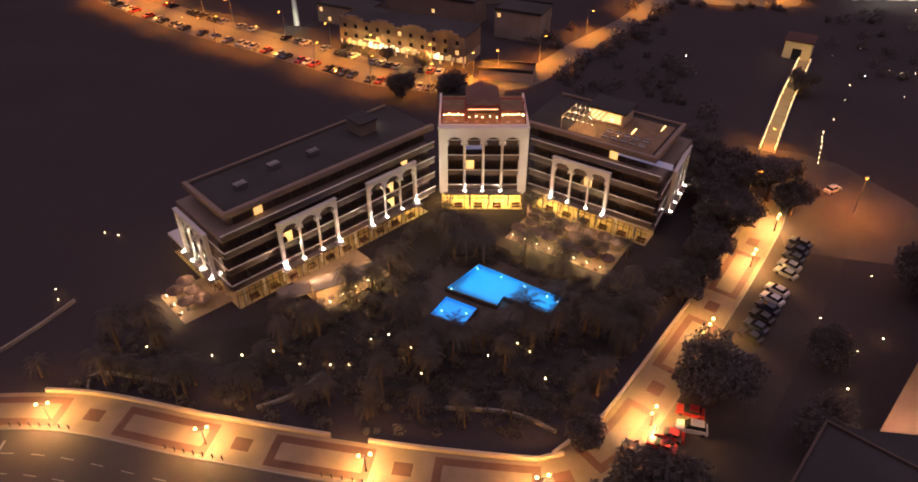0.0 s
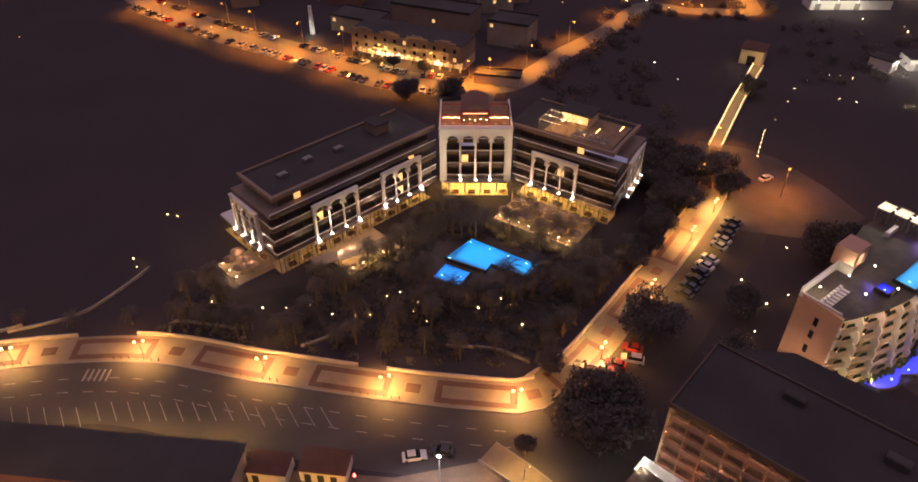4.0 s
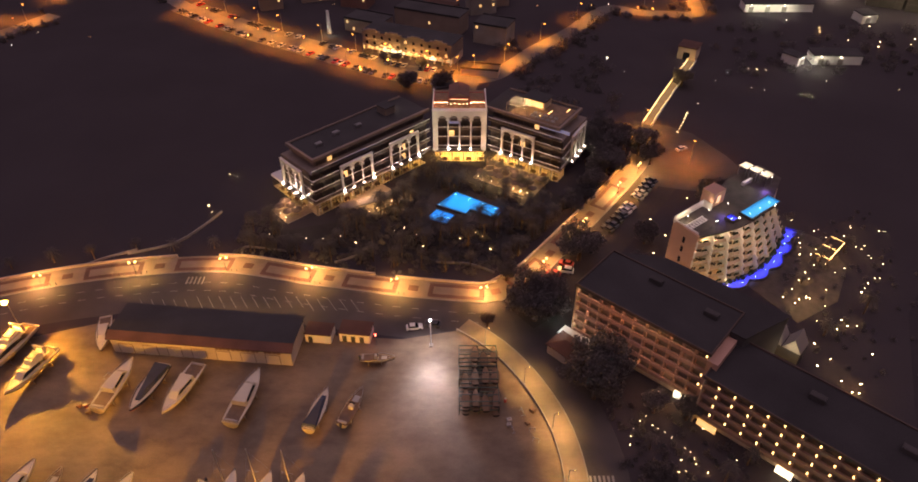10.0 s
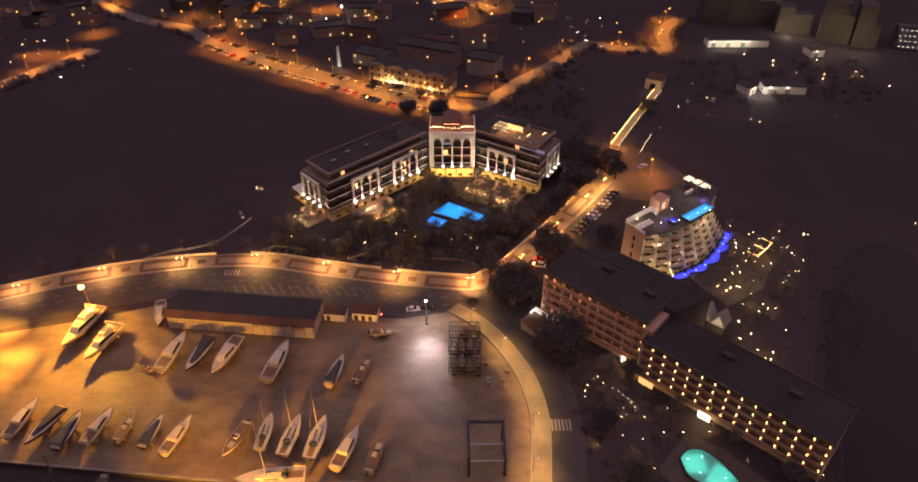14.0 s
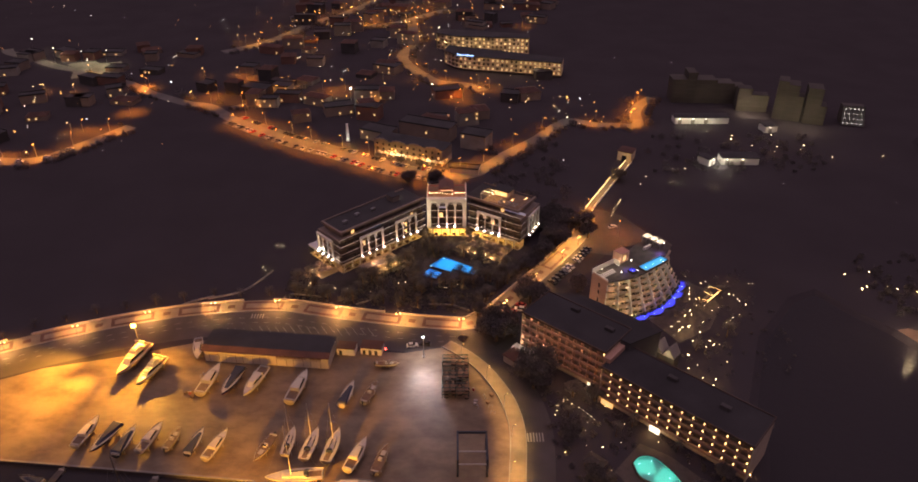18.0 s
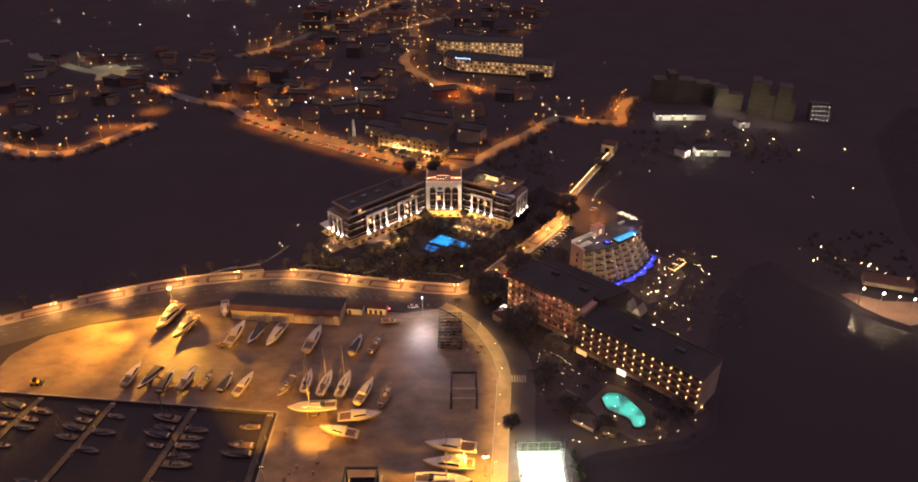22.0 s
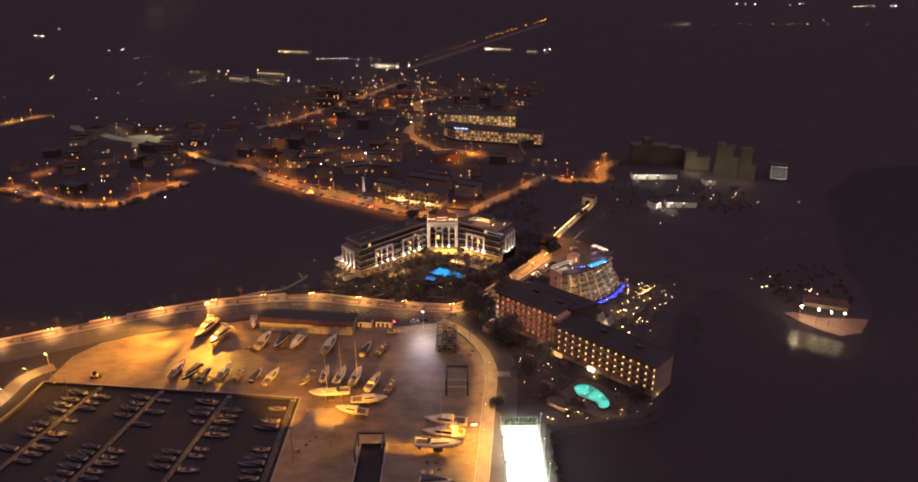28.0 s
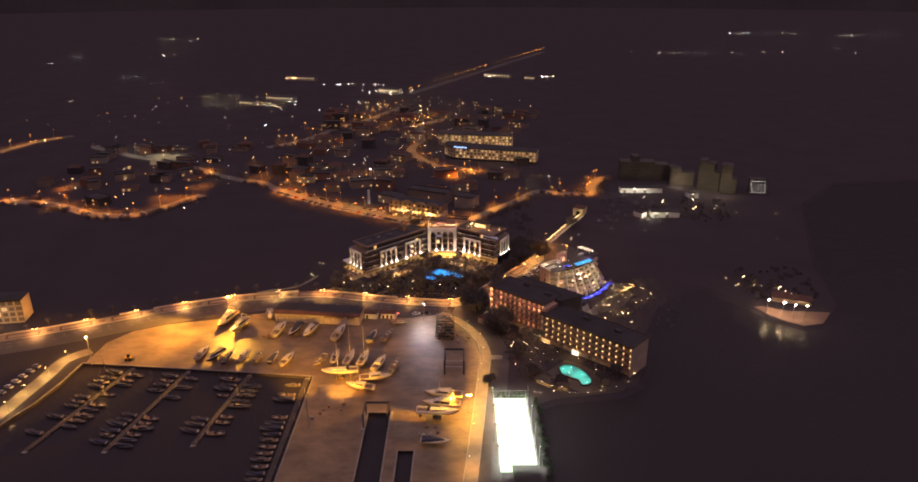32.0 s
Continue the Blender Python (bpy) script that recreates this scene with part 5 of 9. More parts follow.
# ---- boat shed and small yard houses ----
SHEDWALL = mat("pale_tan_render", (0.62, 0.53, 0.4), 0.85, vary=0.15, scale=0.5, fine=6, bump=0.1)
SHEDTILE = mat("red_eave_tiles", (0.12, 0.055, 0.04), 0.85, vary=0.3, scale=0.8, fine=6, bump=0.4)
SHED = thing("boat_shed", at(-36, 32.2, 0, 174), "long low boat shed with pale walls and a dark tiled roof", "shed")
part("wall", boxes((0, 45.5, -10.8, 0, 0, 5.2)), SHEDWALL, SHED, "pale rendered walls")
g = bmesh.new()
v = [g.verts.new(c) for c in ((-0.6, 0.7, 5.0), (46.1, 0.7, 5.0), (46.1, -1.5, 6.1), (-0.6, -1.5, 6.1), (46.1, -11.5, 5.8), (-0.6, -11.5, 5.8), (-0.6, 0.7, 5.2), (46.1, 0.7, 5.2), (46.1, -1.5, 6.35), (-0.6, -1.5, 6.35), (46.1, -11.5, 6.0), (-0.6, -11.5, 6.0))]
for q in ((6, 7, 8, 9), (9, 8, 10, 11), (3, 2, 1, 0), (5, 4, 2, 3), (0, 1, 7, 6), (4, 5, 11, 10), (1, 2, 8, 7), (2, 4, 10, 8), (3, 0, 6, 9), (5, 3, 9, 11)):
    g.faces.new([v[i] for i in q])
part("roof", g, DECKROOF, SHED, "dark low-pitched roof")
g = bmesh.new()
v = [g.verts.new(c) for c in ((-0.7, 0.75, 5.21), (46.2, 0.75, 5.21), (46.2, -1.4, 6.36), (-0.7, -1.4, 6.36), (-0.7, 0.75, 5.3), (46.2, 0.75, 5.3), (46.2, -1.4, 6.45), (-0.7, -1.4, 6.45))]
for q in ((4, 5, 6, 7), (3, 2, 1, 0), (0, 1, 5, 4), (1, 2, 6, 5), (2, 3, 7, 6), (3, 0, 4, 7)):
    g.faces.new([v[i] for i in q])
part("tiled_eave", g, SHEDTILE, SHED, "red tiled front eave")
part("gable", prism(bmesh.new(), [(0.02, -10.8), (0.25, -10.8), (0.25, -0.9), (0.02, -0.9)], 5.2, 5.7), SHEDWALL, SHED)
for k in range(7):
    x = 3 + k * 6.2
    part("shed_door", boxes((x, x + 3.4, -0.02, 0.06, 0.05, 3.2)), SHEDWALL, SHED, "pale roller door")
    part("door_frame", boxes((x - 0.15, x, -0.02, 0.1, 0, 3.35), (x + 3.4, x + 3.55, -0.02, 0.1, 0, 3.35), (x, x + 3.4, -0.02, 0.1, 3.2, 3.35)), PARAPET, SHED)
x = 2.5
while x < 19:
    w = rng.uniform(0.5, 1.1)
    part("sign_bar", boxes((x, x + w, 0.02, 0.08, 3.75, 4.6)), TERRA, SHED, "dark red sign bar")
    x += w + (1.4 if 5.5 < x < 7 else 0.22)
for x in (6.0, 19.5, 33.0):
    part("wall_lamp", boxes((x - 0.25, x + 0.25, -11.25, -10.82, 4.3, 4.55), bevel=0.03), DARKSTEEL, SHED)
    part("wall_lamp_lens", ball(bmesh.new(), x, -11.2, 4.2, 0.2, 1, 0.6), G_WARM, SHED, "glowing wall lamp")
    bulb(SHED, x, -11.6, 4.0, 3600, (1.0, 0.55, 0.18), 0.2)
for nm, x, y, w, d in (("yard_office", -34.2, 40.2, 6.6, 4.2), ("yard_store", -25.6, 40.4, 7.8, 4.6)):
    ob = thing(nm, at(x, y, 0, -7), "small white flat-roofed yard house with dark openings", "hut", group="yard houses")
    part("wall", boxes((0, w, 0, d, 0, 2.9)), STUCCO, ob)
    part("roof", boxes((-0.2, w + 0.2, -0.2, d + 0.2, 2.9, 3.1)), TILE, ob)
    for k in range(3 if w > 7 else 1):
        part("door", boxes((0.8 + k * 2.2, 1.9 + k * 2.2, -0.05, 0.02, 0.05, 2.1)), DARKSTEEL, ob)
GATE = thing("garden_house", at(26.5, 36.5, 0, -46), "small pale-walled house with a tiled roof", "house")
part("wall", boxes((0, 9, 0, 6, 0, 3.0)), CREAM, GATE)
g = bmesh.new()
box(g, -0.4, 9.4, -0.4, 6.4, 3.0, 3.2)
v = [g.verts.new(c) for c in ((-0.4, -0.4, 3.2), (9.4, -0.4, 3.2), (9.4, 6.4, 3.2), (-0.4, 6.4, 3.2), (3, 3, 4.6), (6, 3, 4.6))]
for q in ((0, 1, 5, 4), (1, 2, 5), (2, 3, 4, 5), (3, 0, 4)):
    g.faces.new([v[i] for i in q])
part("roof", g, TILE, GATE)

# dark-roofed bar and shelters beside the kidney pool
for k, (x, y, w, d, turn) in enumerate(((50.5, -22.5, 8.5, 4.6, -38), (59.5, -28.5, 5.0, 3.6, -20), (48.0, -12.0, 5.2, 4.0, -42))):
    ob = thing("pool_shelter", at(x, y, 0, turn), "open timber shelter with a dark thatched roof by the pool", "shelter", group="pool shelters")
    g = bmesh.new()
    v = [g.verts.new(c) for c in ((-0.5, -0.5, 2.5), (w + 0.5, -0.5, 2.5), (w + 0.5, d + 0.5, 2.5), (-0.5, d + 0.5, 2.5), (w * 0.25, d / 2, 3.9), (w * 0.75, d / 2, 3.9))]
    for q in ((0, 1, 5, 4), (1, 2, 5), (2, 3, 4, 5), (3, 0, 4), (3, 2, 1, 0)):
        g.faces.new([v[i] for i in q])
    part("thatched_roof", g, DARKWOOD, ob, "dark thatched roof")
    for px, py in ((0.1, 0.1), (w - 0.1, 0.1), (w - 0.1, d - 0.1), (0.1, d - 0.1)):
        part("post", tube(bmesh.new(), px, py, 0, 2.5, 0.1, 0.09, 8), WOOD, ob)
    part("counter", boxes((0.6, w - 0.6, 0.5, 1.1, 0, 1.1), bevel=0.03), PALEWOOD, ob)
    part("lamp", ball(bmesh.new(), w * 0.5, -0.35, 2.3, 0.13), G_WHITE, ob, "glowing eave lamp")
    bulb(ob, w * 0.5, -0.7, 2.1, 150, WARM, 0.1)

# ---- boats ----
def hull_mesh(L, B, D, fin=0.0, colors=(GEL, ANTIFOUL)):
    """A lofted hull along x, stern at 0, bow at L; keel at z 0."""
    bm = bmesh.new()
    n = 12
    rows = []
    for k in range(n + 1):
        t = k / n
        b = B / 2 * (0.86 + 0.14 * min(1, t / 0.3)) * (1 - max(0.0, (t - 0.38) / 0.62) ** 2.3)
        b = max(b, 0.03)
        kz = D * (0.06 if not fin else 0.12 * (1 - min(1, t / 0.25))) + (D * 0.8 * max(0.0, (t - 0.72) / 0.28) ** 2)
        sh = D * (1 + 0.2 * t * t)
        wl = kz + (sh - kz) * 0.38
        rows.append([bm.verts.new((t * L, s * y, z)) for s, y, z in ((1, b, sh), (1, b * 0.93, kz + (sh - kz) * 0.7), (1, b * 0.78, wl), (1, b * 0.32, kz + 0.04), (0, 0, kz), (-1, b * 0.32, kz + 0.04), (-1, b * 0.78, wl), (-1, b * 0.93, kz + (sh - kz) * 0.7), (-1, b, sh))])
    for r, s in zip(rows, rows[1:]):
        for j in range(8):
            f = bm.faces.new((r[j], s[j], s[j + 1], r[j + 1]))
            f.material_index = 0 if j in (0, 1, 6, 7) else 1
    bm.faces.new(rows[0])
    bmesh.ops.recalc_face_normals(bm, faces=bm.faces[:])
    if fin:
        box(bm, L * 0.38, L * 0.58, -0.12, 0.12, -fin, 0.15)
        box(bm, L * 0.06, L * 0.12, -0.06, 0.06, -fin * 0.7, D * 0.3)
        for f in bm.faces[-12:]:
            f.material_index = 1
    return mesh_of(bm, colors, True)


def deck_mesh(L, B, D, mat_deck):
    bm = bmesh.new()
    n = 12
    rows = []
    for k in range(n + 1):
        t = k / n * 0.985
        b = max(0.02, B / 2 * (0.86 + 0.14 * min(1, t / 0.3)) * (1 - max(0.0, (t - 0.38) / 0.62) ** 2.3) - 0.06)
        z = D * (1 + 0.2 * t * t) - 0.12
        rows.append([bm.verts.new((t * L + 0.02, y, z + (0.05 if y == 0 else 0))) for y in (b, 0, -b)])
    for r, s in zip(rows, rows[1:]):
        for j in range(2):
            bm.faces.new((r[j], s[j], s[j + 1], r[j + 1]))
    bmesh.ops.recalc_face_normals(bm, faces=bm.faces[:])
    for f in bm.faces:
        if f.normal.z < 0:
            f.normal_flip()
    return mesh_of(bm, mat_deck)


def house(bm, x0, x1, b0, b1, z0, z1, rake=0.5, back=0.1):
    """A cabin block: wide at the stern side x0, narrower towards x1, with a raked front."""
    i = 0.12
    v = [bm.verts.new(c) for c in ((x0, -b0, z0), (x1, -b1, z0), (x1, b1, z0), (x0, b0, z0), (x0 + back, -b0 + i, z1), (x1 - rake, -b1 + i, z1), (x1 - rake, b1 - i, z1), (x0 + back, b0 - i, z1))]
    for q in ((4, 5, 6, 7), (0, 1, 5, 4), (1, 2, 6, 5), (2, 3, 7, 6), (3, 0, 4, 7), (3, 2, 1, 0)):
        bm.faces.new([v[k] for k in q])
    return bm


def cradle(ob, L, B, lift, fin=0.0):
    for x in (L * 0.22, L * 0.6):
        part("cradle_beam", boxes((x - 0.12, x + 0.12, -B * 0.42, B * 0.42, 0, 0.22)), WOOD, ob)
        for s in (-1, 1):
            part("cradle_prop", boxes((x - 0.07, x + 0.07, s * B * 0.34 - 0.07, s * B * 0.34 + 0.07, 0.22, lift + 0.45)), STEEL, ob)
    part("keel_block", boxes((L * 0.42, L * 0.54, -0.3, 0.3, 0, max(0.12, lift - fin))), WOOD, ob)


def motor_boat(L, style, lift=0.9, stands=True, colors=(GEL, ANTIFOUL), afloat=False, label="", GEL=GEL):
    B, D = L * (0.29 if L > 8 else 0.34), L * (0.13 if L > 8 else 0.14)
    ob = thing("motor_boat", Matrix(), label, "boat")
    up = at(0, 0, lift)
    piece("hull", hull_mesh(L, B, D, 0, colors), ob, up)
    piece("deck", deck_mesh(L, B, D, GEL if style != "open" else TEAK), ob, up)
    part("cockpit", boxes((0.3, L * 0.33, -B * 0.36, B * 0.36, D - 0.1, D - 0.02)), TEAK, ob, "teak cockpit sole", m=up)
    part("cockpit_bench", boxes((0.25, 0.8, -B * 0.34, B * 0.34, D, D + 0.4), bevel=0.05), CANVASPALE, ob, m=up)
    if style in ("cabin", "yacht"):
        part("cabin", house(bmesh.new(), L * 0.3, L * 0.74, B * 0.38, B * 0.24, D * 1.0, D * 1.0 + L * 0.085, L * 0.1), GEL, ob, m=up)
        part("windscreen", house(bmesh.new(), L * 0.36, L * 0.665, B * 0.39, B * 0.29, D + L * 0.04, D + L * 0.072, L * 0.05), GLASSDARK, ob, "dark wrap-round windscreen", m=up)
    if style == "yacht":
        z = D + L * 0.085
        part("upper_deck", house(bmesh.new(), L * 0.16, L * 0.58, B * 0.4, B * 0.3, z, z + 0.22, 0.3), GEL, ob, m=up)
        part("flybridge", house(bmesh.new(), L * 0.26, L * 0.5, B * 0.3, B * 0.24, z + 0.22, z + 1.0, 0.6), GEL, ob, m=up)
        part("flybridge_seat", boxes((L * 0.28, L * 0.42, -B * 0.2, B * 0.2, z + 1.0, z + 1.3), bevel=0.05), CANVASPALE, ob, m=up)
        part("radar_arch", boxes((L * 0.2, L * 0.23, -B * 0.34, -B * 0.3, z, z + 2.1), (L * 0.2, L * 0.23, B * 0.3, B * 0.34, z, z + 2.1), (L * 0.2, L * 0.23, -B * 0.34, B * 0.34, z + 2.0, z + 2.2)), GEL, ob, m=up)
        part("saloon_window", house(bmesh.new(), L * 0.3, L * 0.7, B * 0.395, B * 0.27, D + 0.35, D + L * 0.06, L * 0.05), GLASSDARK, ob, m=up)
    if style == "open":
        part("console", house(bmesh.new(), L * 0.4, L * 0.52, B * 0.2, B * 0.16, D - 0.05, D + 0.8, 0.3), GEL, ob, m=up)
        part("windscreen", boxes((L * 0.49, L * 0.51, -B * 0.18, B * 0.18, D + 0.7, D + 1.1)), GLASSDARK, ob, m=up)
        part("bow_cushion", boxes((L * 0.6, L * 0.76, -B * 0.22, B * 0.22, D * 1.05, D * 1.05 + 0.12), bevel=0.03), CANVASPALE, ob, m=up)
        part("outboard", boxes((-0.55, 0.0, -0.22, 0.22, D * 0.7, D + 0.45), (-0.4, -0.15, -0.08, 0.08, -0.1, D * 0.7), bevel=0.04), DARKSTEEL, ob, "dark outboard motor", m=up)
    if style == "covered":
        part("boat_cover", house(bmesh.new(), L * 0.03, L * 0.82, B * 0.47, B * 0.16, D * 1.02, D * 1.02 + L * 0.07, L * 0.2, 0.5), CANVAS, ob, "dark blue fitted boat cover", m=up)
    rail = bmesh.new()
    for s in (-1, 1):
        line = [(L * (0.5 + 0.48 * k / 6), s * (B / 2 * (1 - max(0.0, (0.5 + 0.48 * k / 6 - 0.38) / 0.62) ** 2.3) - 0.05), D * (1 + 0.2 * (0.5 + 0.48 * k / 6) ** 2)) for k in range(7)]
        for (xa, ya, za), (xb, yb, zb) in zip(line, line[1:]):
            a, b = Vector((xa, ya, za + 0.55)), Vector((xb, yb, zb + 0.55))
            box(rail, 0, (b - a).length, -0.025, 0.025, -0.025, 0.025, m=Matrix.Translation(a) @ (b - a).to_track_quat("X", "Z").to_matrix().to_4x4())
            box(rail, xa - 0.02, xa + 0.02, ya - 0.02, ya + 0.02, za - 0.1, za + 0.55)
    part("bow_rail", rail, STEEL, ob, m=up)
    if stands:
        cradle(ob, L, B, lift)
    return ob


def sail_boat(L, lift=2.0, stands=True, mast=1.25, label="", colors=(GEL, ANTIFOUL), GEL=GEL):
    B, D, fin = L * 0.3, L * 0.12, (L * 0.14 if stands else 0.0)
    ob = thing("sailing_boat", Matrix(), label, "boat")
    up = at(0, 0, lift)
    piece("hull", hull_mesh(L, B, D, fin, colors), ob, up)
    piece("deck", deck_mesh(L, B, D, GEL), ob, up)
    part("coachroof", house(bmesh.new(), L * 0.3, L * 0.72, B * 0.28, B * 0.16, D * 1.02, D * 1.02 + 0.5, 0.5), GEL, ob, m=up)
    part("cabin_window", house(bmesh.new(), L * 0.36, L * 0.6, B * 0.285, B * 0.21, D * 1.02 + 0.18, D * 1.02 + 0.36, 0.2), GLASSDARK, ob, m=up)
    part("cockpit", boxes((0.4, L * 0.27, -B * 0.2, B * 0.2, D - 0.08, D + 0.02)), TEAK, ob, m=up)
    part("sprayhood", house(bmesh.new(), L * 0.25, L * 0.35, B * 0.26, B * 0.2, D * 1.02, D * 1.02 + 1.0, 0.5), CANVAS, ob, "dark canvas sprayhood", m=up)
    part("mast", tube(bmesh.new(), L * 0.55, 0, D * 1.05, D + L * mast, 0.15, 0.11, 8), GEL, ob, "tall white mast", m=up)
    part("spreader", boxes((L * 0.55 - 0.04, L * 0.55 + 0.04, -B * 0.32, B * 0.32, D + L * mast * 0.55, D + L * mast * 0.55 + 0.06)), STEEL, ob, m=up)
    part("boom", tube(bmesh.new(), 0, 0, 0, L * 0.42, 0.09, 0.08, 8, m=pose(L * 0.55, 0, D + 1.5, 0, -90, 0)), STEEL, ob, m=up)
    part("furled_sail", tube(bmesh.new(), 0, 0, 0.2, L * 0.4, 0.2, 0.14, 8, m=pose(L * 0.55, 0, D + 1.66, 0, -90, 0)), CANVAS, ob, m=up)
    rail = bmesh.new()
    for x in (0.05, L * 0.96):
        for s in (-1, 1):
            y = s * B * (0.4 if x < 1 else 0.05)
            box(rail, x - 0.03, x + 0.03, y - 0.03, y + 0.03, D * (1 if x < 1 else 1.15), D * (1 if x < 1 else 1.15) + 0.7)
    part("pulpit", rail, STEEL, ob, m=up)
    stay = bmesh.new()
    for x, y in ((L * 0.98, 0), (0.1, 0), (L * 0.5, B * 0.46), (L * 0.5, -B * 0.46)):
        a, b = Vector((x, y, D * 1.1)), Vector((L * 0.55, 0, D + L * mast * 0.97))
        box(stay, 0, (b - a).length, -0.012, 0.012, -0.012, 0.012, m=Matrix.Translation(a) @ (b - a).to_track_quat("X", "Z").to_matrix().to_4x4())
    part("rigging", stay, STEEL, ob, m=up)
    if stands:
        cradle(ob, L, B, lift, fin)
    return ob


def lay(ob, stern, bow, z=0.03):
    a, b = Vector(stern), Vector(bow)
    ob.matrix_basis = at(a.x, a.y, z, math.degrees(math.atan2(b.y - a.y, b.x - a.x)))
    return ob


YACHT = "large white motor yacht with a flybridge, propped on the yard"
CABIN = "white cabin motor boat propped ashore on a cradle"
OPEN = "open white motor boat with an outboard, propped ashore"
COVER = "motor boat under a dark cover, propped ashore"
SAILS = "white sailing yacht with a tall mast, propped ashore"
for L, style, stern, bow, label in (
        (18.0, "yacht", (-104.0, 43.5), (-108.0, 26), YACHT), (15.5, "yacht", (-95.3, 36), (-99.6, 21), YACHT),
        (15.5, "cabin", (-77.0, 17), (-74.2, 32), CABIN), (14.5, "covered", (-66.0, 30.5), (-69.3, 16), COVER),
        (15.5, "cabin", (-57.8, 30.5), (-61.8, 15), CABIN), (16.0, "cabin", (-46.0, 13), (-42.6, 29), CABIN),
        (12.0, "covered", (-28.6, 11.5), (-25.8, 23), COVER), (11.0, "open", (-21.5, 13), (-17.6, 23.5), OPEN),
        (13.0, "cabin", (-108.2, -6), (-106, 7), CABIN), (13.0, "covered", (-98, 4), (-102.4, -9), COVER),
        (12.5, "covered", (-94.2, -9.5), (-92.4, 3), COVER), (12.5, "cabin", (-87.6, -8), (-84.6, 4), CABIN),
        (9.5, "open", (-80.0, -7), (-78.2, 2.2), OPEN), (11.0, "covered", (-72.6, -9), (-70.6, 2), COVER),
        (12.5, "cabin", (-66.6, -11), (-62.8, 1), CABIN), (11.5, "open", (-47.6, -1), (-51.4, -12), OPEN),
        (13.5, "cabin", (-23.0, -15.5), (-18.4, -2.4), CABIN), (11.5, "open", (-14.8, -16.5), (-11.8, -5.4), OPEN),
        (15.0, "cabin", (-28.6, -22.5), (-13.8, -20.8), CABIN), (13.5, "cabin", (-20.8, -30.3), (-34.2, -27), CABIN),
        (8.5, "open", (-19.4, 33.2), (-11.2, 33.0), OPEN), (17.0, "cabin", (18.2, -36.6), (1.2, -34.6), CABIN),
        (16.5, "yacht", (17.4, -43.4), (0.8, -42.2), YACHT), (12.0, "covered", (1.5, -67.5), (13.5, -67.9), COVER),
        (12.5, "cabin", (-86.6, 46.8), (-83.2, 34.6), CABIN)):
    cols = (GELBLUE, ANTIRED) if style == "covered" and rng.random() < 0.4 else (GEL, ANTIFOUL if rng.random() < 0.7 else ANTIRED)
    ob = lay(motor_boat(L, style, 1.0 if L > 9 else 0.8, True, cols, label=label), stern, bow)
    ob["group"] = "boats ashore"
for L, stern, bow in ((11.5, (-42.4, -10.5), (-41.6, 0.5)), (13.0, (-36.4, -12.4), (-34.0, 0)), (13.5, (-29.6, -13.4), (-27.2, -0.3)), (16.5, (-29.4, -18.4), (-45.6, -20.0)), (17.5, (-1.0, -50.4), (16.2, -51.4))):
    ob = lay(sail_boat(L, 2.4 if L < 15 else 2.8, True, 1.2, label=SAILS), stern, bow)
    ob["group"] = "boats ashore"

# moored boats along floating pontoons
PON = [((-80.5, -15.6), (-88, -66)), ((-110, -12.4), (-121, -70)), ((-137, -9.6), (-152, -70)), ((-53.2, -18.5), (-53.2, -112))]
# White gelcoat with the basin's darkness put into its colour.
DIMGEL = mat("darkened_gelcoat", (0.12, 0.1, 0.09), 0.5, vary=0.2, scale=1, fine=6, bump=0.03)
templates = [motor_boat(8.5, "cabin", 0, False, GEL=DIMGEL, colors=(DIMGEL, ANTIFOUL), label="white cabin boat moored at a pontoon"), motor_boat(7.5, "open", 0, False, GEL=DIMGEL, colors=(DIMGEL, ANTIFOUL), label="open white boat moored at a pontoon"),
             motor_boat(9.0, "covered", 0, False, GEL=DIMGEL, colors=(DIMGEL, ANTIFOUL), label="boat with a dark cover moored at a pontoon"), sail_boat(10.0, 0, False, 1.2, GEL=DIMGEL, colors=(DIMGEL, ANTIFOUL), label="sailing boat moored at a pontoon")]
used = set()
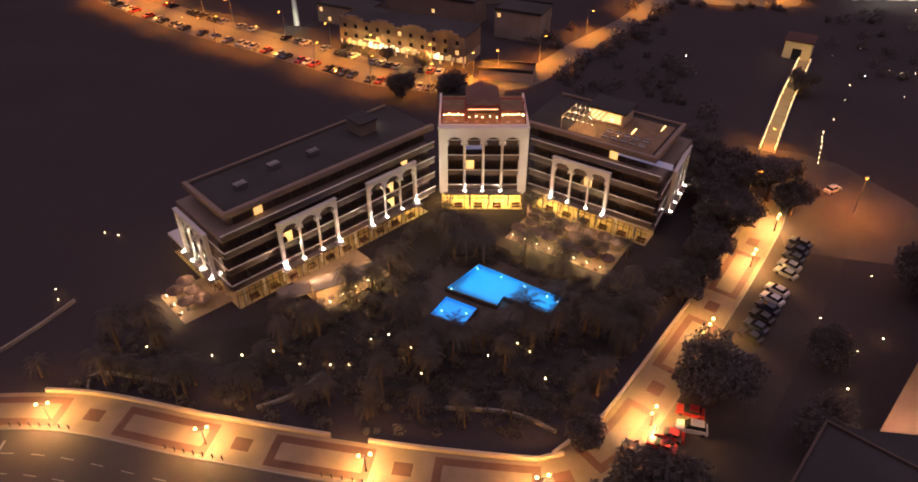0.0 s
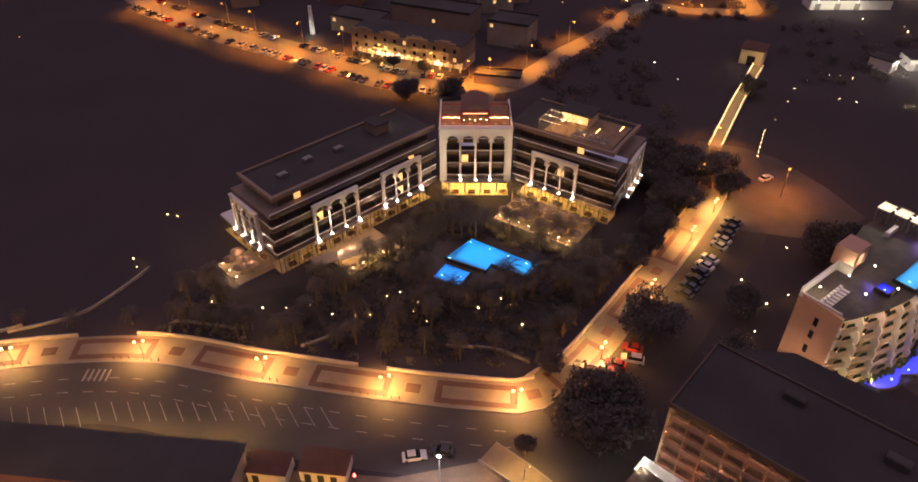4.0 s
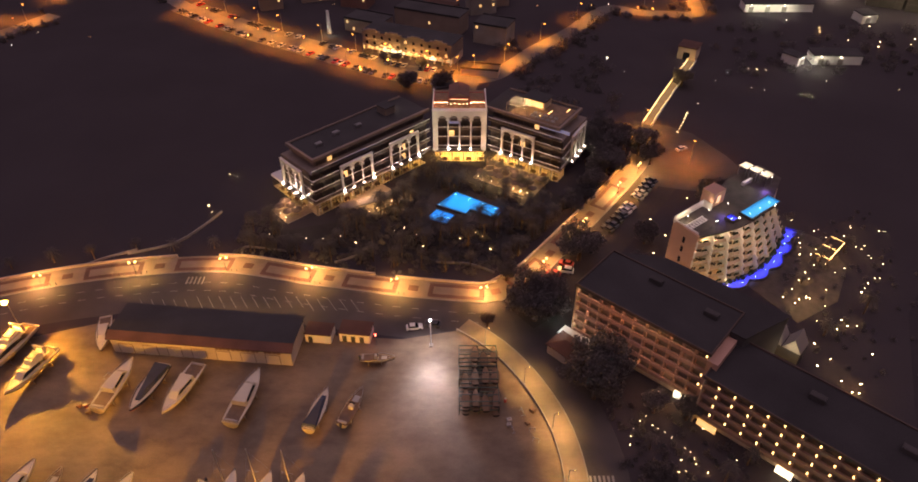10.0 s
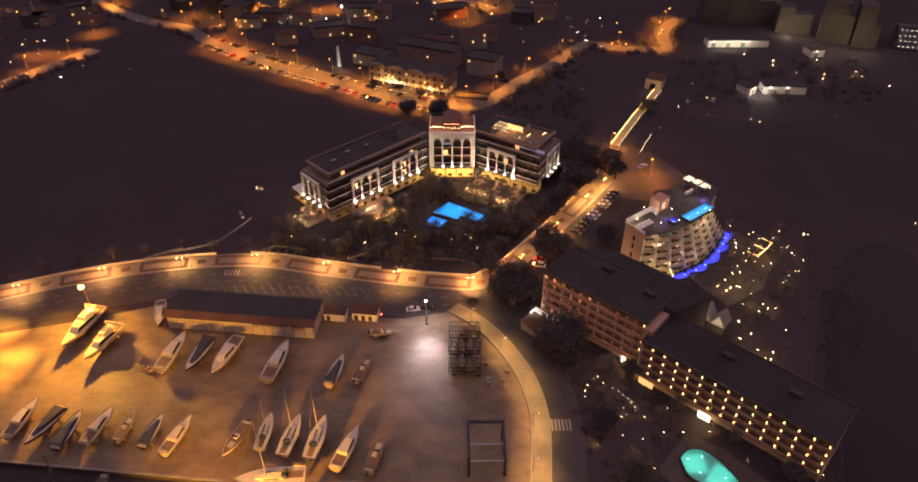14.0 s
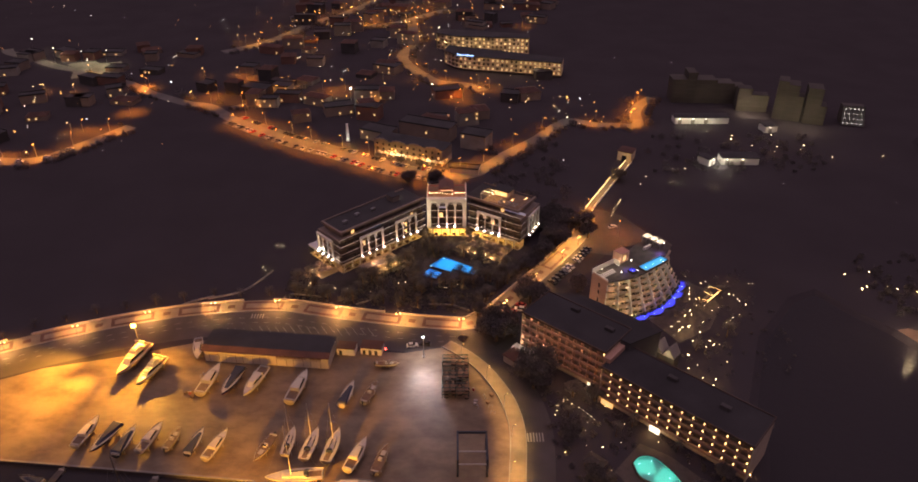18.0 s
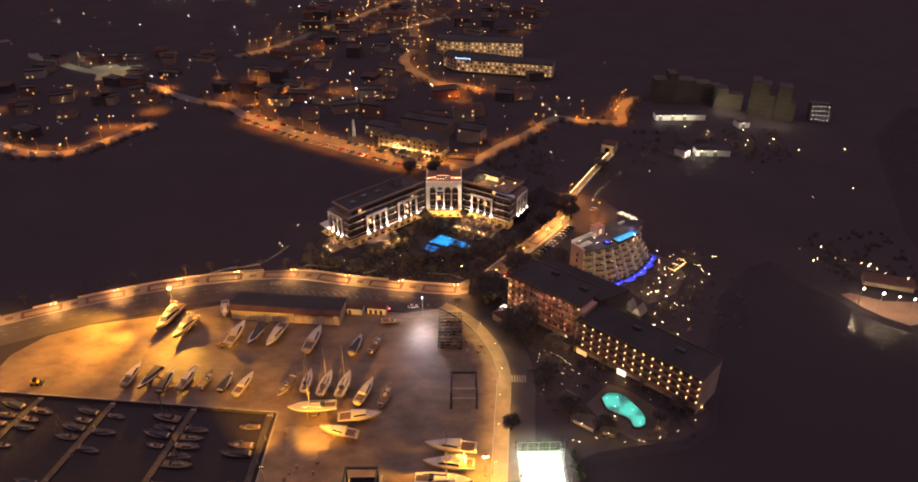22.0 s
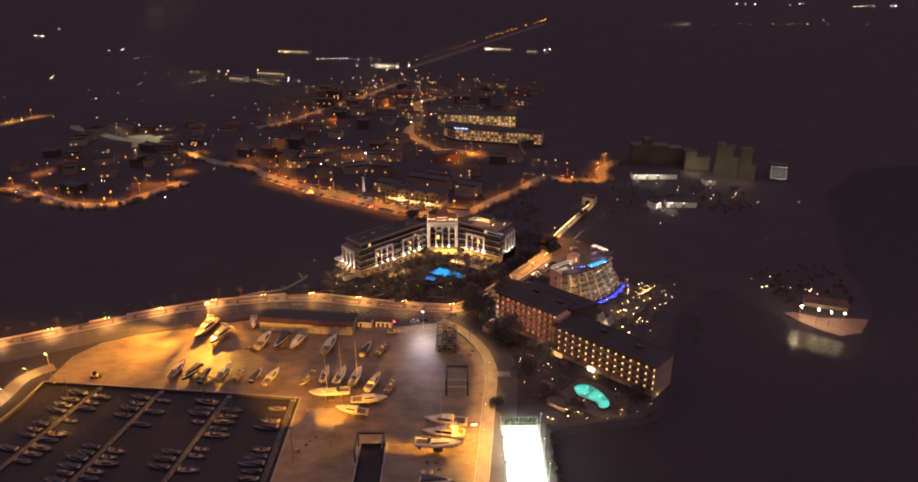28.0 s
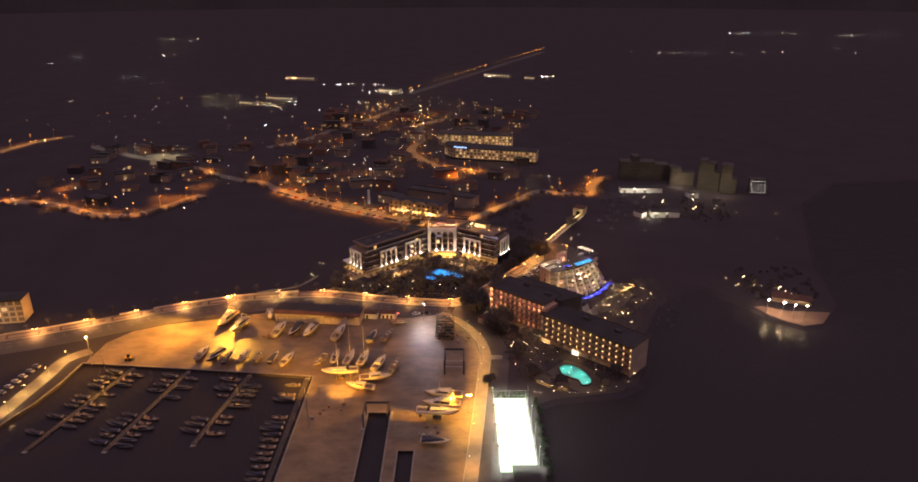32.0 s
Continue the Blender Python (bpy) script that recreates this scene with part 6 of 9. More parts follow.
for pi, (a, b) in enumerate(PON):
    a, b = Vector(a), Vector(b)
    n = int((b - a).length / 10)
    line = [a + (b - a) * k / n for k in range(n + 1)]
    ob = thing("pontoon", at(a.x, a.y, -1.3), "narrow floating timber pontoon", "pontoon", group="pontoons")
    local = [p - a for p in line]
    plank = bmesh.new()
    ribbon(plank, local, -1.1, 1.1, 0.35, 0.5)
    part("deck", plank, DARKWOOD, ob)
    for k, p in enumerate(local):
        part("float", boxes((p.x - 1.0, p.x + 1.0, p.y - 1.2, p.y + 1.2, -0.2, 0.34)), GREYWALL, ob)
        part("pile", tube(bmesh.new(), p.x + 1.25, p.y, -2, 1.9, 0.14, 0.14, 8), STEEL, ob)
    d = (b - a).normalized()
    for s in (-1, 1):
        if pi == 3 and s == 1:
            continue
        q = 5.0
        while q < (b - a).length - 3:
            if rng.random() < 0.72:
                k = rng.choice((0, 1, 1, 2, 2, 2, 3)) if pi < 3 else rng.choice((1, 1, 2, 0))
                side = Vector((-d.y, d.x)) * s
                p = a + d * q + side * (1.6 + rng.uniform(0, 0.4))
                e = p + side * 8
                ang = math.degrees(math.atan2(side.y, side.x)) + rng.uniform(-4, 4)
                sc = rng.uniform(0.8, 1.12)
                m = at(p.x, p.y, -1.3 - 0.28 * sc, ang)
                if k in used:
                    c = copy_thing(templates[k], m)
                else:
                    c = templates[k]
                    c.matrix_basis = m
                    used.add(k)
                c.scale = (sc, sc, sc)
                c["group"] = "moored boats"
            q += rng.uniform(3.4, 4.4)

# ---- yard gear ----
HOIST = thing("boat_hoist", at(9.2, -16.5), "large dark blue steel travelling boat hoist", "hoist")
for x in (0.6, 9.4):
    for y in (0.8, 11.6):
        part("leg", boxes((x - 0.3, x + 0.3, y - 0.3, y + 0.3, 1.0, 6.6)), BLUEPAINT, HOIST)
        wheel = part("wheel", tube(bmesh.new(), 0, 0, -0.3, 0.3, 0.7, 0.7, 16, m=pose(x, y, 0.7, 0, 90, 0)), RUBBER, HOIST)
    part("side_beam", boxes((x - 0.3, x + 0.3, 0.5, 11.9, 6.6, 7.2)), BLUEPAINT, HOIST)
    part("lower_beam", boxes((x - 0.2, x + 0.2, 0.8, 11.6, 1.2, 1.6)), BLUEPAINT, HOIST)
part("cross_beam", boxes((0.3, 9.7, 11.4, 12.0, 6.6, 7.3)), BLUEPAINT, HOIST)
for y in (3, 8):
    part("sling", boxes((0.5, 0.7, y, y + 0.4, 2.6, 6.6), (9.3, 9.5, y, y + 0.4, 2.6, 6.6), (0.6, 9.4, y, y + 0.4, 2.4, 2.6)), CANVASPALE, HOIST)
LIFTBEAM = thing("dock_frame", at(-22.3, -57), "dark steel gantry standing over the launching dock", "gantry")
for x in (-0.5, 10.3):
    part("ground_beam", boxes((x, x + 0.6, -2, 11.5, 0, 0.7)), GREYWALL, LIFTBEAM)
for x in (0.2, 9.8):
    for y in (0, 9):
        part("leg", boxes((x - 0.25, x + 0.25, y - 0.25, y + 0.25, 0.7, 6.2)), DARKSTEEL, LIFTBEAM)
    part("top_beam", boxes((x - 0.3, x + 0.3, -0.4, 9.4, 6.2, 6.8)), DARKSTEEL, LIFTBEAM)
part("cross_beam", boxes((0, 10, 8.7, 9.3, 6.2, 6.8)), DARKSTEEL, LIFTBEAM)


def rack(x, y, turn):
    ob = thing("boat_rack", at(x, y, 0.03, turn), "dark steel storage rack holding stacked small boats", "rack", group="boat racks")
    for cx in (0, 4.5, 9):
        for cy in (0, 4):
            part("post", boxes((cx - 0.1, cx + 0.1, cy - 0.1, cy + 0.1, 0, 4.6)), GREENPAINT, ob)
    for z in (1.6, 3.1, 4.6):
        part("shelf_beam", boxes((-0.1, 9.1, -0.1, 0.1, z - 0.1, z + 0.1), (-0.1, 9.1, 3.9, 4.1, z - 0.1, z + 0.1), (-0.1, 0.1, 0, 4, z - 0.1, z + 0.1), (8.9, 9.1, 0, 4, z - 0.1, z + 0.1)), GREENPAINT, ob)
    part("cross_arm", boxes((0, 9, 1.9, 2.1, 4.5, 4.62)), GREENPAINT, ob)
    return ob


DINGHY_H, DINGHY_D = hull_mesh(5.2, 1.9, 0.75, 0, (GELBLUE, ANTIFOUL)), deck_mesh(5.2, 1.9, 0.75, TEAK)


def dinghy(x, y, z, turn, label="small dark dinghy stored in a rack"):
    ob = thing("dinghy", at(x, y, z, turn), label, "boat", group="small boats")
    piece("hull", DINGHY_H, ob)
    piece("deck", DINGHY_D, ob)
    part("thwart", boxes((1.4, 1.7, -0.8, 0.8, 0.62, 0.68), (2.8, 3.1, -0.8, 0.8, 0.62, 0.68)), WOOD, ob)
    return ob


for x, y in ((4.6, 17.5), (4.6, 24.0), (4.6, 30.5)):
    rack(x, y, 0)
    for k, z in enumerate((0.05, 1.73, 3.23)):
        for j in range(4):
            if rng.random() < 0.5:
                dinghy(x + 1.5 + j * 2.3, y - 0.6 + rng.uniform(-0.5, 0.3), z, 90 + rng.uniform(-3, 3))
for k in range(34):
    nm, lab = rng.choice((("crate", "weathered wooden crate on the yard"), ("oil_drum", "rusty oil drum on the yard"), ("fuel_tank", "small pale plastic tank on the yard"), ("trestle", "steel boat trestle on the yard")))
    x, y = rng.choice(((rng.uniform(15, 23), rng.uniform(8, 22)), (rng.uniform(-84, -78), rng.uniform(18, 30)), (rng.uniform(0, 12), rng.uniform(-63, -56)), (rng.uniform(-45, -32), rng.uniform(-52, -40))))
    s = rng.uniform(0.8, 1.4)
    ob = thing(nm, at(x, y, 0.03, rng.uniform(0, 360), s), lab, nm.replace("_", " "), group="yard clutter")
    if nm == "crate":
        part("side", boxes((-0.6, 0.6, -0.5, 0.5, 0.1, 0.9), bevel=0.02), WOOD, ob)
        part("skid", boxes((-0.6, 0.6, -0.45, -0.3, 0, 0.1), (-0.6, 0.6, 0.3, 0.45, 0, 0.1)), WOOD, ob)
    elif nm == "oil_drum":
        part("drum", tube(tube(bmesh.new(), 0, 0, 0, 0.88, 0.29, 0.29, 14), 0, 0, 0.3, 0.34, 0.31, 0.31, 14), REDPAINT, ob)
        part("lid", tube(bmesh.new(), 0, 0, 0.88, 0.91, 0.27, 0.27, 14), STEEL, ob)
    elif nm == "fuel_tank":
        part("tank", boxes((-0.6, 0.6, -0.5, 0.5, 0.15, 1.1), bevel=0.08), CANVASPALE, ob)
        part("pallet", boxes((-0.65, 0.65, -0.55, 0.55, 0.0, 0.14)), WOOD, ob)
        part("cap", tube(bmesh.new(), 0, 0, 1.1, 1.2, 0.12, 0.12, 10), DARKSTEEL, ob)
    else:
        part("frame", boxes((-0.7, 0.7, -0.05, 0.05, 0.75, 0.85), (-0.7, -0.6, -0.4, 0.4, 0, 0.1), (0.6, 0.7, -0.4, 0.4, 0, 0.1)), STEEL, ob)
        part("leg", boxes((-0.68, -0.62, -0.04, 0.04, 0.1, 0.75), (0.62, 0.68, -0.04, 0.04, 0.1, 0.75)), STEEL, ob)
# low mound on the quay, paler than the yard floor
bm = bmesh.new()
bmesh.ops.create_grid(bm, x_segments=26, y_segments=20, size=1)
for v in bm.verts:
    r = math.hypot(v.co.x, v.co.y)
    h = max(0.0, 1 - r) ** 0.8 * 0.9 + 0.25 * noise.noise(v.co * 3) * max(0.0, 1 - r)
    w = 1 + 0.55 * noise.noise(Vector((v.co.x, v.co.y, 0)).normalized() * 1.7 + Vector((3, 1, 0)))
    v.co = Vector((v.co.x * 9.0 * w + 1.2 * noise.noise(v.co * 2), v.co.y * 6.0 * w, max(0.0, h)))
solo("sand_mound", bm, mat("pale_mound_top", (0.31, 0.235, 0.145), 0.95, vary=0.25, scale=0.8, fine=6, bump=0.4), "low mound in a paler tone on the quay", "sand heap", at(-38.5, -31, 0.02, -14), smooth=True)

# ---- floodlit ball court ----
COURT = thing("ball_court", at(32.0, -83.5, 0, 1.0), "white floodlit ball court behind a tall wire fence", "court")
part("turf", boxes((0, 14, 0, 48, 0, 0.06)), TURF, COURT, "pale artificial turf")
part("line", boxes((0.6, 13.4, 0.6, 0.75, 0.06, 0.066), (0.6, 13.4, 47.2, 47.35, 0.06, 0.066), (0.6, 0.75, 0.75, 47.2, 0.06, 0.066), (13.25, 13.4, 0.75, 47.2, 0.06, 0.066), (0.75, 13.25, 24, 24.1, 0.06, 0.066)), PAINT, COURT)
for x in (0, 14):
    for k in range(13):
        part("fence_post", tube(bmesh.new(), x, k * 4.0, 0, 4.0, 0.06, 0.06, 8), STEEL, COURT)
    for z in (0.1, 1.4, 2.7, 3.95):
        part("fence_rail", boxes((x - 0.03, x + 0.03, 0, 48, z - 0.03, z + 0.03)), STEEL, COURT)
for y in (0, 48):
    for k in range(1, 4):
        part("fence_post", tube(bmesh.new(), k * 3.5, y, 0, 4.0, 0.06, 0.06, 8), STEEL, COURT)
    part("fence_rail", boxes((0, 14, y - 0.03, y + 0.03, 3.92, 3.98), (0, 14, y - 0.03, y + 0.03, 1.4, 1.46)), STEEL, COURT)
for x in (-0.6, 14.6):
    for y in (4, 17.3, 30.6, 44):
        part("flood_mast", tube(bmesh.new(), x, y, 0, 8.6, 0.11, 0.08, 8), STEEL, COURT)
        part("flood_head", boxes((x - 0.3, x + 0.3, y - 0.5, y + 0.5, 8.6, 8.85)), DARKSTEEL, COURT)
        part("flood_lens", boxes((x - 0.25, x + 0.25, y - 0.45, y + 0.45, 8.55, 8.595)), G_COOL, COURT)
        spot(COURT, pose(x + (0.9 if x < 0 else -0.9), y, 8.3, 0, -30 if x < 0 else 30, 0), 16000, (0.95, 1.0, 0.86), 120, 0.3)
part("goal", boxes((5, 5.1, 1, 1.1, 0.06, 2.1), (11, 11.1, 1, 1.1, 0.06, 2.1), (5, 11.1, 1, 1.1, 2.1, 2.2)), STEEL, COURT)
HUTS = thing("court_hut", at(36.4, -94.6), "dark flat-roofed changing hut at the court", "hut")
part("wall", boxes((0, 9, 0, 10.5, 0, 3.2)), GREYWALL, HUTS)
part("roof", boxes((-0.3, 9.3, -0.3, 10.8, 3.2, 3.5)), ROOF, HUTS)
part("door", boxes((2, 3.1, 10.5, 10.56, 0, 2.1)), DARKSTEEL, HUTS)

# ---- lamps ----
GLOBE = mesh_of(ball(bmesh.new(), 0, 0, 0, 0.24, 2), G_WARM, True)


def promenade_lamp(watts):
    ob = thing("promenade_lamp", Matrix(), "dark post with two glowing globes on a cross arm", "street lamp", group="promenade lamps")
    g = tube(bmesh.new(), 0, 0, 0, 0.5, 0.16, 0.1, 10)
    tube(g, 0, 0, 0.5, 3.3, 0.07, 0.05, 10)
    part("post", g, DARKSTEEL, ob)
    part("arm", boxes((-0.85, 0.85, -0.035, 0.035, 3.2, 3.28), (-0.85, -0.78, -0.035, 0.035, 3.28, 3.4), (0.78, 0.85, -0.035, 0.035, 3.28, 3.4)), DARKSTEEL, ob)
    for x in (-0.82, 0.82):
        piece("globe", GLOBE, ob, at(x, 0, 3.6), "glowing warm globe")
    spot(ob, at(0, 0, 3.0), watts, (1.0, 0.44, 0.13), 168, 0.25).data.spot_blend = 0.35
    return ob


def street_lamp(h=8.5, reach=1.6, watts=21000, color=SODIUM, glowmat=G_SODIUM, label="tall street lamp with an orange head", lens=0.36):
    ob = thing("street_lamp", Matrix(), label, "street lamp", group="street lamps")
    part("post", tube(bmesh.new(), 0, 0, 0, h, 0.1, 0.06, 8), STEEL, ob)
    part("arm", boxes((0, reach, -0.04, 0.04, h - 0.08, h)), STEEL, ob)
    part("head", boxes((reach - 0.2, reach + 0.45, -0.14, 0.14, h - 0.06, h + 0.1), bevel=0.03), STEEL, ob)
    part("lens", ball(bmesh.new(), reach + 0.15, 0, h - 0.12, lens, 1, 0.6), glowmat, ob, "glowing lamp lens")
    spot(ob, at(reach + 0.15, 0, h - 0.35), watts, color, 132, 0.25)
    return ob


first, strong = promenade_lamp(8200), promenade_lamp(11500)
spots = [(11.4, 56.6), (-13, 60.0), (-37, 64.6), (-62, 69.0), (-87, 67.2), (-111, 61.6), (-135, 52.8), (-157, 42.6), (-179, 32.0), (-200, 21.5), (-222, 11.0), (29, 68.0), (43, 87), (57, 106.5), (66, 118.5)]
for k, (x, y) in enumerate(spots):
    m = at(x, y, 0.15, 12 if k < 11 else 55)
    if k == 0:
        first.matrix_basis = m
    elif k == 11:
        strong.matrix_basis = m
    else:
        copy_thing(first if k < 11 else strong, m)
shore = street_lamp(5.6, 0.9, 4400, (1.0, 0.52, 0.15), G_WARM, "slim shore path lamp with a warm head", 0.16)
for k, s in enumerate((9, 24, 38, 52, 66, 80, 96, 112, 133, 156)):
    p, t = along(WALK_LINE, s)
    m = at(p.x - t.y * 0.6, p.y + t.x * 0.6, 0.15, math.degrees(math.atan2(t.y, t.x)) + 90)
    if k:
        copy_thing(shore, m)
    else:
        shore.matrix_basis = m
mole = street_lamp(5.0, 0.9, 5200, (1.0, 0.6, 0.2), G_WARM, "slim quay lamp with a warm head")
mole.matrix_basis = at(-170, -3, 0, 180)
for x, y in ((-171, -18), (-172.5, -32), (-173, -45), (-177, -64)):
    copy_thing(mole, at(x, y, 0, 180))
town = street_lamp()
n = 0
for line, ss, d in ((ROAD_PARK, range(6, 178, 21), 8.4), (ROAD_PARK, range(14, 172, 21), -8.9), (HILL_ROAD, (8, 64, 74, 140, 345, 372, 402, 440, 478), 4.6), (ROAD_LEFT, range(6, 210, 26), 5.5), (ROAD_LANE, (14, 36, 60), 4.0),
                    (ROAD_TOWN, range(24, 290, 22), 6.6), (ROAD_TOWN_B, range(4, 160, 20), 6.6), (ROAD_TOWN_C, range(6, 290, 26), 5.6), (ROAD_EAST, (12, 24, 38, 56, 66), 4.6)):
    for s in ss:
        s += rng.uniform(-3, 3)
        p, t = along(line, max(0.5, s))
        q = p + Vector((-t.y, t.x)) * d
        m = at(q.x, q.y, 0, math.degrees(math.atan2(t.y, t.x)) - math.copysign(90, d))
        if n:
            copy_thing(town, m)
        else:
            town.matrix_basis = m
        n += 1
for x, y, a in ((74, 150, 300), (63, 128, 20)):
    copy_thing(town, at(x, y, 0, a))
LOT = thing("junction_lamp", at(85.6, 125.2), "tall orange junction lamp on a steel mast", "street lamp")
part("post", tube(bmesh.new(), 0, 0, 0, 9, 0.14, 0.08, 8), STEEL, LOT)
part("head", boxes((-0.4, 0.4, -0.2, 0.2, 9, 9.25), bevel=0.03), STEEL, LOT)
part("lens", ball(bmesh.new(), 0, 0, 8.9, 0.35, 1, 0.6), G_SODIUM, LOT, "glowing lamp lens")
bulb(LOT, 0, 0, 6.5, 14000, (1.0, 0.26, 0.035), 0.3)


def flood_mast(x, y, h, watts, color, label, glowmat, cone=0, tilt=0, heads=(-0.55, 0.55)):
    ob = thing("flood_mast", at(x, y), label, "floodlight", group="yard floodlights")
    part("mast", tube(bmesh.new(), 0, 0, 0, h, 0.16, 0.1, 10), STEEL, ob)
    part("foot", boxes((-0.5, 0.5, -0.5, 0.5, 0, 0.4), bevel=0.05), GREYWALL, ob)
    part("crossbar", boxes((-0.8, 0.8, -0.06, 0.06, h - 0.1, h)), STEEL, ob)
    for s in heads:
        hd = part("flood_head", boxes((s - 0.3, s + 0.3, -0.45, 0.0, h, h + 0.5), bevel=0.04), DARKSTEEL, ob)
        part("lens", boxes((s - 0.26, s + 0.26, -0.5, -0.455, h + 0.05, h + 0.45)), glowmat, hd, "glowing flood lens")
    if cone:
        spot(ob, pose(0, -1.0, h + 0.1, -tilt, 0, 0), watts, color, cone, 0.35)
    else:
        bulb(ob, 0, -1.2, h + 0.2, watts, color, 0.35)
    return ob


YELLOW = (1.0, 0.43, 0.042)
FLOOD = glow("yellow_flood_lens", YELLOW, 60)
M1 = flood_mast(-106.9, 42.9, 11.8, 330000, YELLOW, "tall steel mast with yellow yard floodlights", FLOOD, 150, 38)
for a, w, cone in ((-72, 1000000, 52), (-38, 950000, 52), (-2, 700000, 52), (22, 210000, 40), (46, 150000, 27), (74, 30000, 40)):
    spot(M1, pose(0.02 * a, -1.0, 11.9, 0, 0, a) @ pose(0, 0, 0, -79 if cone > 30 else -83, 0, 0), w, YELLOW, cone, 0.5).data.spot_blend = 1.0
# Oversized glowing ball added so the floods show a wide glare.
part("lamp_bowl", ball(bmesh.new(), 0, -0.55, 11.7, 0.75, 2, 0.7), FLOOD, M1, "oversized yellow ball added for the lamp's glare", True)
bulb(M1, 0, 1.2, 12.3, 5000, SODIUM, 0.4)
M3 = flood_mast(20.6, -45, 8, 24000, YELLOW, "short steel mast with yellow yard floodlights", FLOOD)
spot(M3, pose(-0.6, 0, 8.2, 0, 0, -88) @ pose(0, 0, 0, -68, 0, 0), 360000, YELLOW, 66, 0.5).data.spot_blend = 1.0
# M2 is an added mast: the light from the south has no known source.
M2 = flood_mast(-44.5, -56, 15, 900, YELLOW, "added quay mast whose yellow floods stand in for an unseen lamp", G_WARM)
M2.matrix_basis = at(-44.5, -56, 0, 180)
for a in (-20, 18):
    spot(M2, pose(0, -0.9, 15.3, 0, 0, a) @ pose(0, 0, 0, -73, 0, 0), 360000, YELLOW, 44, 0.5).data.spot_blend = 1.0
flood_mast(-157.2, -6.8, 14.5, 16000, YELLOW, "tall slim steel mast with a pale lamp at the quay corner", G_WHITE, 0, 0, (0.0,))
M4 = flood_mast(-2.4, 38.8, 9.3, 7000, (1.0, 0.86, 1.0), "steel mast with a white flood lamp", glow("white_flood_lens", (0.93, 0.95, 1.0), 60), 140, 25, (0.0,))
spot(M4, pose(0, -1.0, 9.4, 0, 0, 4) @ pose(0, 0, 0, -62, 0, 0), 18000, (1.0, 0.84, 0.95), 80, 0.35).data.spot_blend = 1.0
BEACON = thing("signal_beacon", at(-16.2, 39.0), "red glowing signal lamp on a short post", "beacon")
part("post", tube(bmesh.new(), 0, 0, 0, 3.4, 0.07, 0.06, 8), DARKSTEEL, BEACON)
part("lamp", tube(bmesh.new(), 0, 0, 3.4, 3.9, 0.22, 0.2, 10), G_RED, BEACON, "red lamp")
bulb(BEACON, 0, -0.5, 3.7, 40, (1, 0.1, 0.06))

BOLL, BCAP = mesh_of(tube(bmesh.new(), 0, 0, 0, 0.8, 0.09, 0.08, 8), DARKSTEEL), mesh_of(ball(bmesh.new(), 0, 0, 0.83, 0.1), DARKSTEEL)
for s in (112, 137, 162, 186, 211, 236, 260):
    for k in range(7):
        p, t = along(COAST, s + 3 + k * 1.5)
        q = p + Vector((-t.y, t.x)) * 0.7
        ob = thing("bollard", at(q.x, q.y, 0.15), "short dark kerbside bollard with a round head", "bollard", group="kerb bollards")
        piece("post", BOLL, ob)
        piece("head", BCAP, ob)

# garden path lamps: a low post with a glowing cap
POST = mesh_of(tube(bmesh.new(), 0, 0, 0, 0.45, 0.05, 0.05, 8), DARKSTEEL)


def path_lamp(x, y, big=1.0, group="garden lamps", z=0.0, watts=0):
    ob = thing("path_lamp", at(x, y, z, 0, big), "low garden lamp with a glowing warm cap", "garden lamp", group=group)
    piece("post", POST, ob)
    piece("cap", GARDENBALL, ob, label="glowing cap")
    if watts:
        bulb(ob, 0, 0, 1.1, watts, WARM, 0.1)


for x, y in ((-52, 86), (-52.5, 84), (-41, 82), (-36, 82), (-31, 83), (-26, 80), (-15, 86), (-12, 87), (-8, 84), (-21, 80), (-18, 80), (-9, 81), (-6, 78), (-11, 78), (10, 85), (12, 83), (5, 82), (14, 77), (-75, 99), (-73, 96), (-73, 117), (-70, 116), (-43, 151)):
    path_lamp(x, y, rng.uniform(0.8, 1.25), watts=25 if rng.random() < 0.35 else 0)
BEACH_LAMPS = ((108.0, 90.7), (112.9, 85.1), (114.9, 86.5), (115.4, 82.4), (106.6, 83.7), (106.9, 81.9), (106.2, 79.3), (105.6, 77.2), (104.4, 74.2), (109.9, 76.5), (107.3, 73.9), (109.8, 69.6), (106.5, 69.3), (102.6, 66.0), (99.6, 62.6), (102.5, 63.2),
               (96.4, 59.2), (92.7, 55.9), (98.9, 55.7), (111.4, 66.2), (114.6, 67.8), (114.8, 57.6), (116.6, 59.6), (118.4, 61.4), (121.4, 63.6), (122.7, 63.8), (124.3, 73.9), (124.5, 72.4), (122.2, 77.7), (123.4, 76.7), (125.1, 78.2), (126.4, 69.7))
for k, (x, y) in enumerate(BEACH_LAMPS):
    path_lamp(x, y, rng.uniform(0.9, 1.5), "beach garden lamps", watts=60 if k % 3 == 0 else 0)
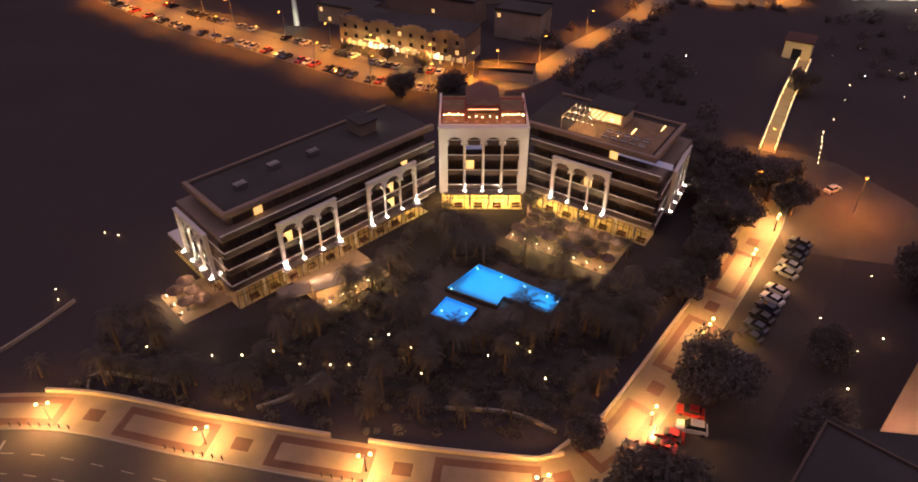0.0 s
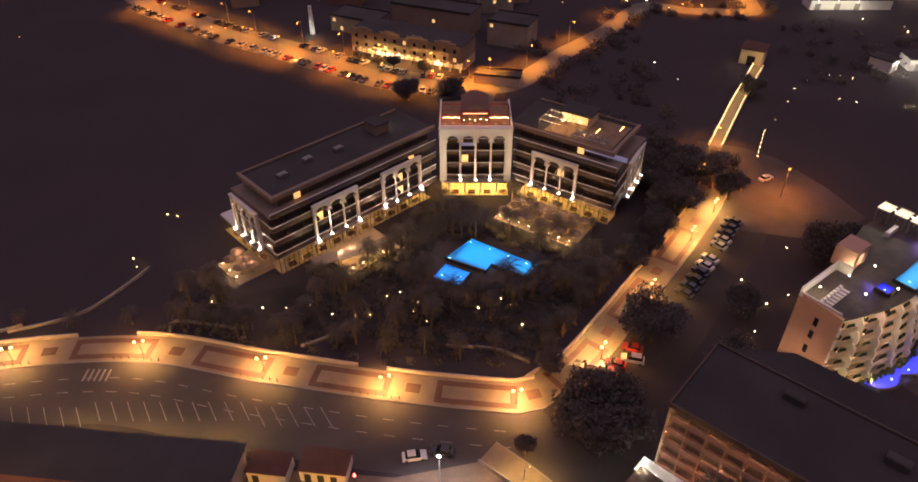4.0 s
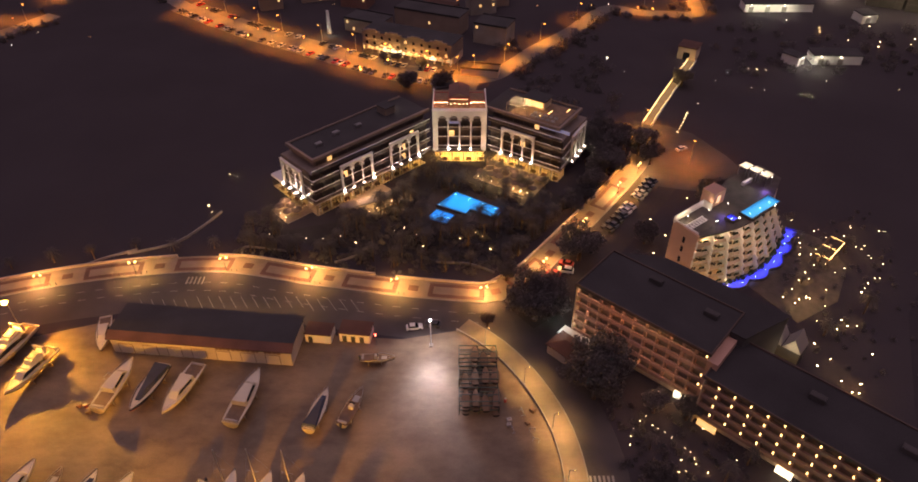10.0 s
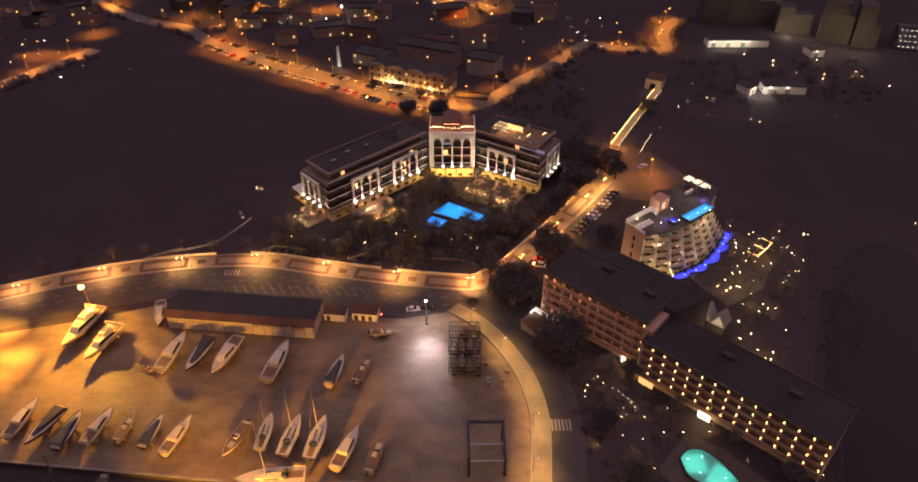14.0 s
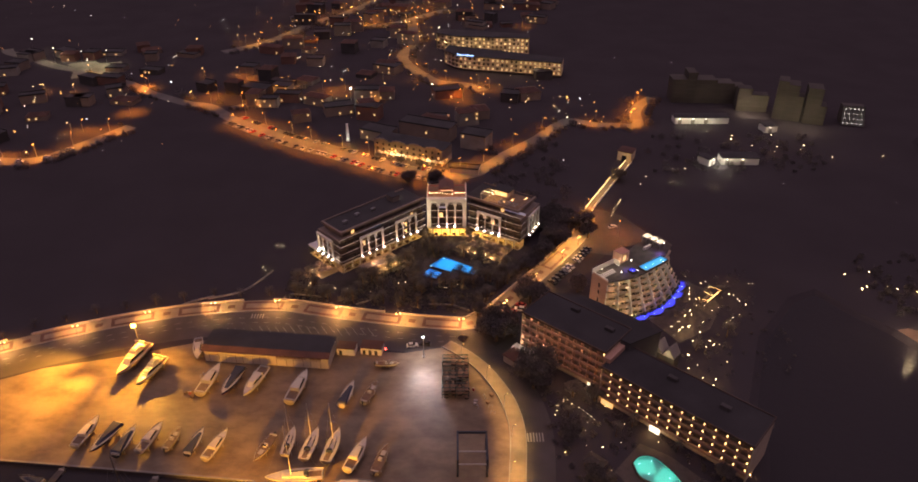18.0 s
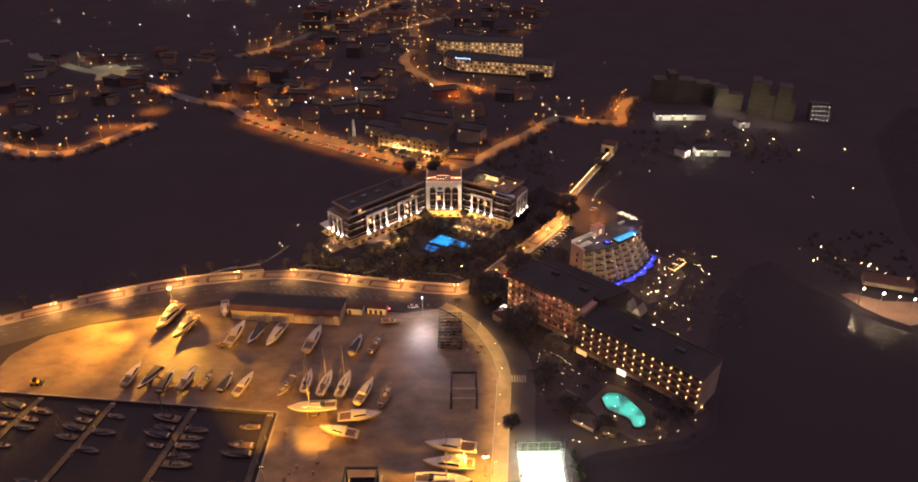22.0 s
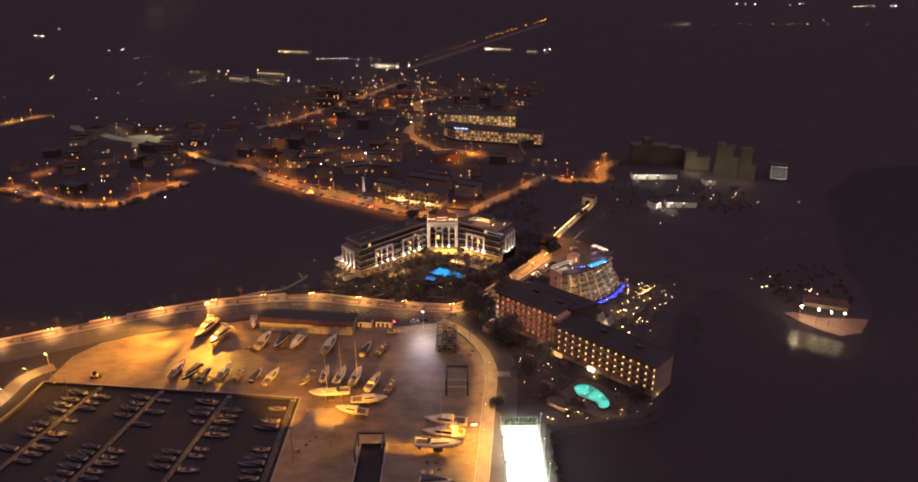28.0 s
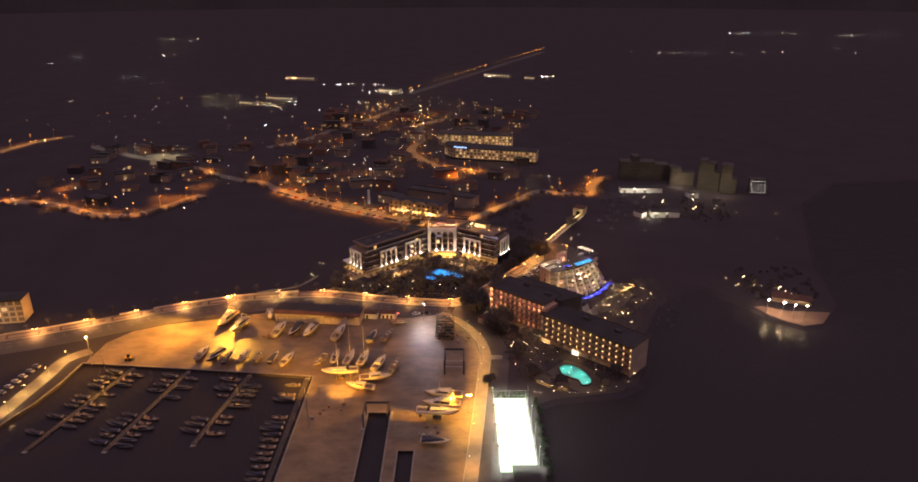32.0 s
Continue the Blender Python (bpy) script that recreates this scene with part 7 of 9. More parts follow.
for x, y, w in ((105.6, 58.7, 160), (96.6, 54.9, 220), (99.6, 55.3, 160), (124.8, 87.1, 160), (120.8, 82.4, 60), (132.7, 85.1, 0), (134.5, 85.1, 0), (94.8, 53.3, 120), (102.5, 52.3, 90), (98.1, 47.0, 60), (104.6, 47.0, 60), (105.2, 44.7, 130), (107.8, 45.1, 130), (102.1, 43.7, 60), (94.1, 38.6, 40),
                (107.1, 34.9, 0), (96.0, 33.3, 120), (95.7, 26.5, 50), (99.9, 25.5, 120), (96.6, 23.0, 60), (98.2, 22.7, 120), (91.9, 31.2, 0), (61.6, 74.7, 40), (67.0, 83.1, 30), (72.8, 86.1, 60), (78.8, 102.9, 30), (64.3, 91.3, 0)):
    path_lamp(x, y, rng.uniform(1.1, 1.7), "beach garden lamps", watts=w)
# open pergola bar with light strips on its beams
BARP = thing("beach_pergola", at(109.9, 69.2, 0, 45), "open timber pergola bar with lit beams in the beach garden", "pergola")
for x in (0, 5.5, 11):
    for y in (0, 4):
        part("post", boxes((x - 0.09, x + 0.09, y - 0.09, y + 0.09, 0, 2.6)), WOOD, BARP)
    part("cross_beam", boxes((x - 0.1, x + 0.1, 0.1, 3.9, 2.6, 2.8)), WOOD, BARP)
    part("light_strip", boxes((x + 0.12, x + 0.26, 0.2, 3.8, 2.66, 2.8)), G_STRIP, BARP, "glowing warm strip")
for y in (0, 4):
    part("long_beam", boxes((-0.1, 11.1, y - 0.1, y + 0.1, 2.6, 2.8)), WOOD, BARP)
part("light_strip", boxes((0, 11, -0.28, -0.12, 2.64, 2.78)), G_STRIP, BARP, "glowing warm strip")
part("bar_counter", boxes((1, 10, 2.4, 3.1, 0, 1.1), bevel=0.04), PALEWOOD, BARP)
bulb(BARP, 5.5, -1.5, 2.2, 120, WARM, 0.2)
for x, y in ((52, -12), (58, -26), (66, -20), (52, -32), (43, -7), (60, 0), (73, -3), (80, -26), (91, -12), (95, -14), (67, -32), (73, -32), (50, -31)):
    path_lamp(x, y, rng.uniform(0.8, 1.2), "terrace lamps", watts=120)
ring = smooth_line([(42, 9), (43.5, 13.5), (47, 16.5)], 1.6) + smooth_line([(48, 14), (51.5, 11), (54.5, 7), (55, 4), (52.5, 2.5), (49.5, 2)], 1.5)
ring += smooth_line([(56, -14), (57.5, -22), (58, -30), (65, -31.5), (72, -31), (79, -30), (86, -27), (93, -22), (97, -16)], 4.6)
ring += [Vector(p) for p in ((52, 5), (57, 2), (59, 13), (50, -4), (55, -5), (61, -3), (64, 5), (66, -3), (80, -12), (85, -8))]
for p in ring:
    path_lamp(p.x, p.y, rng.uniform(0.7, 0.95), "terrace lamps", watts=30 if rng.random() < 0.3 else 0)
# lit avenue of two glowing low walls with a gatehouse at its end
AV = [Vector((76.5, 152.5)), Vector((92.5, 182)), Vector((109.0, 210.5))]
solo("pavement_avenue", ribbon(bmesh.new(), AV, -1.7, 1.7, 0.0, 0.06), PAVE, "pale avenue between lit low walls", "pavement", kind="structure")
bm = ribbon(ribbon(bmesh.new(), AV, 1.7, 2.0, 0, 1.1), AV, -2.0, -1.7, 0, 1.1)
solo("wall_avenue", bm, STUCCO, "low white walls along the avenue", "wall", kind="structure")
STRIPS = thing("avenue_light_strip", at(0, 0), "warm light strips under the coping of the avenue walls", "light strip")
for d in (1.62, -1.66):
    part("strip", ribbon(bmesh.new(), AV, d, d + 0.05, 0.85, 0.98), G_STRIP, STRIPS)
for k in range(8):
    p = AV[0] + (AV[2] - AV[0]) * (k + 0.5) / 8
    bulb(STRIPS, p.x, p.y, 2.6, 170, (1.0, 0.72, 0.3), 0.3)
GH = thing("gatehouse", at(106.5, 212, 0, -30), "pale gatehouse at the end of a lit avenue", "gatehouse")
part("wall", boxes((-4, 4, 0, 8, 0, 5.5)), CREAM, GH)
part("arch", boxes((-1.4, 1.4, -0.08, 0, 0, 3.4)), GLASSDARK, GH)
part("roof", boxes((-4.4, 4.4, -0.4, 8.4, 5.5, 5.9)), TILE, GH)
bulb(GH, -5, -3, 3, 260, (1.0, 0.75, 0.4))
for k in range(7):
    path_lamp(86.5 + k * 1.3, 146 + k * 2.6, 1.1, "avenue lamps")


# ---- cars ----
def car(paint, label, van=False):
    ob = thing("van" if van else "car", Matrix(), label, "car", group="parked cars")
    L, W, H = (4.6, 1.85, 1.85) if van else (4.3, 1.78, 1.46)
    bm = bmesh.new()
    prof = [(0.0, 0.35), (0.05, 0.75), (0.15, 0.95), (1.2 if not van else 0.5, 1.0), (3.1, 0.95), (4.15, 0.8), (4.3, 0.6), (4.3, 0.3)]
    prof = [(x * L / 4.3, z * (1.15 if van else 1)) for x, z in prof]
    ra = [bm.verts.new((x, -W / 2 + (0.06 if z > 0.7 else 0), z)) for x, z in prof]
    rb = [bm.verts.new((x, W / 2 - (0.06 if z > 0.7 else 0), z)) for x, z in prof]
    for k in range(len(prof)):
        j = (k + 1) % len(prof)
        bm.faces.new((ra[k], ra[j], rb[j], rb[k]))
    bm.faces.new(ra[::-1])
    bm.faces.new(rb)
    bmesh.ops.recalc_face_normals(bm, faces=bm.faces[:])
    part("body", bm, paint, ob)
    z0 = 0.95 * (1.15 if van else 1)
    x0, x1 = (0.3, 3.5) if van else (0.55, 3.2)
    g = bmesh.new()
    v = [g.verts.new(c) for c in ((x0, -W * 0.44, z0), (x1, -W * 0.44, z0), (x1, W * 0.44, z0), (x0, W * 0.44, z0), (x0 + 0.45, -W * 0.36, H), (x1 - 0.85, -W * 0.36, H), (x1 - 0.85, W * 0.36, H), (x0 + 0.45, W * 0.36, H))]
    for q in ((0, 1, 5, 4), (1, 2, 6, 5), (2, 3, 7, 6), (3, 0, 4, 7)):
        g.faces.new([v[i] for i in q])
    part("cabin_glass", g, GLASSDARK, ob, "dark car windows")
    part("roof", boxes((x0 + 0.42, x1 - 0.82, -W * 0.365, W * 0.365, H - 0.02, H + 0.03)), paint, ob)
    for x in (0.75, L - 0.8):
        for s in (-1, 1):
            part("wheel", tube(bmesh.new(), 0, 0, -0.1, 0.1, 0.32, 0.32, 14, m=pose(x, s * (W / 2 - 0.08), 0.32, 90, 0, 0)), RUBBER, ob)
    for s in (-1, 1):
        part("headlight", boxes((L - 0.06, L + 0.02, s * 0.62 - 0.16, s * 0.62 + 0.16, 0.6, 0.74)), PAINT, ob, "clear headlight")
    return ob


def paint(name, c):
    return mat(name, c, 0.3, vary=0.05, fine=4, bump=0.0, coat=0.6)


CARS = [car(paint("red_car_paint", (0.4, 0.03, 0.03)), "red hatchback parked at the kerb"), car(paint("white_car_paint", (0.7, 0.68, 0.64)), "white car parked at the kerb"),
        car(paint("black_car_paint", (0.025, 0.025, 0.03)), "black car parked at the kerb"), car(paint("silver_car_paint", (0.35, 0.35, 0.36)), "silver car parked at the kerb"),
        car(paint("blue_car_paint", (0.03, 0.04, 0.07)), "dark blue car parked at the kerb"), car(paint("white_van_paint", (0.72, 0.7, 0.66)), "white van parked at the kerb", True)]
placed = set()


def park(kind, x, y, turn, z=0.02):
    m = at(x, y, z, turn)
    if kind in placed:
        copy_thing(CARS[kind], m)
    else:
        CARS[kind].matrix_basis = m
        placed.add(kind)


park(0, 31.6, 63.0, 150)
park(0, 33.4, 65.2, 158)
park(5, 37.2, 66.6, 165)
park(0, 37.6, 69.6, 160)
for k in range(16):
    p, t = along(SIDE, 34 + k * 3.0)
    q = p + Vector((t.y, -t.x)) * 6.6
    if rng.random() < 0.85:
        park(rng.choice((1, 2, 2, 3, 4, 4)), q.x, q.y, math.degrees(math.atan2(t.y, t.x)) + 75 + rng.uniform(-4, 4))
for d, flip in ((5.6, 1), (-6.0, -1)):
    s = 6.0
    while s < length_of(ROAD_PARK) - 8:
        if rng.random() < (0.8 if d < 0 else 0.62):
            p, t = along(ROAD_PARK, s)
            q = p + Vector((-t.y, t.x)) * d
            a = math.degrees(math.atan2(t.y, t.x)) + 90 * flip + rng.uniform(-5, 5)
            park(rng.choice((1, 2, 3, 4, 0, 2, 3)), q.x - 2 * math.cos(radians(a)), q.y - 2 * math.sin(radians(a)), a)
        s += rng.choice((2.9, 2.9, 3.0, 6.0))
for k in range(9):
    p, t = along(ROAD_LEFT, 40 + k * 14)
    park(rng.choice((1, 2, 3)), p.x, p.y, math.degrees(math.atan2(t.y, t.x)) + rng.uniform(-6, 6), 0.03)
for k in range(8):
    park(rng.choice((1, 2, 3, 4)), -180 - k * 0.6, -10 - k * 4.4, 160, 0.03)
for x, y, a in ((-9, 44.5, 10), (83, 133, 30), (0, 45.5, 170)):
    park(rng.choice((1, 2, 3)), x, y, a)
LOADER = thing("wheel_loader", at(-143, -3, 0.03, 8), "small yellow wheel loader standing on the quay", "loader")
part("body", boxes((0, 2.6, -0.9, 0.9, 0.6, 1.5), (-0.3, 0.8, -0.8, 0.8, 1.2, 1.7), bevel=0.06), mat("yellow_machine_paint", (0.5, 0.3, 0.04), 0.5), LOADER)
part("cab", boxes((0.9, 2.1, -0.7, 0.7, 1.5, 2.7), bevel=0.05), GLASSDARK, LOADER)
part("bucket", boxes((3.4, 4.2, -1.1, 1.1, 0.1, 0.8), bevel=0.04), DARKSTEEL, LOADER)
part("arm", boxes((2.4, 3.6, -0.5, -0.35, 0.6, 0.8), (2.4, 3.6, 0.35, 0.5, 0.6, 0.8)), DARKSTEEL, LOADER)
for x in (0.5, 2.2):
    for s in (-0.95, 0.95):
        part("wheel", tube(bmesh.new(), 0, 0, -0.2, 0.2, 0.6, 0.6, 14, m=pose(x, s, 0.6, 90, 0, 0)), RUBBER, LOADER)

# ---- plants ----
nr = np.random.RandomState(11)


def leaf_cloud(centres, radii, per, size, material, squash=0.75):
    """A cloud of small folded leaf tufts on and inside uneven lobes."""
    verts, faces = [], []
    for (cx, cy, cz), r in zip(centres, radii):
        d = nr.normal(size=(per, 3))
        d /= np.linalg.norm(d, axis=1)[:, None]
        rad = r * (0.55 + 0.5 * nr.rand(per)) * (0.85 + 0.3 * np.sin(d[:, 0] * 5 + cx) * np.sin(d[:, 1] * 4 + cy))
        p = d * rad[:, None] * np.array([1, 1, squash]) + np.array([cx, cy, cz])
        for q in p:
            u = nr.normal(size=3)
            u /= np.linalg.norm(u)
            w = np.cross(u, nr.normal(size=3))
            w /= np.linalg.norm(w) + 1e-9
            s = size * (0.6 + 0.8 * nr.rand())
            k = len(verts)
            up = np.cross(u, w) * s * 0.3
            verts += [tuple(q - u * s), tuple(q + w * s * 0.45 + up), tuple(q + u * s), tuple(q - w * s * 0.45 + up)]
            faces += [(k, k + 1, k + 2), (k, k + 2, k + 3)]
    me = bpy.data.meshes.new("mesh")
    me.from_pydata(verts, [], faces)
    me.materials.append(material)
    return me


def trunk_mesh(h, r, limbs, material=BARK):
    bm = bmesh.new()
    segs = 5
    prev = None
    for k in range(segs + 1):
        t = k / segs
        ring = [bm.verts.new((r * (1.25 - 0.6 * t) * math.cos(a) + 0.25 * math.sin(t * 2.2), r * (1.25 - 0.6 * t) * math.sin(a), h * t)) for a in [2 * math.pi * j / 9 for j in range(9)]]
        if prev:
            for j in range(9):
                bm.faces.new((prev[j], prev[(j + 1) % 9], ring[(j + 1) % 9], ring[j]))
        prev = ring
    for k in range(limbs):
        a = 2 * math.pi * k / limbs + 0.4
        tube(bm, 0, 0, 0, h * 0.75, r * 0.5, r * 0.15, 7, m=pose(0.2, 0, h * 0.72) @ pose(0, 0, 0, 0, 48, math.degrees(a)))
    return mesh_of(bm, material, True)


def tree_kind(name, label, h, r, lobes, per, size, squash=0.7):
    ob = thing(name, Matrix(), label, "tree")
    cs = [(0, 0, h)] + [(r * 0.62 * math.cos(a), r * 0.62 * math.sin(a), h - 0.2 * r + nr.uniform(-0.3, 0.45) * r) for a in [2 * math.pi * k / lobes + nr.uniform(-0.3, 0.3) for k in range(lobes)]]
    piece("trunk", trunk_mesh(h * 0.75, 0.06 * r + 0.12, 4), ob)
    piece("crown", leaf_cloud(cs, [r * nr.uniform(0.45, 0.62) for _ in cs], per, size, LEAF, squash), ob)
    return ob


TREES = [tree_kind("pine_tree", "dark umbrella pine with a broad ragged crown", 6.5, 6.0, 8, 420, 0.42),
         tree_kind("pine_tree", "dark umbrella pine with a tall ragged crown", 8.0, 5.0, 7, 420, 0.42, 0.9),
         tree_kind("garden_tree", "small dark round-crowned street tree", 3.6, 2.2, 6, 260, 0.28, 0.95)]
seen_tree = set()


def plant(kind, x, y, s, z=0.0):
    m = at(x, y, z, rng.uniform(0, 360))
    if kind in seen_tree:
        ob = copy_thing(TREES[kind], m)
    else:
        ob = TREES[kind]
        ob.matrix_basis = m
        seen_tree.add(kind)
    ob.scale = (s, s, s * rng.uniform(0.9, 1.1))


for k, x, y, s in ((0, 39.5, 72.5, 1.05), (0, 24.5, 48.0, 1.4), (0, 27.6, 50.8, 0.95), (0, 37.0, 26.0, 1.35), (1, 36, 22, 0.9), (1, 68.5, 130, 1.1), (0, 63, 134, 1.0), (1, 71.5, 124.5, 0.8), (1, -2, 182, 0.8), (0, -16, 183, 0.7),
                   (2, -22, 206, 1.1), (2, -11, 201, 1.1), (2, -28, 209, 0.9), (2, -35, 213, 0.9), (0, 98, 186, 0.7), (0, 57, 122, 0.8), (1, 52, 117, 0.8), (0, 54, 128, 0.9), (1, 25.0, 54.5, 0.52), (2, 18, 63.5, 1.2), (2, 12, 45.5, 0.8),
                   (2, 49, 18, 1.3), (2, 56, 16, 1.4), (1, 45, -2, 0.7), (1, 50, -18, 0.6), (0, 62, -26, 0.5), (2, 80, -24, 1.2), (2, 88, -18, 1.2), (1, 30, -26, 0.6), (1, 47, 106, 0.75), (0, 50, 110, 0.7), (1, 55, 116, 0.8), (0, 45, 101, 0.6), (1, 41, 96, 0.6), (0, 58, 119, 0.8), (1, 49, 134, 0.9), (0, 46, 141, 0.9), (1, 56, 140, 0.9), (0, 40, 148, 0.8), (1, 84, 98, 0.9), (0, 92, 100, 0.8), (1, 60, 80, 0.7), (0, 54, 66, 0.7), (1, 50, 62, 0.6)):
    plant(k, x, y, s)


def palm_kind(h, fronds, droop, label, reach=2.9):
    ob = thing("palm_tree", Matrix(), label, "palm", group="garden palms")
    bm = bmesh.new()
    prev = None
    for k in range(9):
        t = k / 8
        rr = 0.22 * (1.15 - 0.35 * t) * (1.06 if k % 2 else 0.95)
        ring = [bm.verts.new((rr * math.cos(a) + 0.35 * t * t, rr * math.sin(a), h * t)) for a in [2 * math.pi * j / 8 for j in range(8)]]
        if prev:
            for j in range(8):
                bm.faces.new((prev[j], prev[(j + 1) % 8], ring[(j + 1) % 8], ring[j]))
        prev = ring
    bm.faces.new(prev)
    piece("trunk", mesh_of(bm, BARK, True), ob)
    verts, faces = [], []
    for f in range(fronds):
        a = 2 * math.pi * f * 0.381966
        lift = 1.15 - 1.5 * f / fronds
        L = reach * (0.85 + 0.3 * nr.rand())
        spine = []
        for k in range(9):
            t = k / 8
            r = L * t * (1 - 0.12 * t)
            spine.append(np.array([r * math.cos(a) + 0.35, r * math.sin(a), h + 0.1 + L * (lift * t * 0.75 - droop * t * t)]))
        side = np.array([-math.sin(a), math.cos(a), 0])
        for k in range(8):
            p, q = spine[k], spine[k + 1]
            w = 0.62 * math.sin(math.pi * (0.12 + 0.84 * (k + 0.5) / 8))
            for s in (-1, 1):
                for e in (0.0, 0.5):
                    b0 = p + (q - p) * e
                    b1 = p + (q - p) * (e + 0.3)
                    tip = p + (q - p) * (e + 1.0) + side * s * w + np.array([0, 0, -0.22 * w])
                    n0 = len(verts)
                    verts += [tuple(b0), tuple(b1), tuple(tip)]
                    faces.append((n0, n0 + 1, n0 + 2))
    me = bpy.data.meshes.new("mesh")
    me.from_pydata(verts, [], faces)
    me.materials.append(PALMLEAF)
    piece("crown", me, ob)
    return ob


PALMS = [palm_kind(6.5, 30, 0.85, "palm with an arching crown on a slender trunk"), palm_kind(8.5, 34, 1.0, "tall palm with a drooping crown"), palm_kind(4.5, 26, 0.7, "short palm with a spreading crown"), palm_kind(7.8, 36, 0.75, "large date palm with a dense crown beside the pool", 4.5)]
seen_palm = set()


def palm(kind, x, y, s=1.0):
    m = at(x, y, 0, rng.uniform(0, 360))
    if kind in seen_palm:
        ob = copy_thing(PALMS[kind], m)
    else:
        ob = PALMS[kind]
        ob.matrix_basis = m
        seen_palm.add(kind)
    ob.scale = (s, s, s)


def free(x, y):
    """True where the garden has room for a plant."""
    if (x - 5) ** 2 / 150 + (y - 97) ** 2 / 95 < 1:
        return False
    u = (x + 38.6) * 0.72 + (y - 91.7) * 0.694
    v = -(x + 38.6) * 0.694 + (y - 91.7) * 0.72
    if v > -10.5 and -12 < u < 52:
        return False
    if y > 112 or (x - 14) * 0.55 + (y - 126) * 0.835 > -13.5:
        return False
    return True


for k, x, y, s in ((3, 11.3, 87.2, 1.0), (3, -0.8, 81.8, 0.95), (1, -13, 70, 0.75), (1, -6, 69, 0.75), (1, 1, 67.5, 0.75), (0, -20, 72, 0.9), (0, 8, 69, 0.8), (0, -33, 74.5, 0.9), (0, -42, 76, 0.9), (2, 6, 113, 1.0), (0, 2.5, 116, 0.9), (0, -13, 103, 1.0), (0, -20, 97, 1.0), (2, -16, 99.5, 1.0)):
    palm(k, x, y, s)
for m, x0, x1, n in ((WL, 3, 45, 15), (WR, 1, 26, 9)):
    for k in range(n):
        q = Matrix.Translation((5, 126, 0)) @ m @ Vector((x0 + (x1 - x0) * (k + rng.random()) / n, rng.uniform(-8.5, -3.0) - (7.5 if m is WL and 0.1 < k / n < 0.6 else 0), 0))
        palm(rng.choice((0, 2, 2)), q.x, q.y, rng.uniform(0.65, 0.95))
count = 0
while count < 66:
    x, y = rng.uniform(-60, 34), rng.uniform(69, 112)
    ok = free(x, y) and x < 15.5 + (y - 65) * 0.75 and y > 72 - (x + 40) * 0.14
    if ok:
        palm(rng.choice((0, 0, 1, 2)), x, y, rng.uniform(0.75, 1.15))
        count += 1
for k in range(26):
    s = 4 + k * 10.5
    p, t = along(COAST, min(s, length_of(COAST) - 30))
    q = p + Vector((-t.y, t.x)) * rng.uniform(9.5, 13)
    palm(rng.choice((0, 2, 2)), q.x, q.y, rng.uniform(0.6, 0.9))
for k in range(16):
    p, t = along(SIDE, 10 + k * 4.6)
    q = p + Vector((-t.y, t.x)) * rng.uniform(9, 13)
    palm(rng.choice((0, 2)), q.x, q.y, rng.uniform(0.6, 0.95))
for x, y in ((100, 62), (108, 70), (118, 76), (112, 50), (98, 42), (104, 78), (46, 8), (60, 0), (66, 4), (54, -20), (78, -6)):
    palm(rng.choice((0, 2)), x, y, rng.uniform(0.7, 0.95))


def thicket(name, label, spots, per, size, material, category):
    me = leaf_cloud([(x, y, r * 0.55) for x, y, r in spots], [r for _, _, r in spots], per, size, material, 0.8)
    return tagged(new(name, me), label, category, kind="stuff")


def scatter(n, inside, box4, r0, r1):
    out = []
    while len(out) < n:
        x, y = rng.uniform(box4[0], box4[1]), rng.uniform(box4[2], box4[3])
        if inside(x, y):
            out.append((x, y, rng.uniform(r0, r1)))
    return out


def near_line(line, x, y, d):
    return any((p.x - x) ** 2 + (p.y - y) ** 2 < d * d for p in line)


def coast_y(x):
    return min(COAST, key=lambda p: abs(p.x - x)).y


garden = scatter(620, lambda x, y: free(x, y) and x < 15 + (y - 66) * 0.72 and y > coast_y(x) + 8.7, (-62, 40, 66, 112), 0.5, 1.3)
garden += scatter(120, lambda x, y: 18 + (y - 66) * 0.72 - 6 < x < 15.5 + (y - 66) * 0.745 and not (x - 14) * 0.55 + (y - 126) * 0.835 > -2, (18, 66, 68, 128), 0.6, 1.6)
thicket("garden_shrubs", "dense dark shrubs under the garden palms", garden, 90, 0.2, LEAF, "shrubs")
east = scatter(80, lambda x, y: y > 196 and (x > 78 + max(0, (y - 150) * 0.55)) and not near_line(AV, x, y, 16) and y < 250 and x < 150 + (y - 78) * 0.55 and not (66 < x < 106 and 104 < y < 160) and not (58 < x < 122 and 40 < y < 96) and not near_line(ROAD_EAST, x, y, 8), (60, 230, 80, 250), 1.2, 3.2)
east += scatter(70, lambda x, y: not near_line(HILL_ROAD[::2], x, y, 9), (20, 70, 150, 240), 1.5, 3.5)
east += scatter(60, lambda x, y: True, (183, 226, 62, 110), 0.8, 2.2)
thicket("eastern_scrub", "dark scrub and trees on the shore hillside", east, 60, 0.5, LEAF, "scrub")
shore_plants = scatter(150, lambda x, y: (x - 69) ** 2 + (y + 16) ** 2 > 150 and x + y > 28 and (x - 33) * 0.66 + (y - 41) * 0.75 < -3 and x > 39, (38, 92, -30, 36), 0.4, 1.2)
thicket("shore_garden_shrubs", "dark shrubs in the hotel's shore garden", shore_plants, 80, 0.2, LEAF, "shrubs")
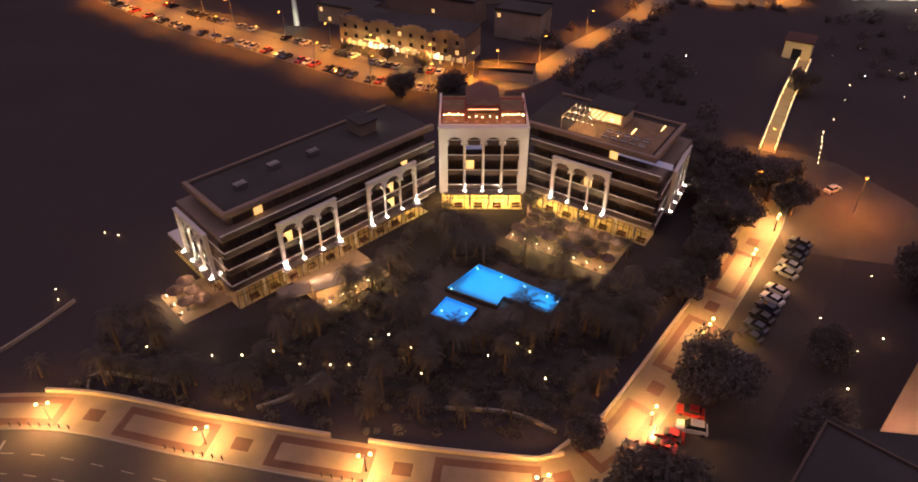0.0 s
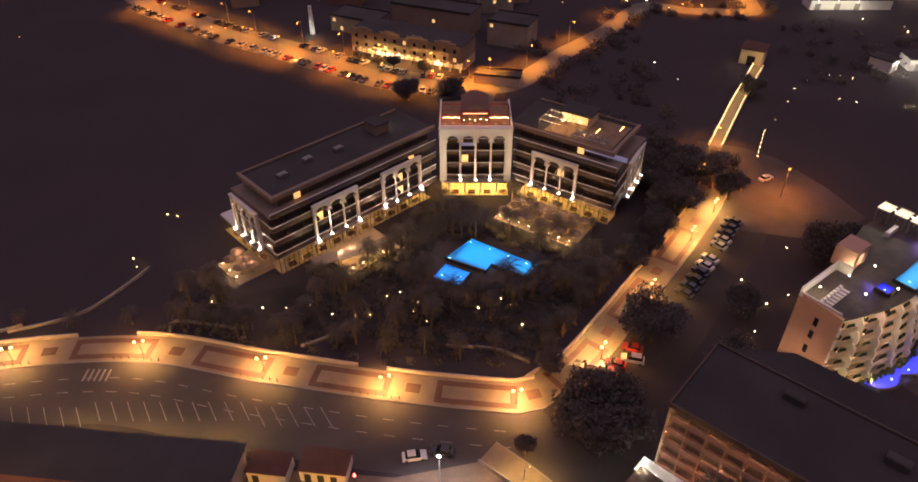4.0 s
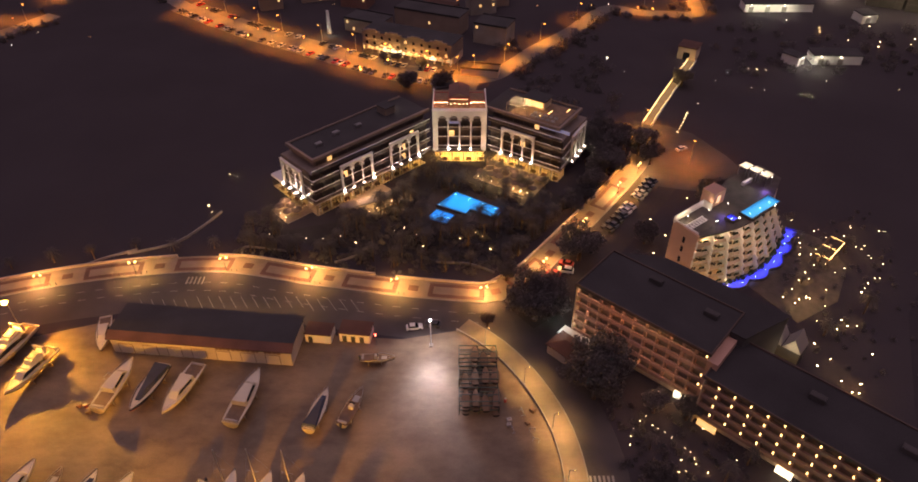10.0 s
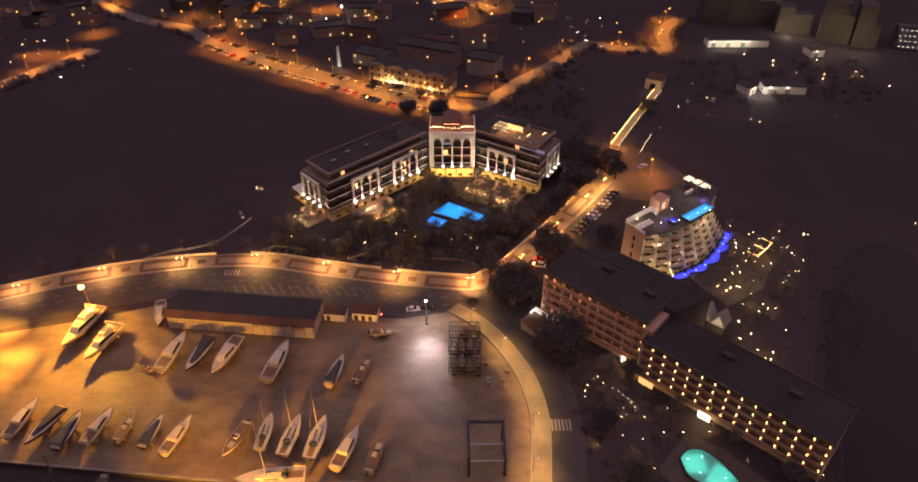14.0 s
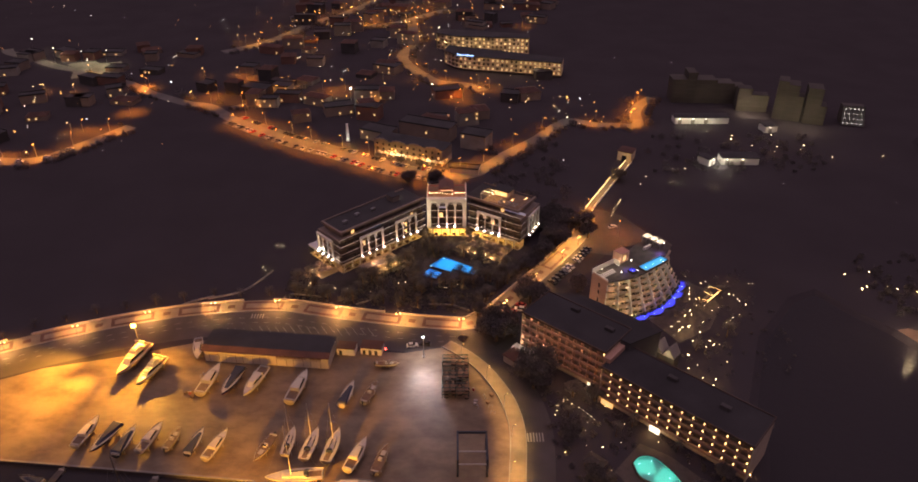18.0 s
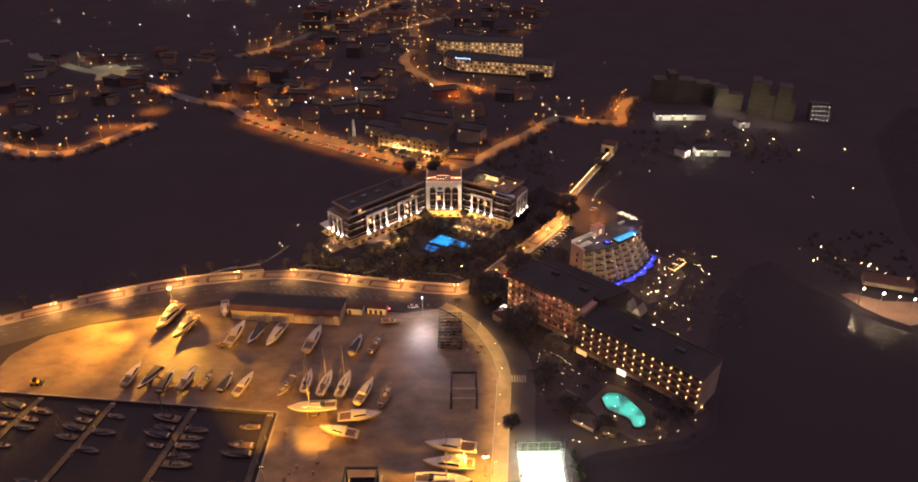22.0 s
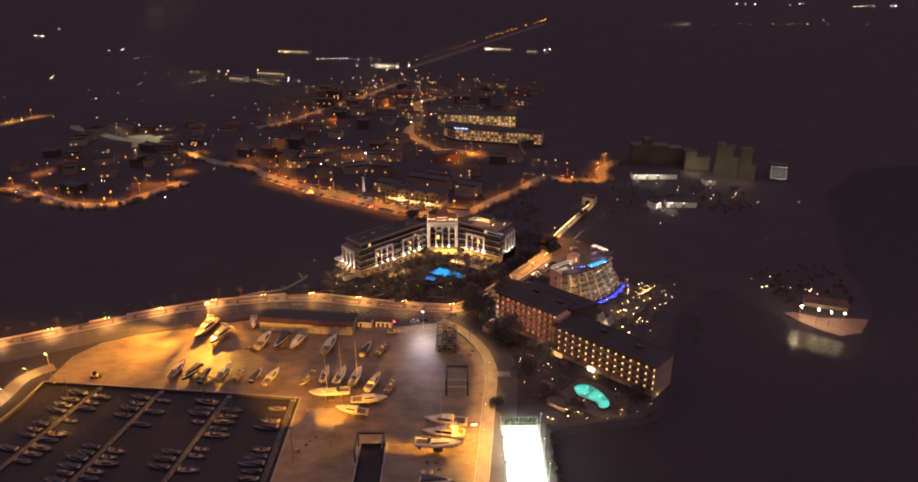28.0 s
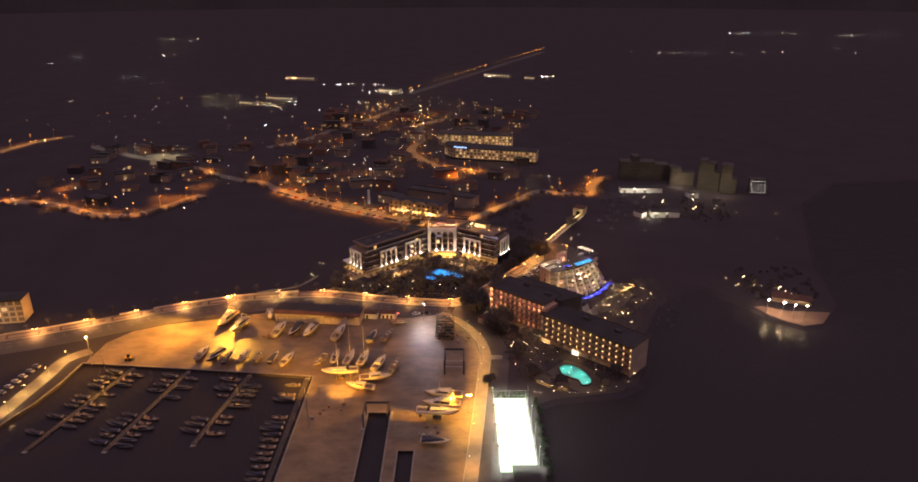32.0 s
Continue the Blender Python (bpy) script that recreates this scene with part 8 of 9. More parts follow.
court = scatter(60, lambda x, y: True, (48.2, 51.5, -90, -34), 0.5, 1.1)
court += scatter(30, lambda x, y: True, (31, 47, -35, -31), 0.5, 1.1)
thicket("court_hedge", "ragged green hedge along the ball court fence", court, 90, 0.18, HEDGE, "hedge")
verge = []
for line, d0 in ((HILL_ROAD, 5.5), (ROAD_LEFT, 6.5), (ROAD_TOWN, 7.5), (ROAD_TOWN_B, 7.5), (ROAD_TOWN_C, 6.5), (ROAD_LANE, 5), (ROAD_EAST, 5.5)):
    total = length_of(line)
    s = 3.0
    while s < total:
        p, t = along(line, s)
        q = p + Vector((-t.y, t.x)) * rng.choice((-1, -1, 1)) * (d0 + rng.uniform(-0.8, 4))
        if not near_line(ROAD_PARK[::2], q.x, q.y, 11):
            r = rng.uniform(1.5, 4.0)
            verge += [(q.x, q.y, r), (q.x + 1.2, q.y - 0.8, r * 0.7)]
        s += rng.uniform(2.5, 8)
thicket("roadside_trees", "dark ragged trees along the town roads", verge, 70, 0.5, LEAF, "trees")
beach = scatter(130, lambda x, y: not (60 < x < 96 and y > 30 and x - y > 20 and y > 60), (92, 136, 28, 96), 0.4, 1.1)
thicket("beach_garden_shrubs", "dark clipped shrubs in the lamp-lit beach garden", beach, 70, 0.2, LEAF, "shrubs")
bm = prism(bmesh.new(), [(-50, 86), (-36, 77), (10, 70), (18, 71), (30, 86), (42, 103), (34, 108), (18, 112), (-4, 118), (-30, 92)], 0.0, 0.008)
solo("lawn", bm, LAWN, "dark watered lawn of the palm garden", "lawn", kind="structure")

# ---- town, far hotels and distance ----
FARLIT = glow("far_lit_window", (1.0, 0.66, 0.34), 1.0)
WIN = mesh_of(boxes((0, 1.1, -0.06, 0.02, 0, 1.3)), GLASSDARK)
WINLIT = mesh_of(boxes((0, 1.1, -0.06, 0.02, 0, 1.3)), G_WINDOW)
WALLS = (DIMWALL, PARAPET, PARAPET, ROCK, TERRA)


def town_house(x, y, w, d, floors, turn, lit=0.12, wall=None, flat=None, label="", lamps=0.0):
    ob = thing("house", at(x, y, 0, turn), label or "plain town house with small windows, dark at night", "house", group="town houses")
    h = floors * 3.0
    wall = wall or rng.choice(WALLS)
    part("wall", boxes((0, w, 0, d, 0, h)), wall, ob)
    if flat if flat is not None else rng.random() < 0.6:
        part("roof", boxes((-0.2, w + 0.2, -0.2, d + 0.2, h, h + 0.3), (-0.2, w + 0.2, -0.2, 0.1, h + 0.3, h + 0.9), (-0.2, w + 0.2, d - 0.1, d + 0.2, h + 0.3, h + 0.9)), DECKROOF, ob)
    else:
        g = bmesh.new()
        v = [g.verts.new(c) for c in ((-0.4, -0.4, h), (w + 0.4, -0.4, h), (w + 0.4, d + 0.4, h), (-0.4, d + 0.4, h), (w * 0.2, d / 2, h + 1.8), (w * 0.8, d / 2, h + 1.8))]
        for q in ((0, 1, 5, 4), (1, 2, 5), (2, 3, 4, 5), (3, 0, 4), (3, 2, 1, 0)):
            g.faces.new([v[i] for i in q])
        part("roof", g, TILE, ob)
    n = max(2, int(w / 3.2))
    for f in range(floors):
        for k in range(n):
            if rng.random() < lit:
                piece("window", WINLIT, ob, at((k + 0.5) * w / n - 0.55, 0, f * 3.0 + 0.9), "lit window")
    return ob


# arcaded shop row on the lit street
SHOPS = thing("shop_row", at(-38.5, 222.5, 0, -24), "cream three-storey shop row with lit shop fronts", "shops")
part("wall", boxes((0, 44, 0, 13, 3.4, 9.4)), PARAPET, SHOPS)
part("ground_floor", boxes((0, 44, 3, 13, 0, 3.4)), CREAM, SHOPS)
part("roof", boxes((-0.3, 44.3, 0.3, 13.3, 9.4, 9.6)), DECKROOF, SHOPS)
for k in range(4):
    part("gable_parapet", boxes((1 + k * 11, 9 + k * 11, -0.3, 0.3, 9.4, 10.4), (3 + k * 11, 7 + k * 11, -0.3, 0.3, 10.4, 11.0)), PARAPET, SHOPS, "stepped parapet")
for k in range(12):
    part("arcade_pier", boxes((k * 3.95, k * 3.95 + 0.5, 0, 0.5, 0, 3.4)), STUCCO, SHOPS)
    if k < 11:
        part("shop_front", boxes((k * 3.95 + 0.7, k * 3.95 + 3.8, 2.92, 2.98, 0.2, 2.9)), G_WINWHITE if k in (2, 3, 4, 8) else G_FARROOM, SHOPS, "lit shop front")
        for f in (1, 2):
            piece("window", WINLIT if (k * f) % 7 == 3 else WIN, SHOPS, at(k * 3.95 + 1.6, 0, f * 3.0 + 0.9))
            part("balcony", boxes((k * 3.95 + 0.8, k * 3.95 + 3.3, -0.9, 0, f * 3.0 + 0.2, f * 3.0 + 0.35), (k * 3.95 + 0.8, k * 3.95 + 3.3, -0.9, -0.8, f * 3.0 + 0.35, f * 3.0 + 1.1)), PARAPET, SHOPS)
for k in range(4):
    bulb(SHOPS, 8 + k * 8.5, -2.2, 3.0, 1300, (1.0, 0.55, 0.17), 0.4)
part("sign", boxes((9, 15, -0.15, -0.05, 3.5, 4.1)), G_WINDOW, SHOPS)
town_house(6, 196.5, 16, 6, 1, -12, 0.0, CREAM, True, "low cream house beside the lit street")
town_house(-4, 176, 9, 7, 1, 18, 0.0, GREYWALL, True, "small grey house behind the white hotel")
town_house(-50, 247, 20, 12, 2, -26, 0.1, PARAPET, True)
town_house(-26, 252, 34, 12, 3, -24, 0.05, PARAPET, True)
town_house(12, 232, 16, 12, 3, -24, 0.15)
for k in range(120):
    x, y = rng.uniform(-160, 110), rng.uniform(262, 640)
    if near_line(ROAD_TOWN[::3] + ROAD_TOWN_B[::3] + ROAD_TOWN_C[::3], x, y, 12) or near_line(HILL_ROAD[::2], x, y, 12) or near_line(ROAD_EAST, x, y, 10) or (-25 < x < 105 and 370 < y < 520) or x > 60 + (y - 270) * 0.15:
        continue
    town_house(x, y, rng.uniform(9, 20), rng.uniform(8, 13), rng.choice((1, 2, 2, 3)), rng.uniform(-35, 20), 0.16)
for k in range(34):
    x, y = rng.uniform(-360, -170), rng.uniform(240, 440)
    if near_line(ROAD_LEFT[::2], x, y, 12) or near_line(HILL_ROAD[::2], x, y, 14):
        continue
    town_house(x, y, rng.uniform(9, 18), rng.uniform(8, 12), rng.choice((1, 2, 2)), rng.uniform(-30, 30), 0.16)


def balcony_block(name, m, w, d, floors, bays, lit, label, wall=CREAM, mat_lit=None, h=3.1):
    ob = thing(name, m, label, "hotel")
    top = floors * h
    part("wall", boxes((0, w, 1.4, d, 0, top)), wall, ob)
    part("roof", boxes((-0.3, w + 0.3, -0.3, d + 0.3, top, top + 0.4), (-0.3, w + 0.3, -0.3, 0, top + 0.4, top + 1.1)), DECKROOF, ob)
    lits = mesh_of(boxes((0.3, w / bays - 0.3, 1.32, 1.39, 0.1, h - 0.7)), mat_lit or G_FARROOM)
    dark = mesh_of(boxes((0.3, w / bays - 0.3, 1.32, 1.39, 0.1, h - 0.7)), CURTAIN)
    for f in range(floors):
        part("balcony_slab", boxes((0, w, 0, 1.4, f * h - 0.1, f * h + 0.1), (0, w, 0, 0.12, f * h + 0.1, f * h + 0.95), *[(k * w / bays - 0.12, k * w / bays + 0.12, 0.13, 1.4, f * h + 0.1, f * h + h - 0.1) for k in range(1, bays)]), wall, ob)
        for k in range(bays):
            piece("lit_room" if (f * bays + k) in lit else "balcony_door", lits if (f * bays + k) in lit else dark, ob, at(k * w / bays, 0, f * h))
    return ob


def some(n, share):
    return {k for k in range(n) if rng.random() < share}


FARPANE = mesh_of(boxes((0, 1.6, 0, 0.05, 0, 1.7)), G_FARROOM)
FARPANEB = mesh_of(boxes((0, 1.3, 0, 0.05, 0, 1.5)), glow("far_bright_room", (1.0, 0.6, 0.2), 1.4))
FARDARK = mesh_of(boxes((0, 1.6, 0, 0.05, 0, 1.9)), BROWNGLASS)


def far_hotel(m, w, d, floors, share, label, bow=0.0, base=0.0):
    """A long low hotel with a bowed front: storey by storey a wall, a balcony slab, posts and rooms, some of them lit."""
    ob = thing("far_hotel", m, label, "hotel")
    h, n = 3.2, int(w / 3.6)

    def fy(x):
        return bow * (1 - min(1.0, x / 22.0)) ** 2

    xs = [k * w / n for k in range(n + 1)]
    back = [(w, d), (0, d + bow)]
    if base:
        part("base_wall", prism(bmesh.new(), [(x, fy(x) + 1.5) for x in xs] + back, 0, base), DIMWALL, ob)
    for f in range(floors):
        z = base + f * h
        part("storey_wall", prism(bmesh.new(), [(x, fy(x) + 1.5) for x in xs] + back, z, z + h), CREAM, ob)
        part("balcony_slab", prism(bmesh.new(), [(x, fy(x)) for x in xs] + [(x, fy(x) + 1.5) for x in xs[::-1]], z - 0.1, z + 0.15), CREAM, ob)
        for k in range(n):
            x = xs[k]
            t = math.degrees(math.atan2(fy(xs[k + 1]) - fy(x), w / n))
            r = rng.random()
            lit = r < share * (0.35 if x < 14 else 1.0)
            piece("lit_room" if lit else "balcony_door", (FARPANEB if r < share * 0.22 else FARPANE) if lit else FARDARK, ob, at(x + 0.9, fy(x + 0.9) + 1.42, z + 0.3, t))
            if k % 2 == 0:
                piece("balcony_post", FARPOST, ob, at(x, fy(x) + 0.2, z))
    part("roof", prism(bmesh.new(), [(x, fy(x) - 0.2) for x in xs] + back, base + floors * h, base + floors * h + 0.5), DECKROOF, ob)
    return ob


FARPOST = mesh_of(boxes((-0.12, 0.12, -0.1, 1.25, 0.0, 3.1)), CREAM)
FAR1 = far_hotel(at(-3, 390, 0, -14), 96, 14, 3, 0.6, "long far hotel with a bowed end and rows of lit balconies", 14, 2.0)
for k in range(9):
    part("sign_bar", boxes((14 + k * 1.5, 15.1 + k * 1.5, -0.3, -0.1, 12.3, 13.2 + 0.5 * (k in (0, 5)))), G_BLUE, FAR1, "glowing blue sign bar")
FAR2 = far_hotel(at(-8, 443, 0, -6), 80, 14, 4, 0.7, "long far hotel with rows of lit balconies behind another", 10)
# Loose bulbs added before both hotels to give their walls a warm wash.
for k in range(8):
    bulb(FAR1, 8 + k * 11.5, -4.5 if k else 8, 6.5, 650 if k not in (1, 4) else 200, (1.0, 0.66, 0.32), 0.4)
    if k < 7:
        bulb(FAR2, 8 + k * 10.5, -4.5 if k else 4, 6.5, 700, (1.0, 0.7, 0.36), 0.4)
# hillside hotels, barely lit
def hillside(name, m, steps, label):
    ob = thing(name, m, label, "hotel")
    for x0, x1, d, top in steps:
        part("block", boxes((x0, x1, 0, d, 0, top), (x0 - 0.2, x1 + 0.2, -0.2, 0.2, top, top + 0.6)), HAZEWALL, ob, "plain dim wall")
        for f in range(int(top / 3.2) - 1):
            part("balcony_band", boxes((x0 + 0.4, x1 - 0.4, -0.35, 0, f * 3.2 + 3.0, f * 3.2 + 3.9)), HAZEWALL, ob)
    return ob


# The faint, hazy night look is put into a low grey base colour.
HAZEWALL = mat("dim_grey_render", (0.085, 0.074, 0.062), 0.9, vary=0.22, scale=0.35, fine=4, bump=0.15)
H1 = hillside("hillside_hotel", at(160, 312, 0, -4), ((0, 10, 14, 16), (10, 16, 14, 21), (16, 30, 14, 16), (30, 42, 13, 14), (42, 50, 12, 12)), "large dim stepped hillside hotel")
H2 = hillside("hillside_annex", at(200, 296, 0, -12), ((0, 9, 10, 15), (9, 20, 10, 11)), "low dim annex of the hillside hotel")
HT = hillside("hillside_tower", at(219, 281, 0, -24), ((0, 6, 14, 25), (6, 13, 14, 23), (13, 17, 12, 16)), "dim grey hillside hotel tower")
H3 = hillside("hillside_tower", at(235, 272, 0, -20), ((0, 9, 14, 23), (9, 13, 12, 12)), "dim grey hillside hotel tower with a lower wing")
for ob, x, y, z, w in ((H2, 6, -8, 4, 2600), (H2, 16, -9, 5, 900), (HT, 8, -13, 9, 2600), (H3, 4, -13, 8, 2600), (H1, 10, -14, 8, 120), (H1, 32, -14, 8, 90)):
    bulb(ob, x, y, z, w, (1.0, 0.8, 0.52), 1)
NET = thing("dotted_roof_hall", at(259, 267, 0, -14), "hall with a slanting roof of small white lamps", "hall")
part("wall", boxes((0, 13, 6, 14, 0, 11)), HAZEWALL, NET)
SLOPE = pose(0, 0, 0.6, 58, 0, 0)
part("roof", box(bmesh.new(), -0.4, 13.4, 0, 13, -0.3, 0, m=SLOPE), DIMWALL, NET, "steep roof slope")
NETBALL = mesh_of(ball(bmesh.new(), 0, 0, 0, 0.24), glow("small_white_lamp", (1.0, 0.9, 0.78), 5))
for i in range(5):
    for j in range(4):
        piece("roof_lamp", NETBALL, NET, SLOPE @ at(0.9 + i * 2.55 + (j % 2) * 0.6, 1.5 + j * 3.1, 0.22))
for x, y, w, turn, power in ((152, 271, 35, 0, 2600), (153.5, 204.5, 5.5, 38, 3000), (161.5, 207, 21, -2, 70), (205, 255, 8, 10, 200)):
    ob = thing("floodlit_hall", at(x, y, 0, turn), "long low white hall under floodlights", "hall", group="floodlit halls")
    part("wall", boxes((0, w, 0, 8, 0, 4)), STUCCO, ob)
    part("roof", boxes((-0.4, w + 0.4, -0.4, 8.4, 4, 4.4)), DECKROOF, ob)
    for k in range(max(1, int(w / 9))):
        part("door", boxes((2 + k * 8.5, 4.4 + k * 8.5, -0.06, 0, 0, 2.6)), GREYWALL, ob)
        bulb(ob, 3 + k * 8.5, -4, 4.2, power / max(1, int(w / 9)), (1.0, 0.93, 0.75), 0.3)
        part("wall_lamp", ball(bmesh.new(), 3 + k * 8.5, -0.3, 3.6, 0.25), G_WHITE, ob)
# apartment block at the west end of the promenade
APT = balcony_block("apartment_block", at(-235, 32.5, 0, 10), 21, 12, 4, 6, {8, 15}, "cream apartment block with a few lit balconies")
bulb(APT, 14, -7, 6, 1200, (1.0, 0.72, 0.42))
# pale quarry strip under a few cold lamps
STRIP = smooth_line([(-380, 450), (-371, 438), (-342, 420), (-314, 400), (-288, 388), (-268, 384)])
bm = ribbon(bmesh.new(), STRIP, -5, 4, 0, 0.03)
prism(bm, [tuple(p) for p in smooth_line([(-286, 366), (-272, 371), (-262, 364), (-255, 378), (-261, 394), (-266, 412), (-280, 407), (-290, 413), (-306, 405), (-296, 392), (-286, 366)], 2.0)][:-1], 0, 0.045)
solo("road_quarry", bm, mat("pale_gravel", (0.17, 0.16, 0.125), 0.95, vary=0.4, scale=0.3, fine=2, bump=0.4), "pale gravel track under dim lamps", "road", kind="structure")
lane = street_lamp(6.0, 0.9, 4000, (1.0, 0.36, 0.07), G_WARM, "short lane lamp with an orange head")
lane.matrix_basis = at(-128, 300, 0, 40)
cold = street_lamp(12, 1.2, 9000, (1.0, 0.86, 0.5), G_WHITE, "tall street lamp with a pale head")
cold.matrix_basis = at(-350, 436, 0, 60)
for x, y in ((-318, 408), (-292, 400), (-272, 400), (-276, 376)):
    copy_thing(cold, at(x, y, 0, 60))
ROAD_WEST = smooth_line([(-500, 392), (-470, 408), (-462, 440), (-450, 476), (-430, 500)])
solo("road_west", ribbon(bmesh.new(), ROAD_WEST, -5, 5, 0.0, 0.02), ROADTOP, "dusty street under orange lamps at the edge of town", "road", kind="structure")
for k in range(5):
    p, t = along(ROAD_WEST, 18 + k * 25)
    copy_thing(town, at(p.x - t.y * 5.5, p.y + t.x * 5.5, 0, math.degrees(math.atan2(t.y, t.x)) - 90))
# white floodlit column
SP = thing("lit_column", at(-57, 243), "tall white column under a cold floodlight", "column")
part("shaft", tube(bmesh.new(), 0, 0, 0, 11, 1.1, 0.7, 12), STUCCO, SP)
bulb(SP, 0, -4, 2, 420, (0.8, 1.0, 0.85), 0.3)
HM = thing("high_mast", at(-63.8, 312), "high mast with a cold white floodlight over the town", "floodlight")
part("mast", tube(bmesh.new(), 0, 0, 0, 10, 0.2, 0.12, 8), STEEL, HM)
part("lamp_head", ball(bmesh.new(), 0, 0, 10.3, 0.6), G_COOL, HM, "cold white lamp")
bulb(HM, 0, -1.2, 9.6, 1500, (0.85, 1.0, 0.9), 0.3)

# distant lamps
def lamp_field(name, spots, glowmat, label, z0=4.0):
    bm = bmesh.new()
    for x, y, r in spots:
        ball(bm, x, y, z0, r, 1)
    return solo(name, bm, glowmat, label, "distant lamps", kind="stuff")


far = []
for k in range(25):
    t = k / 24
    p = ROAD_FAR[0] + (ROAD_FAR[3] - ROAD_FAR[0]) * t
    far.append((p.x, p.y, (0.4 + 0.25 * t) * rng.uniform(0.8, 1.15)))
lamp_field("avenue_lamps", far, G_SODIUM, "row of distant orange avenue lamps", 9)


def scattered(spots, r0, r1):
    out = []
    for x, y, n, sx, sy in spots:
        for _ in range(n):
            out.append((x + rng.gauss(0, sx * 0.5), y + rng.gauss(0, sy * 0.5), rng.choice((r0, r0, (r0 + r1) / 2, r1)) * rng.uniform(0.7, 1.1) * (0.5 + y / 560)))
    return out


MIXED = ((0.0, (1.0, 0.36, 0.06)), (0.4, (1.0, 0.55, 0.2)), (0.68, (1.0, 0.8, 0.5)), (0.9, (0.9, 0.95, 1.0)))
PALE = ((0.0, (1.0, 0.86, 0.62)), (0.45, (1.0, 0.7, 0.36)), (0.7, (0.92, 0.96, 1.0)))
lamp_field("town_lamps", scattered(((-340, 745, 14, 70, 30), (-262, 685, 12, 50, 20), (-265, 948, 10, 60, 12), (-80, 700, 34, 90, 60), (20, 640, 30, 100, 70), (-60, 600, 34, 90, 70), (-70, 500, 26, 110, 60), (20, 470, 12, 60, 30), (-170, 400, 12, 80, 70), (-60, 330, 20, 100, 50),
                                     (-310, 300, 12, 80, 50), (40, 300, 14, 60, 40), (-250, 260, 6, 60, 40), (30, 350, 12, 60, 30), (90, 270, 8, 30, 14), (-450, 460, 6, 40, 20)), 0.11, 0.24), lamps_mat("mixed_town_lamps", MIXED, 26), "scattered orange and white lamps of the town")
lamp_field("dim_town_lamps", scattered(((-100, 480, 34, 160, 120), (-20, 660, 34, 130, 90), (0, 300, 30, 110, 60), (-220, 320, 30, 120, 90), (-420, 620, 20, 200, 200)), 0.16, 0.34), lamps_mat("faint_town_lamps", MIXED, 1.8), "faint lamps and lit doorways of the town")
lamp_field("white_town_lamps", scattered(((-100, 805, 26, 38, 12), (590, 1386, 22, 240, 12), (920, 1960, 16, 120, 40), (1228, 1881, 14, 90, 20), (930, 1480, 8, 60, 90), (172, 981, 6, 14, 6), (-160, 881, 22, 70, 8), (-290, 690, 26, 70, 24), (-240, 320, 16, 140, 120), (80, 985, 12, 40, 8),
                                           (110, 195, 6, 60, 40), (-666, 1354, 5, 20, 60), (-801, 1780, 8, 80, 90), (-578, 990, 4, 30, 30), (-504, 896, 4, 22, 14), (-516, 818, 1, 1, 1), (-547, 716, 4, 18, 12), (-833, 1175, 4, 14, 24), (-833, 1310, 4, 22, 14), (-30, 420, 22, 160, 90), (-360, 640, 18, 140, 120)), 0.09, 0.2), lamps_mat("pale_far_lamps", PALE, 34), "scattered white lamps in the distance", 3)
# far lit buildings along the coast plain
for x, y, w, turn, n in ((-270, 741, 44, -18, 12), (-296, 700, 22, -25, 6), (58, 991, 50, -24, 9), (128, 949, 18, -15, 4), (-112, 812, 34, -20, 8), (-292, 958, 56, -16, 12)):
    ob = thing("far_building", at(x, y, 0, turn), "long low far building with a row of lit windows", "building", group="far buildings")
    part("wall", boxes((0, w, 0, 12, 0, 7)), GREYWALL, ob)
    part("roof", boxes((-0.4, w + 0.4, -0.4, 12.4, 7, 7.5)), DECKROOF, ob)
    for k in range(n):
        part("window", boxes((k * w / n + 0.5, (k + 0.6) * w / n, -0.1, 0, 3.8, 5.3)), FARLIT, ob, "lit window")
for x, y in ((184, 226), (198, 223), (206, 249), (220, 233), (179, 242), (226, 209)):
    if rng.random() < 0.8:
        path_lamp(x, y, 2.2, "hillside lamps", watts=90)
WETSAND = mat("brown_sand", (0.2, 0.12, 0.08), 0.9, vary=0.2, scale=0.5, fine=8, bump=0.3)
G_HEAD = glow("beach_lamp", (1.0, 0.72, 0.46), 560)
HEAD = thing("beach_bar", at(190.5, 56, 0, -20), "low beach bar with bright lamps on a sandy headland", "beach bar")
part("wall", boxes((0, 20, 6, 12, 0, 3)), CREAM, HEAD)
part("roof", boxes((-0.5, 20.5, 4, 12.5, 3, 3.3)), TILE, HEAD)
for x, y, w in ((183.6, 47.7, 520), (190.2, 43.9, 520), (195.2, 41.4, 160), (200.9, 40.0, 160)):
    ob = thing("beach_lamp", at(x, y), "tall slim mast with a bright lamp on the beach", "street lamp", group="beach lamps")
    part("post", tube(bmesh.new(), 0, 0, 0, 8, 0.09, 0.06, 8), STEEL, ob)
    part("arm", boxes((-0.05, 0.05, -0.6, 0.05, 7.9, 8.0)), STEEL, ob)
    part("lamp", ball(bmesh.new(), 0, -0.6, 7.7, 0.42 if w > 500 else 0.28, 1, 0.8), G_HEAD, ob, "bright lamp bowl")
    bulb(ob, 0, -0.6, 6.9, w, (1.0, 0.62, 0.36), 0.4)
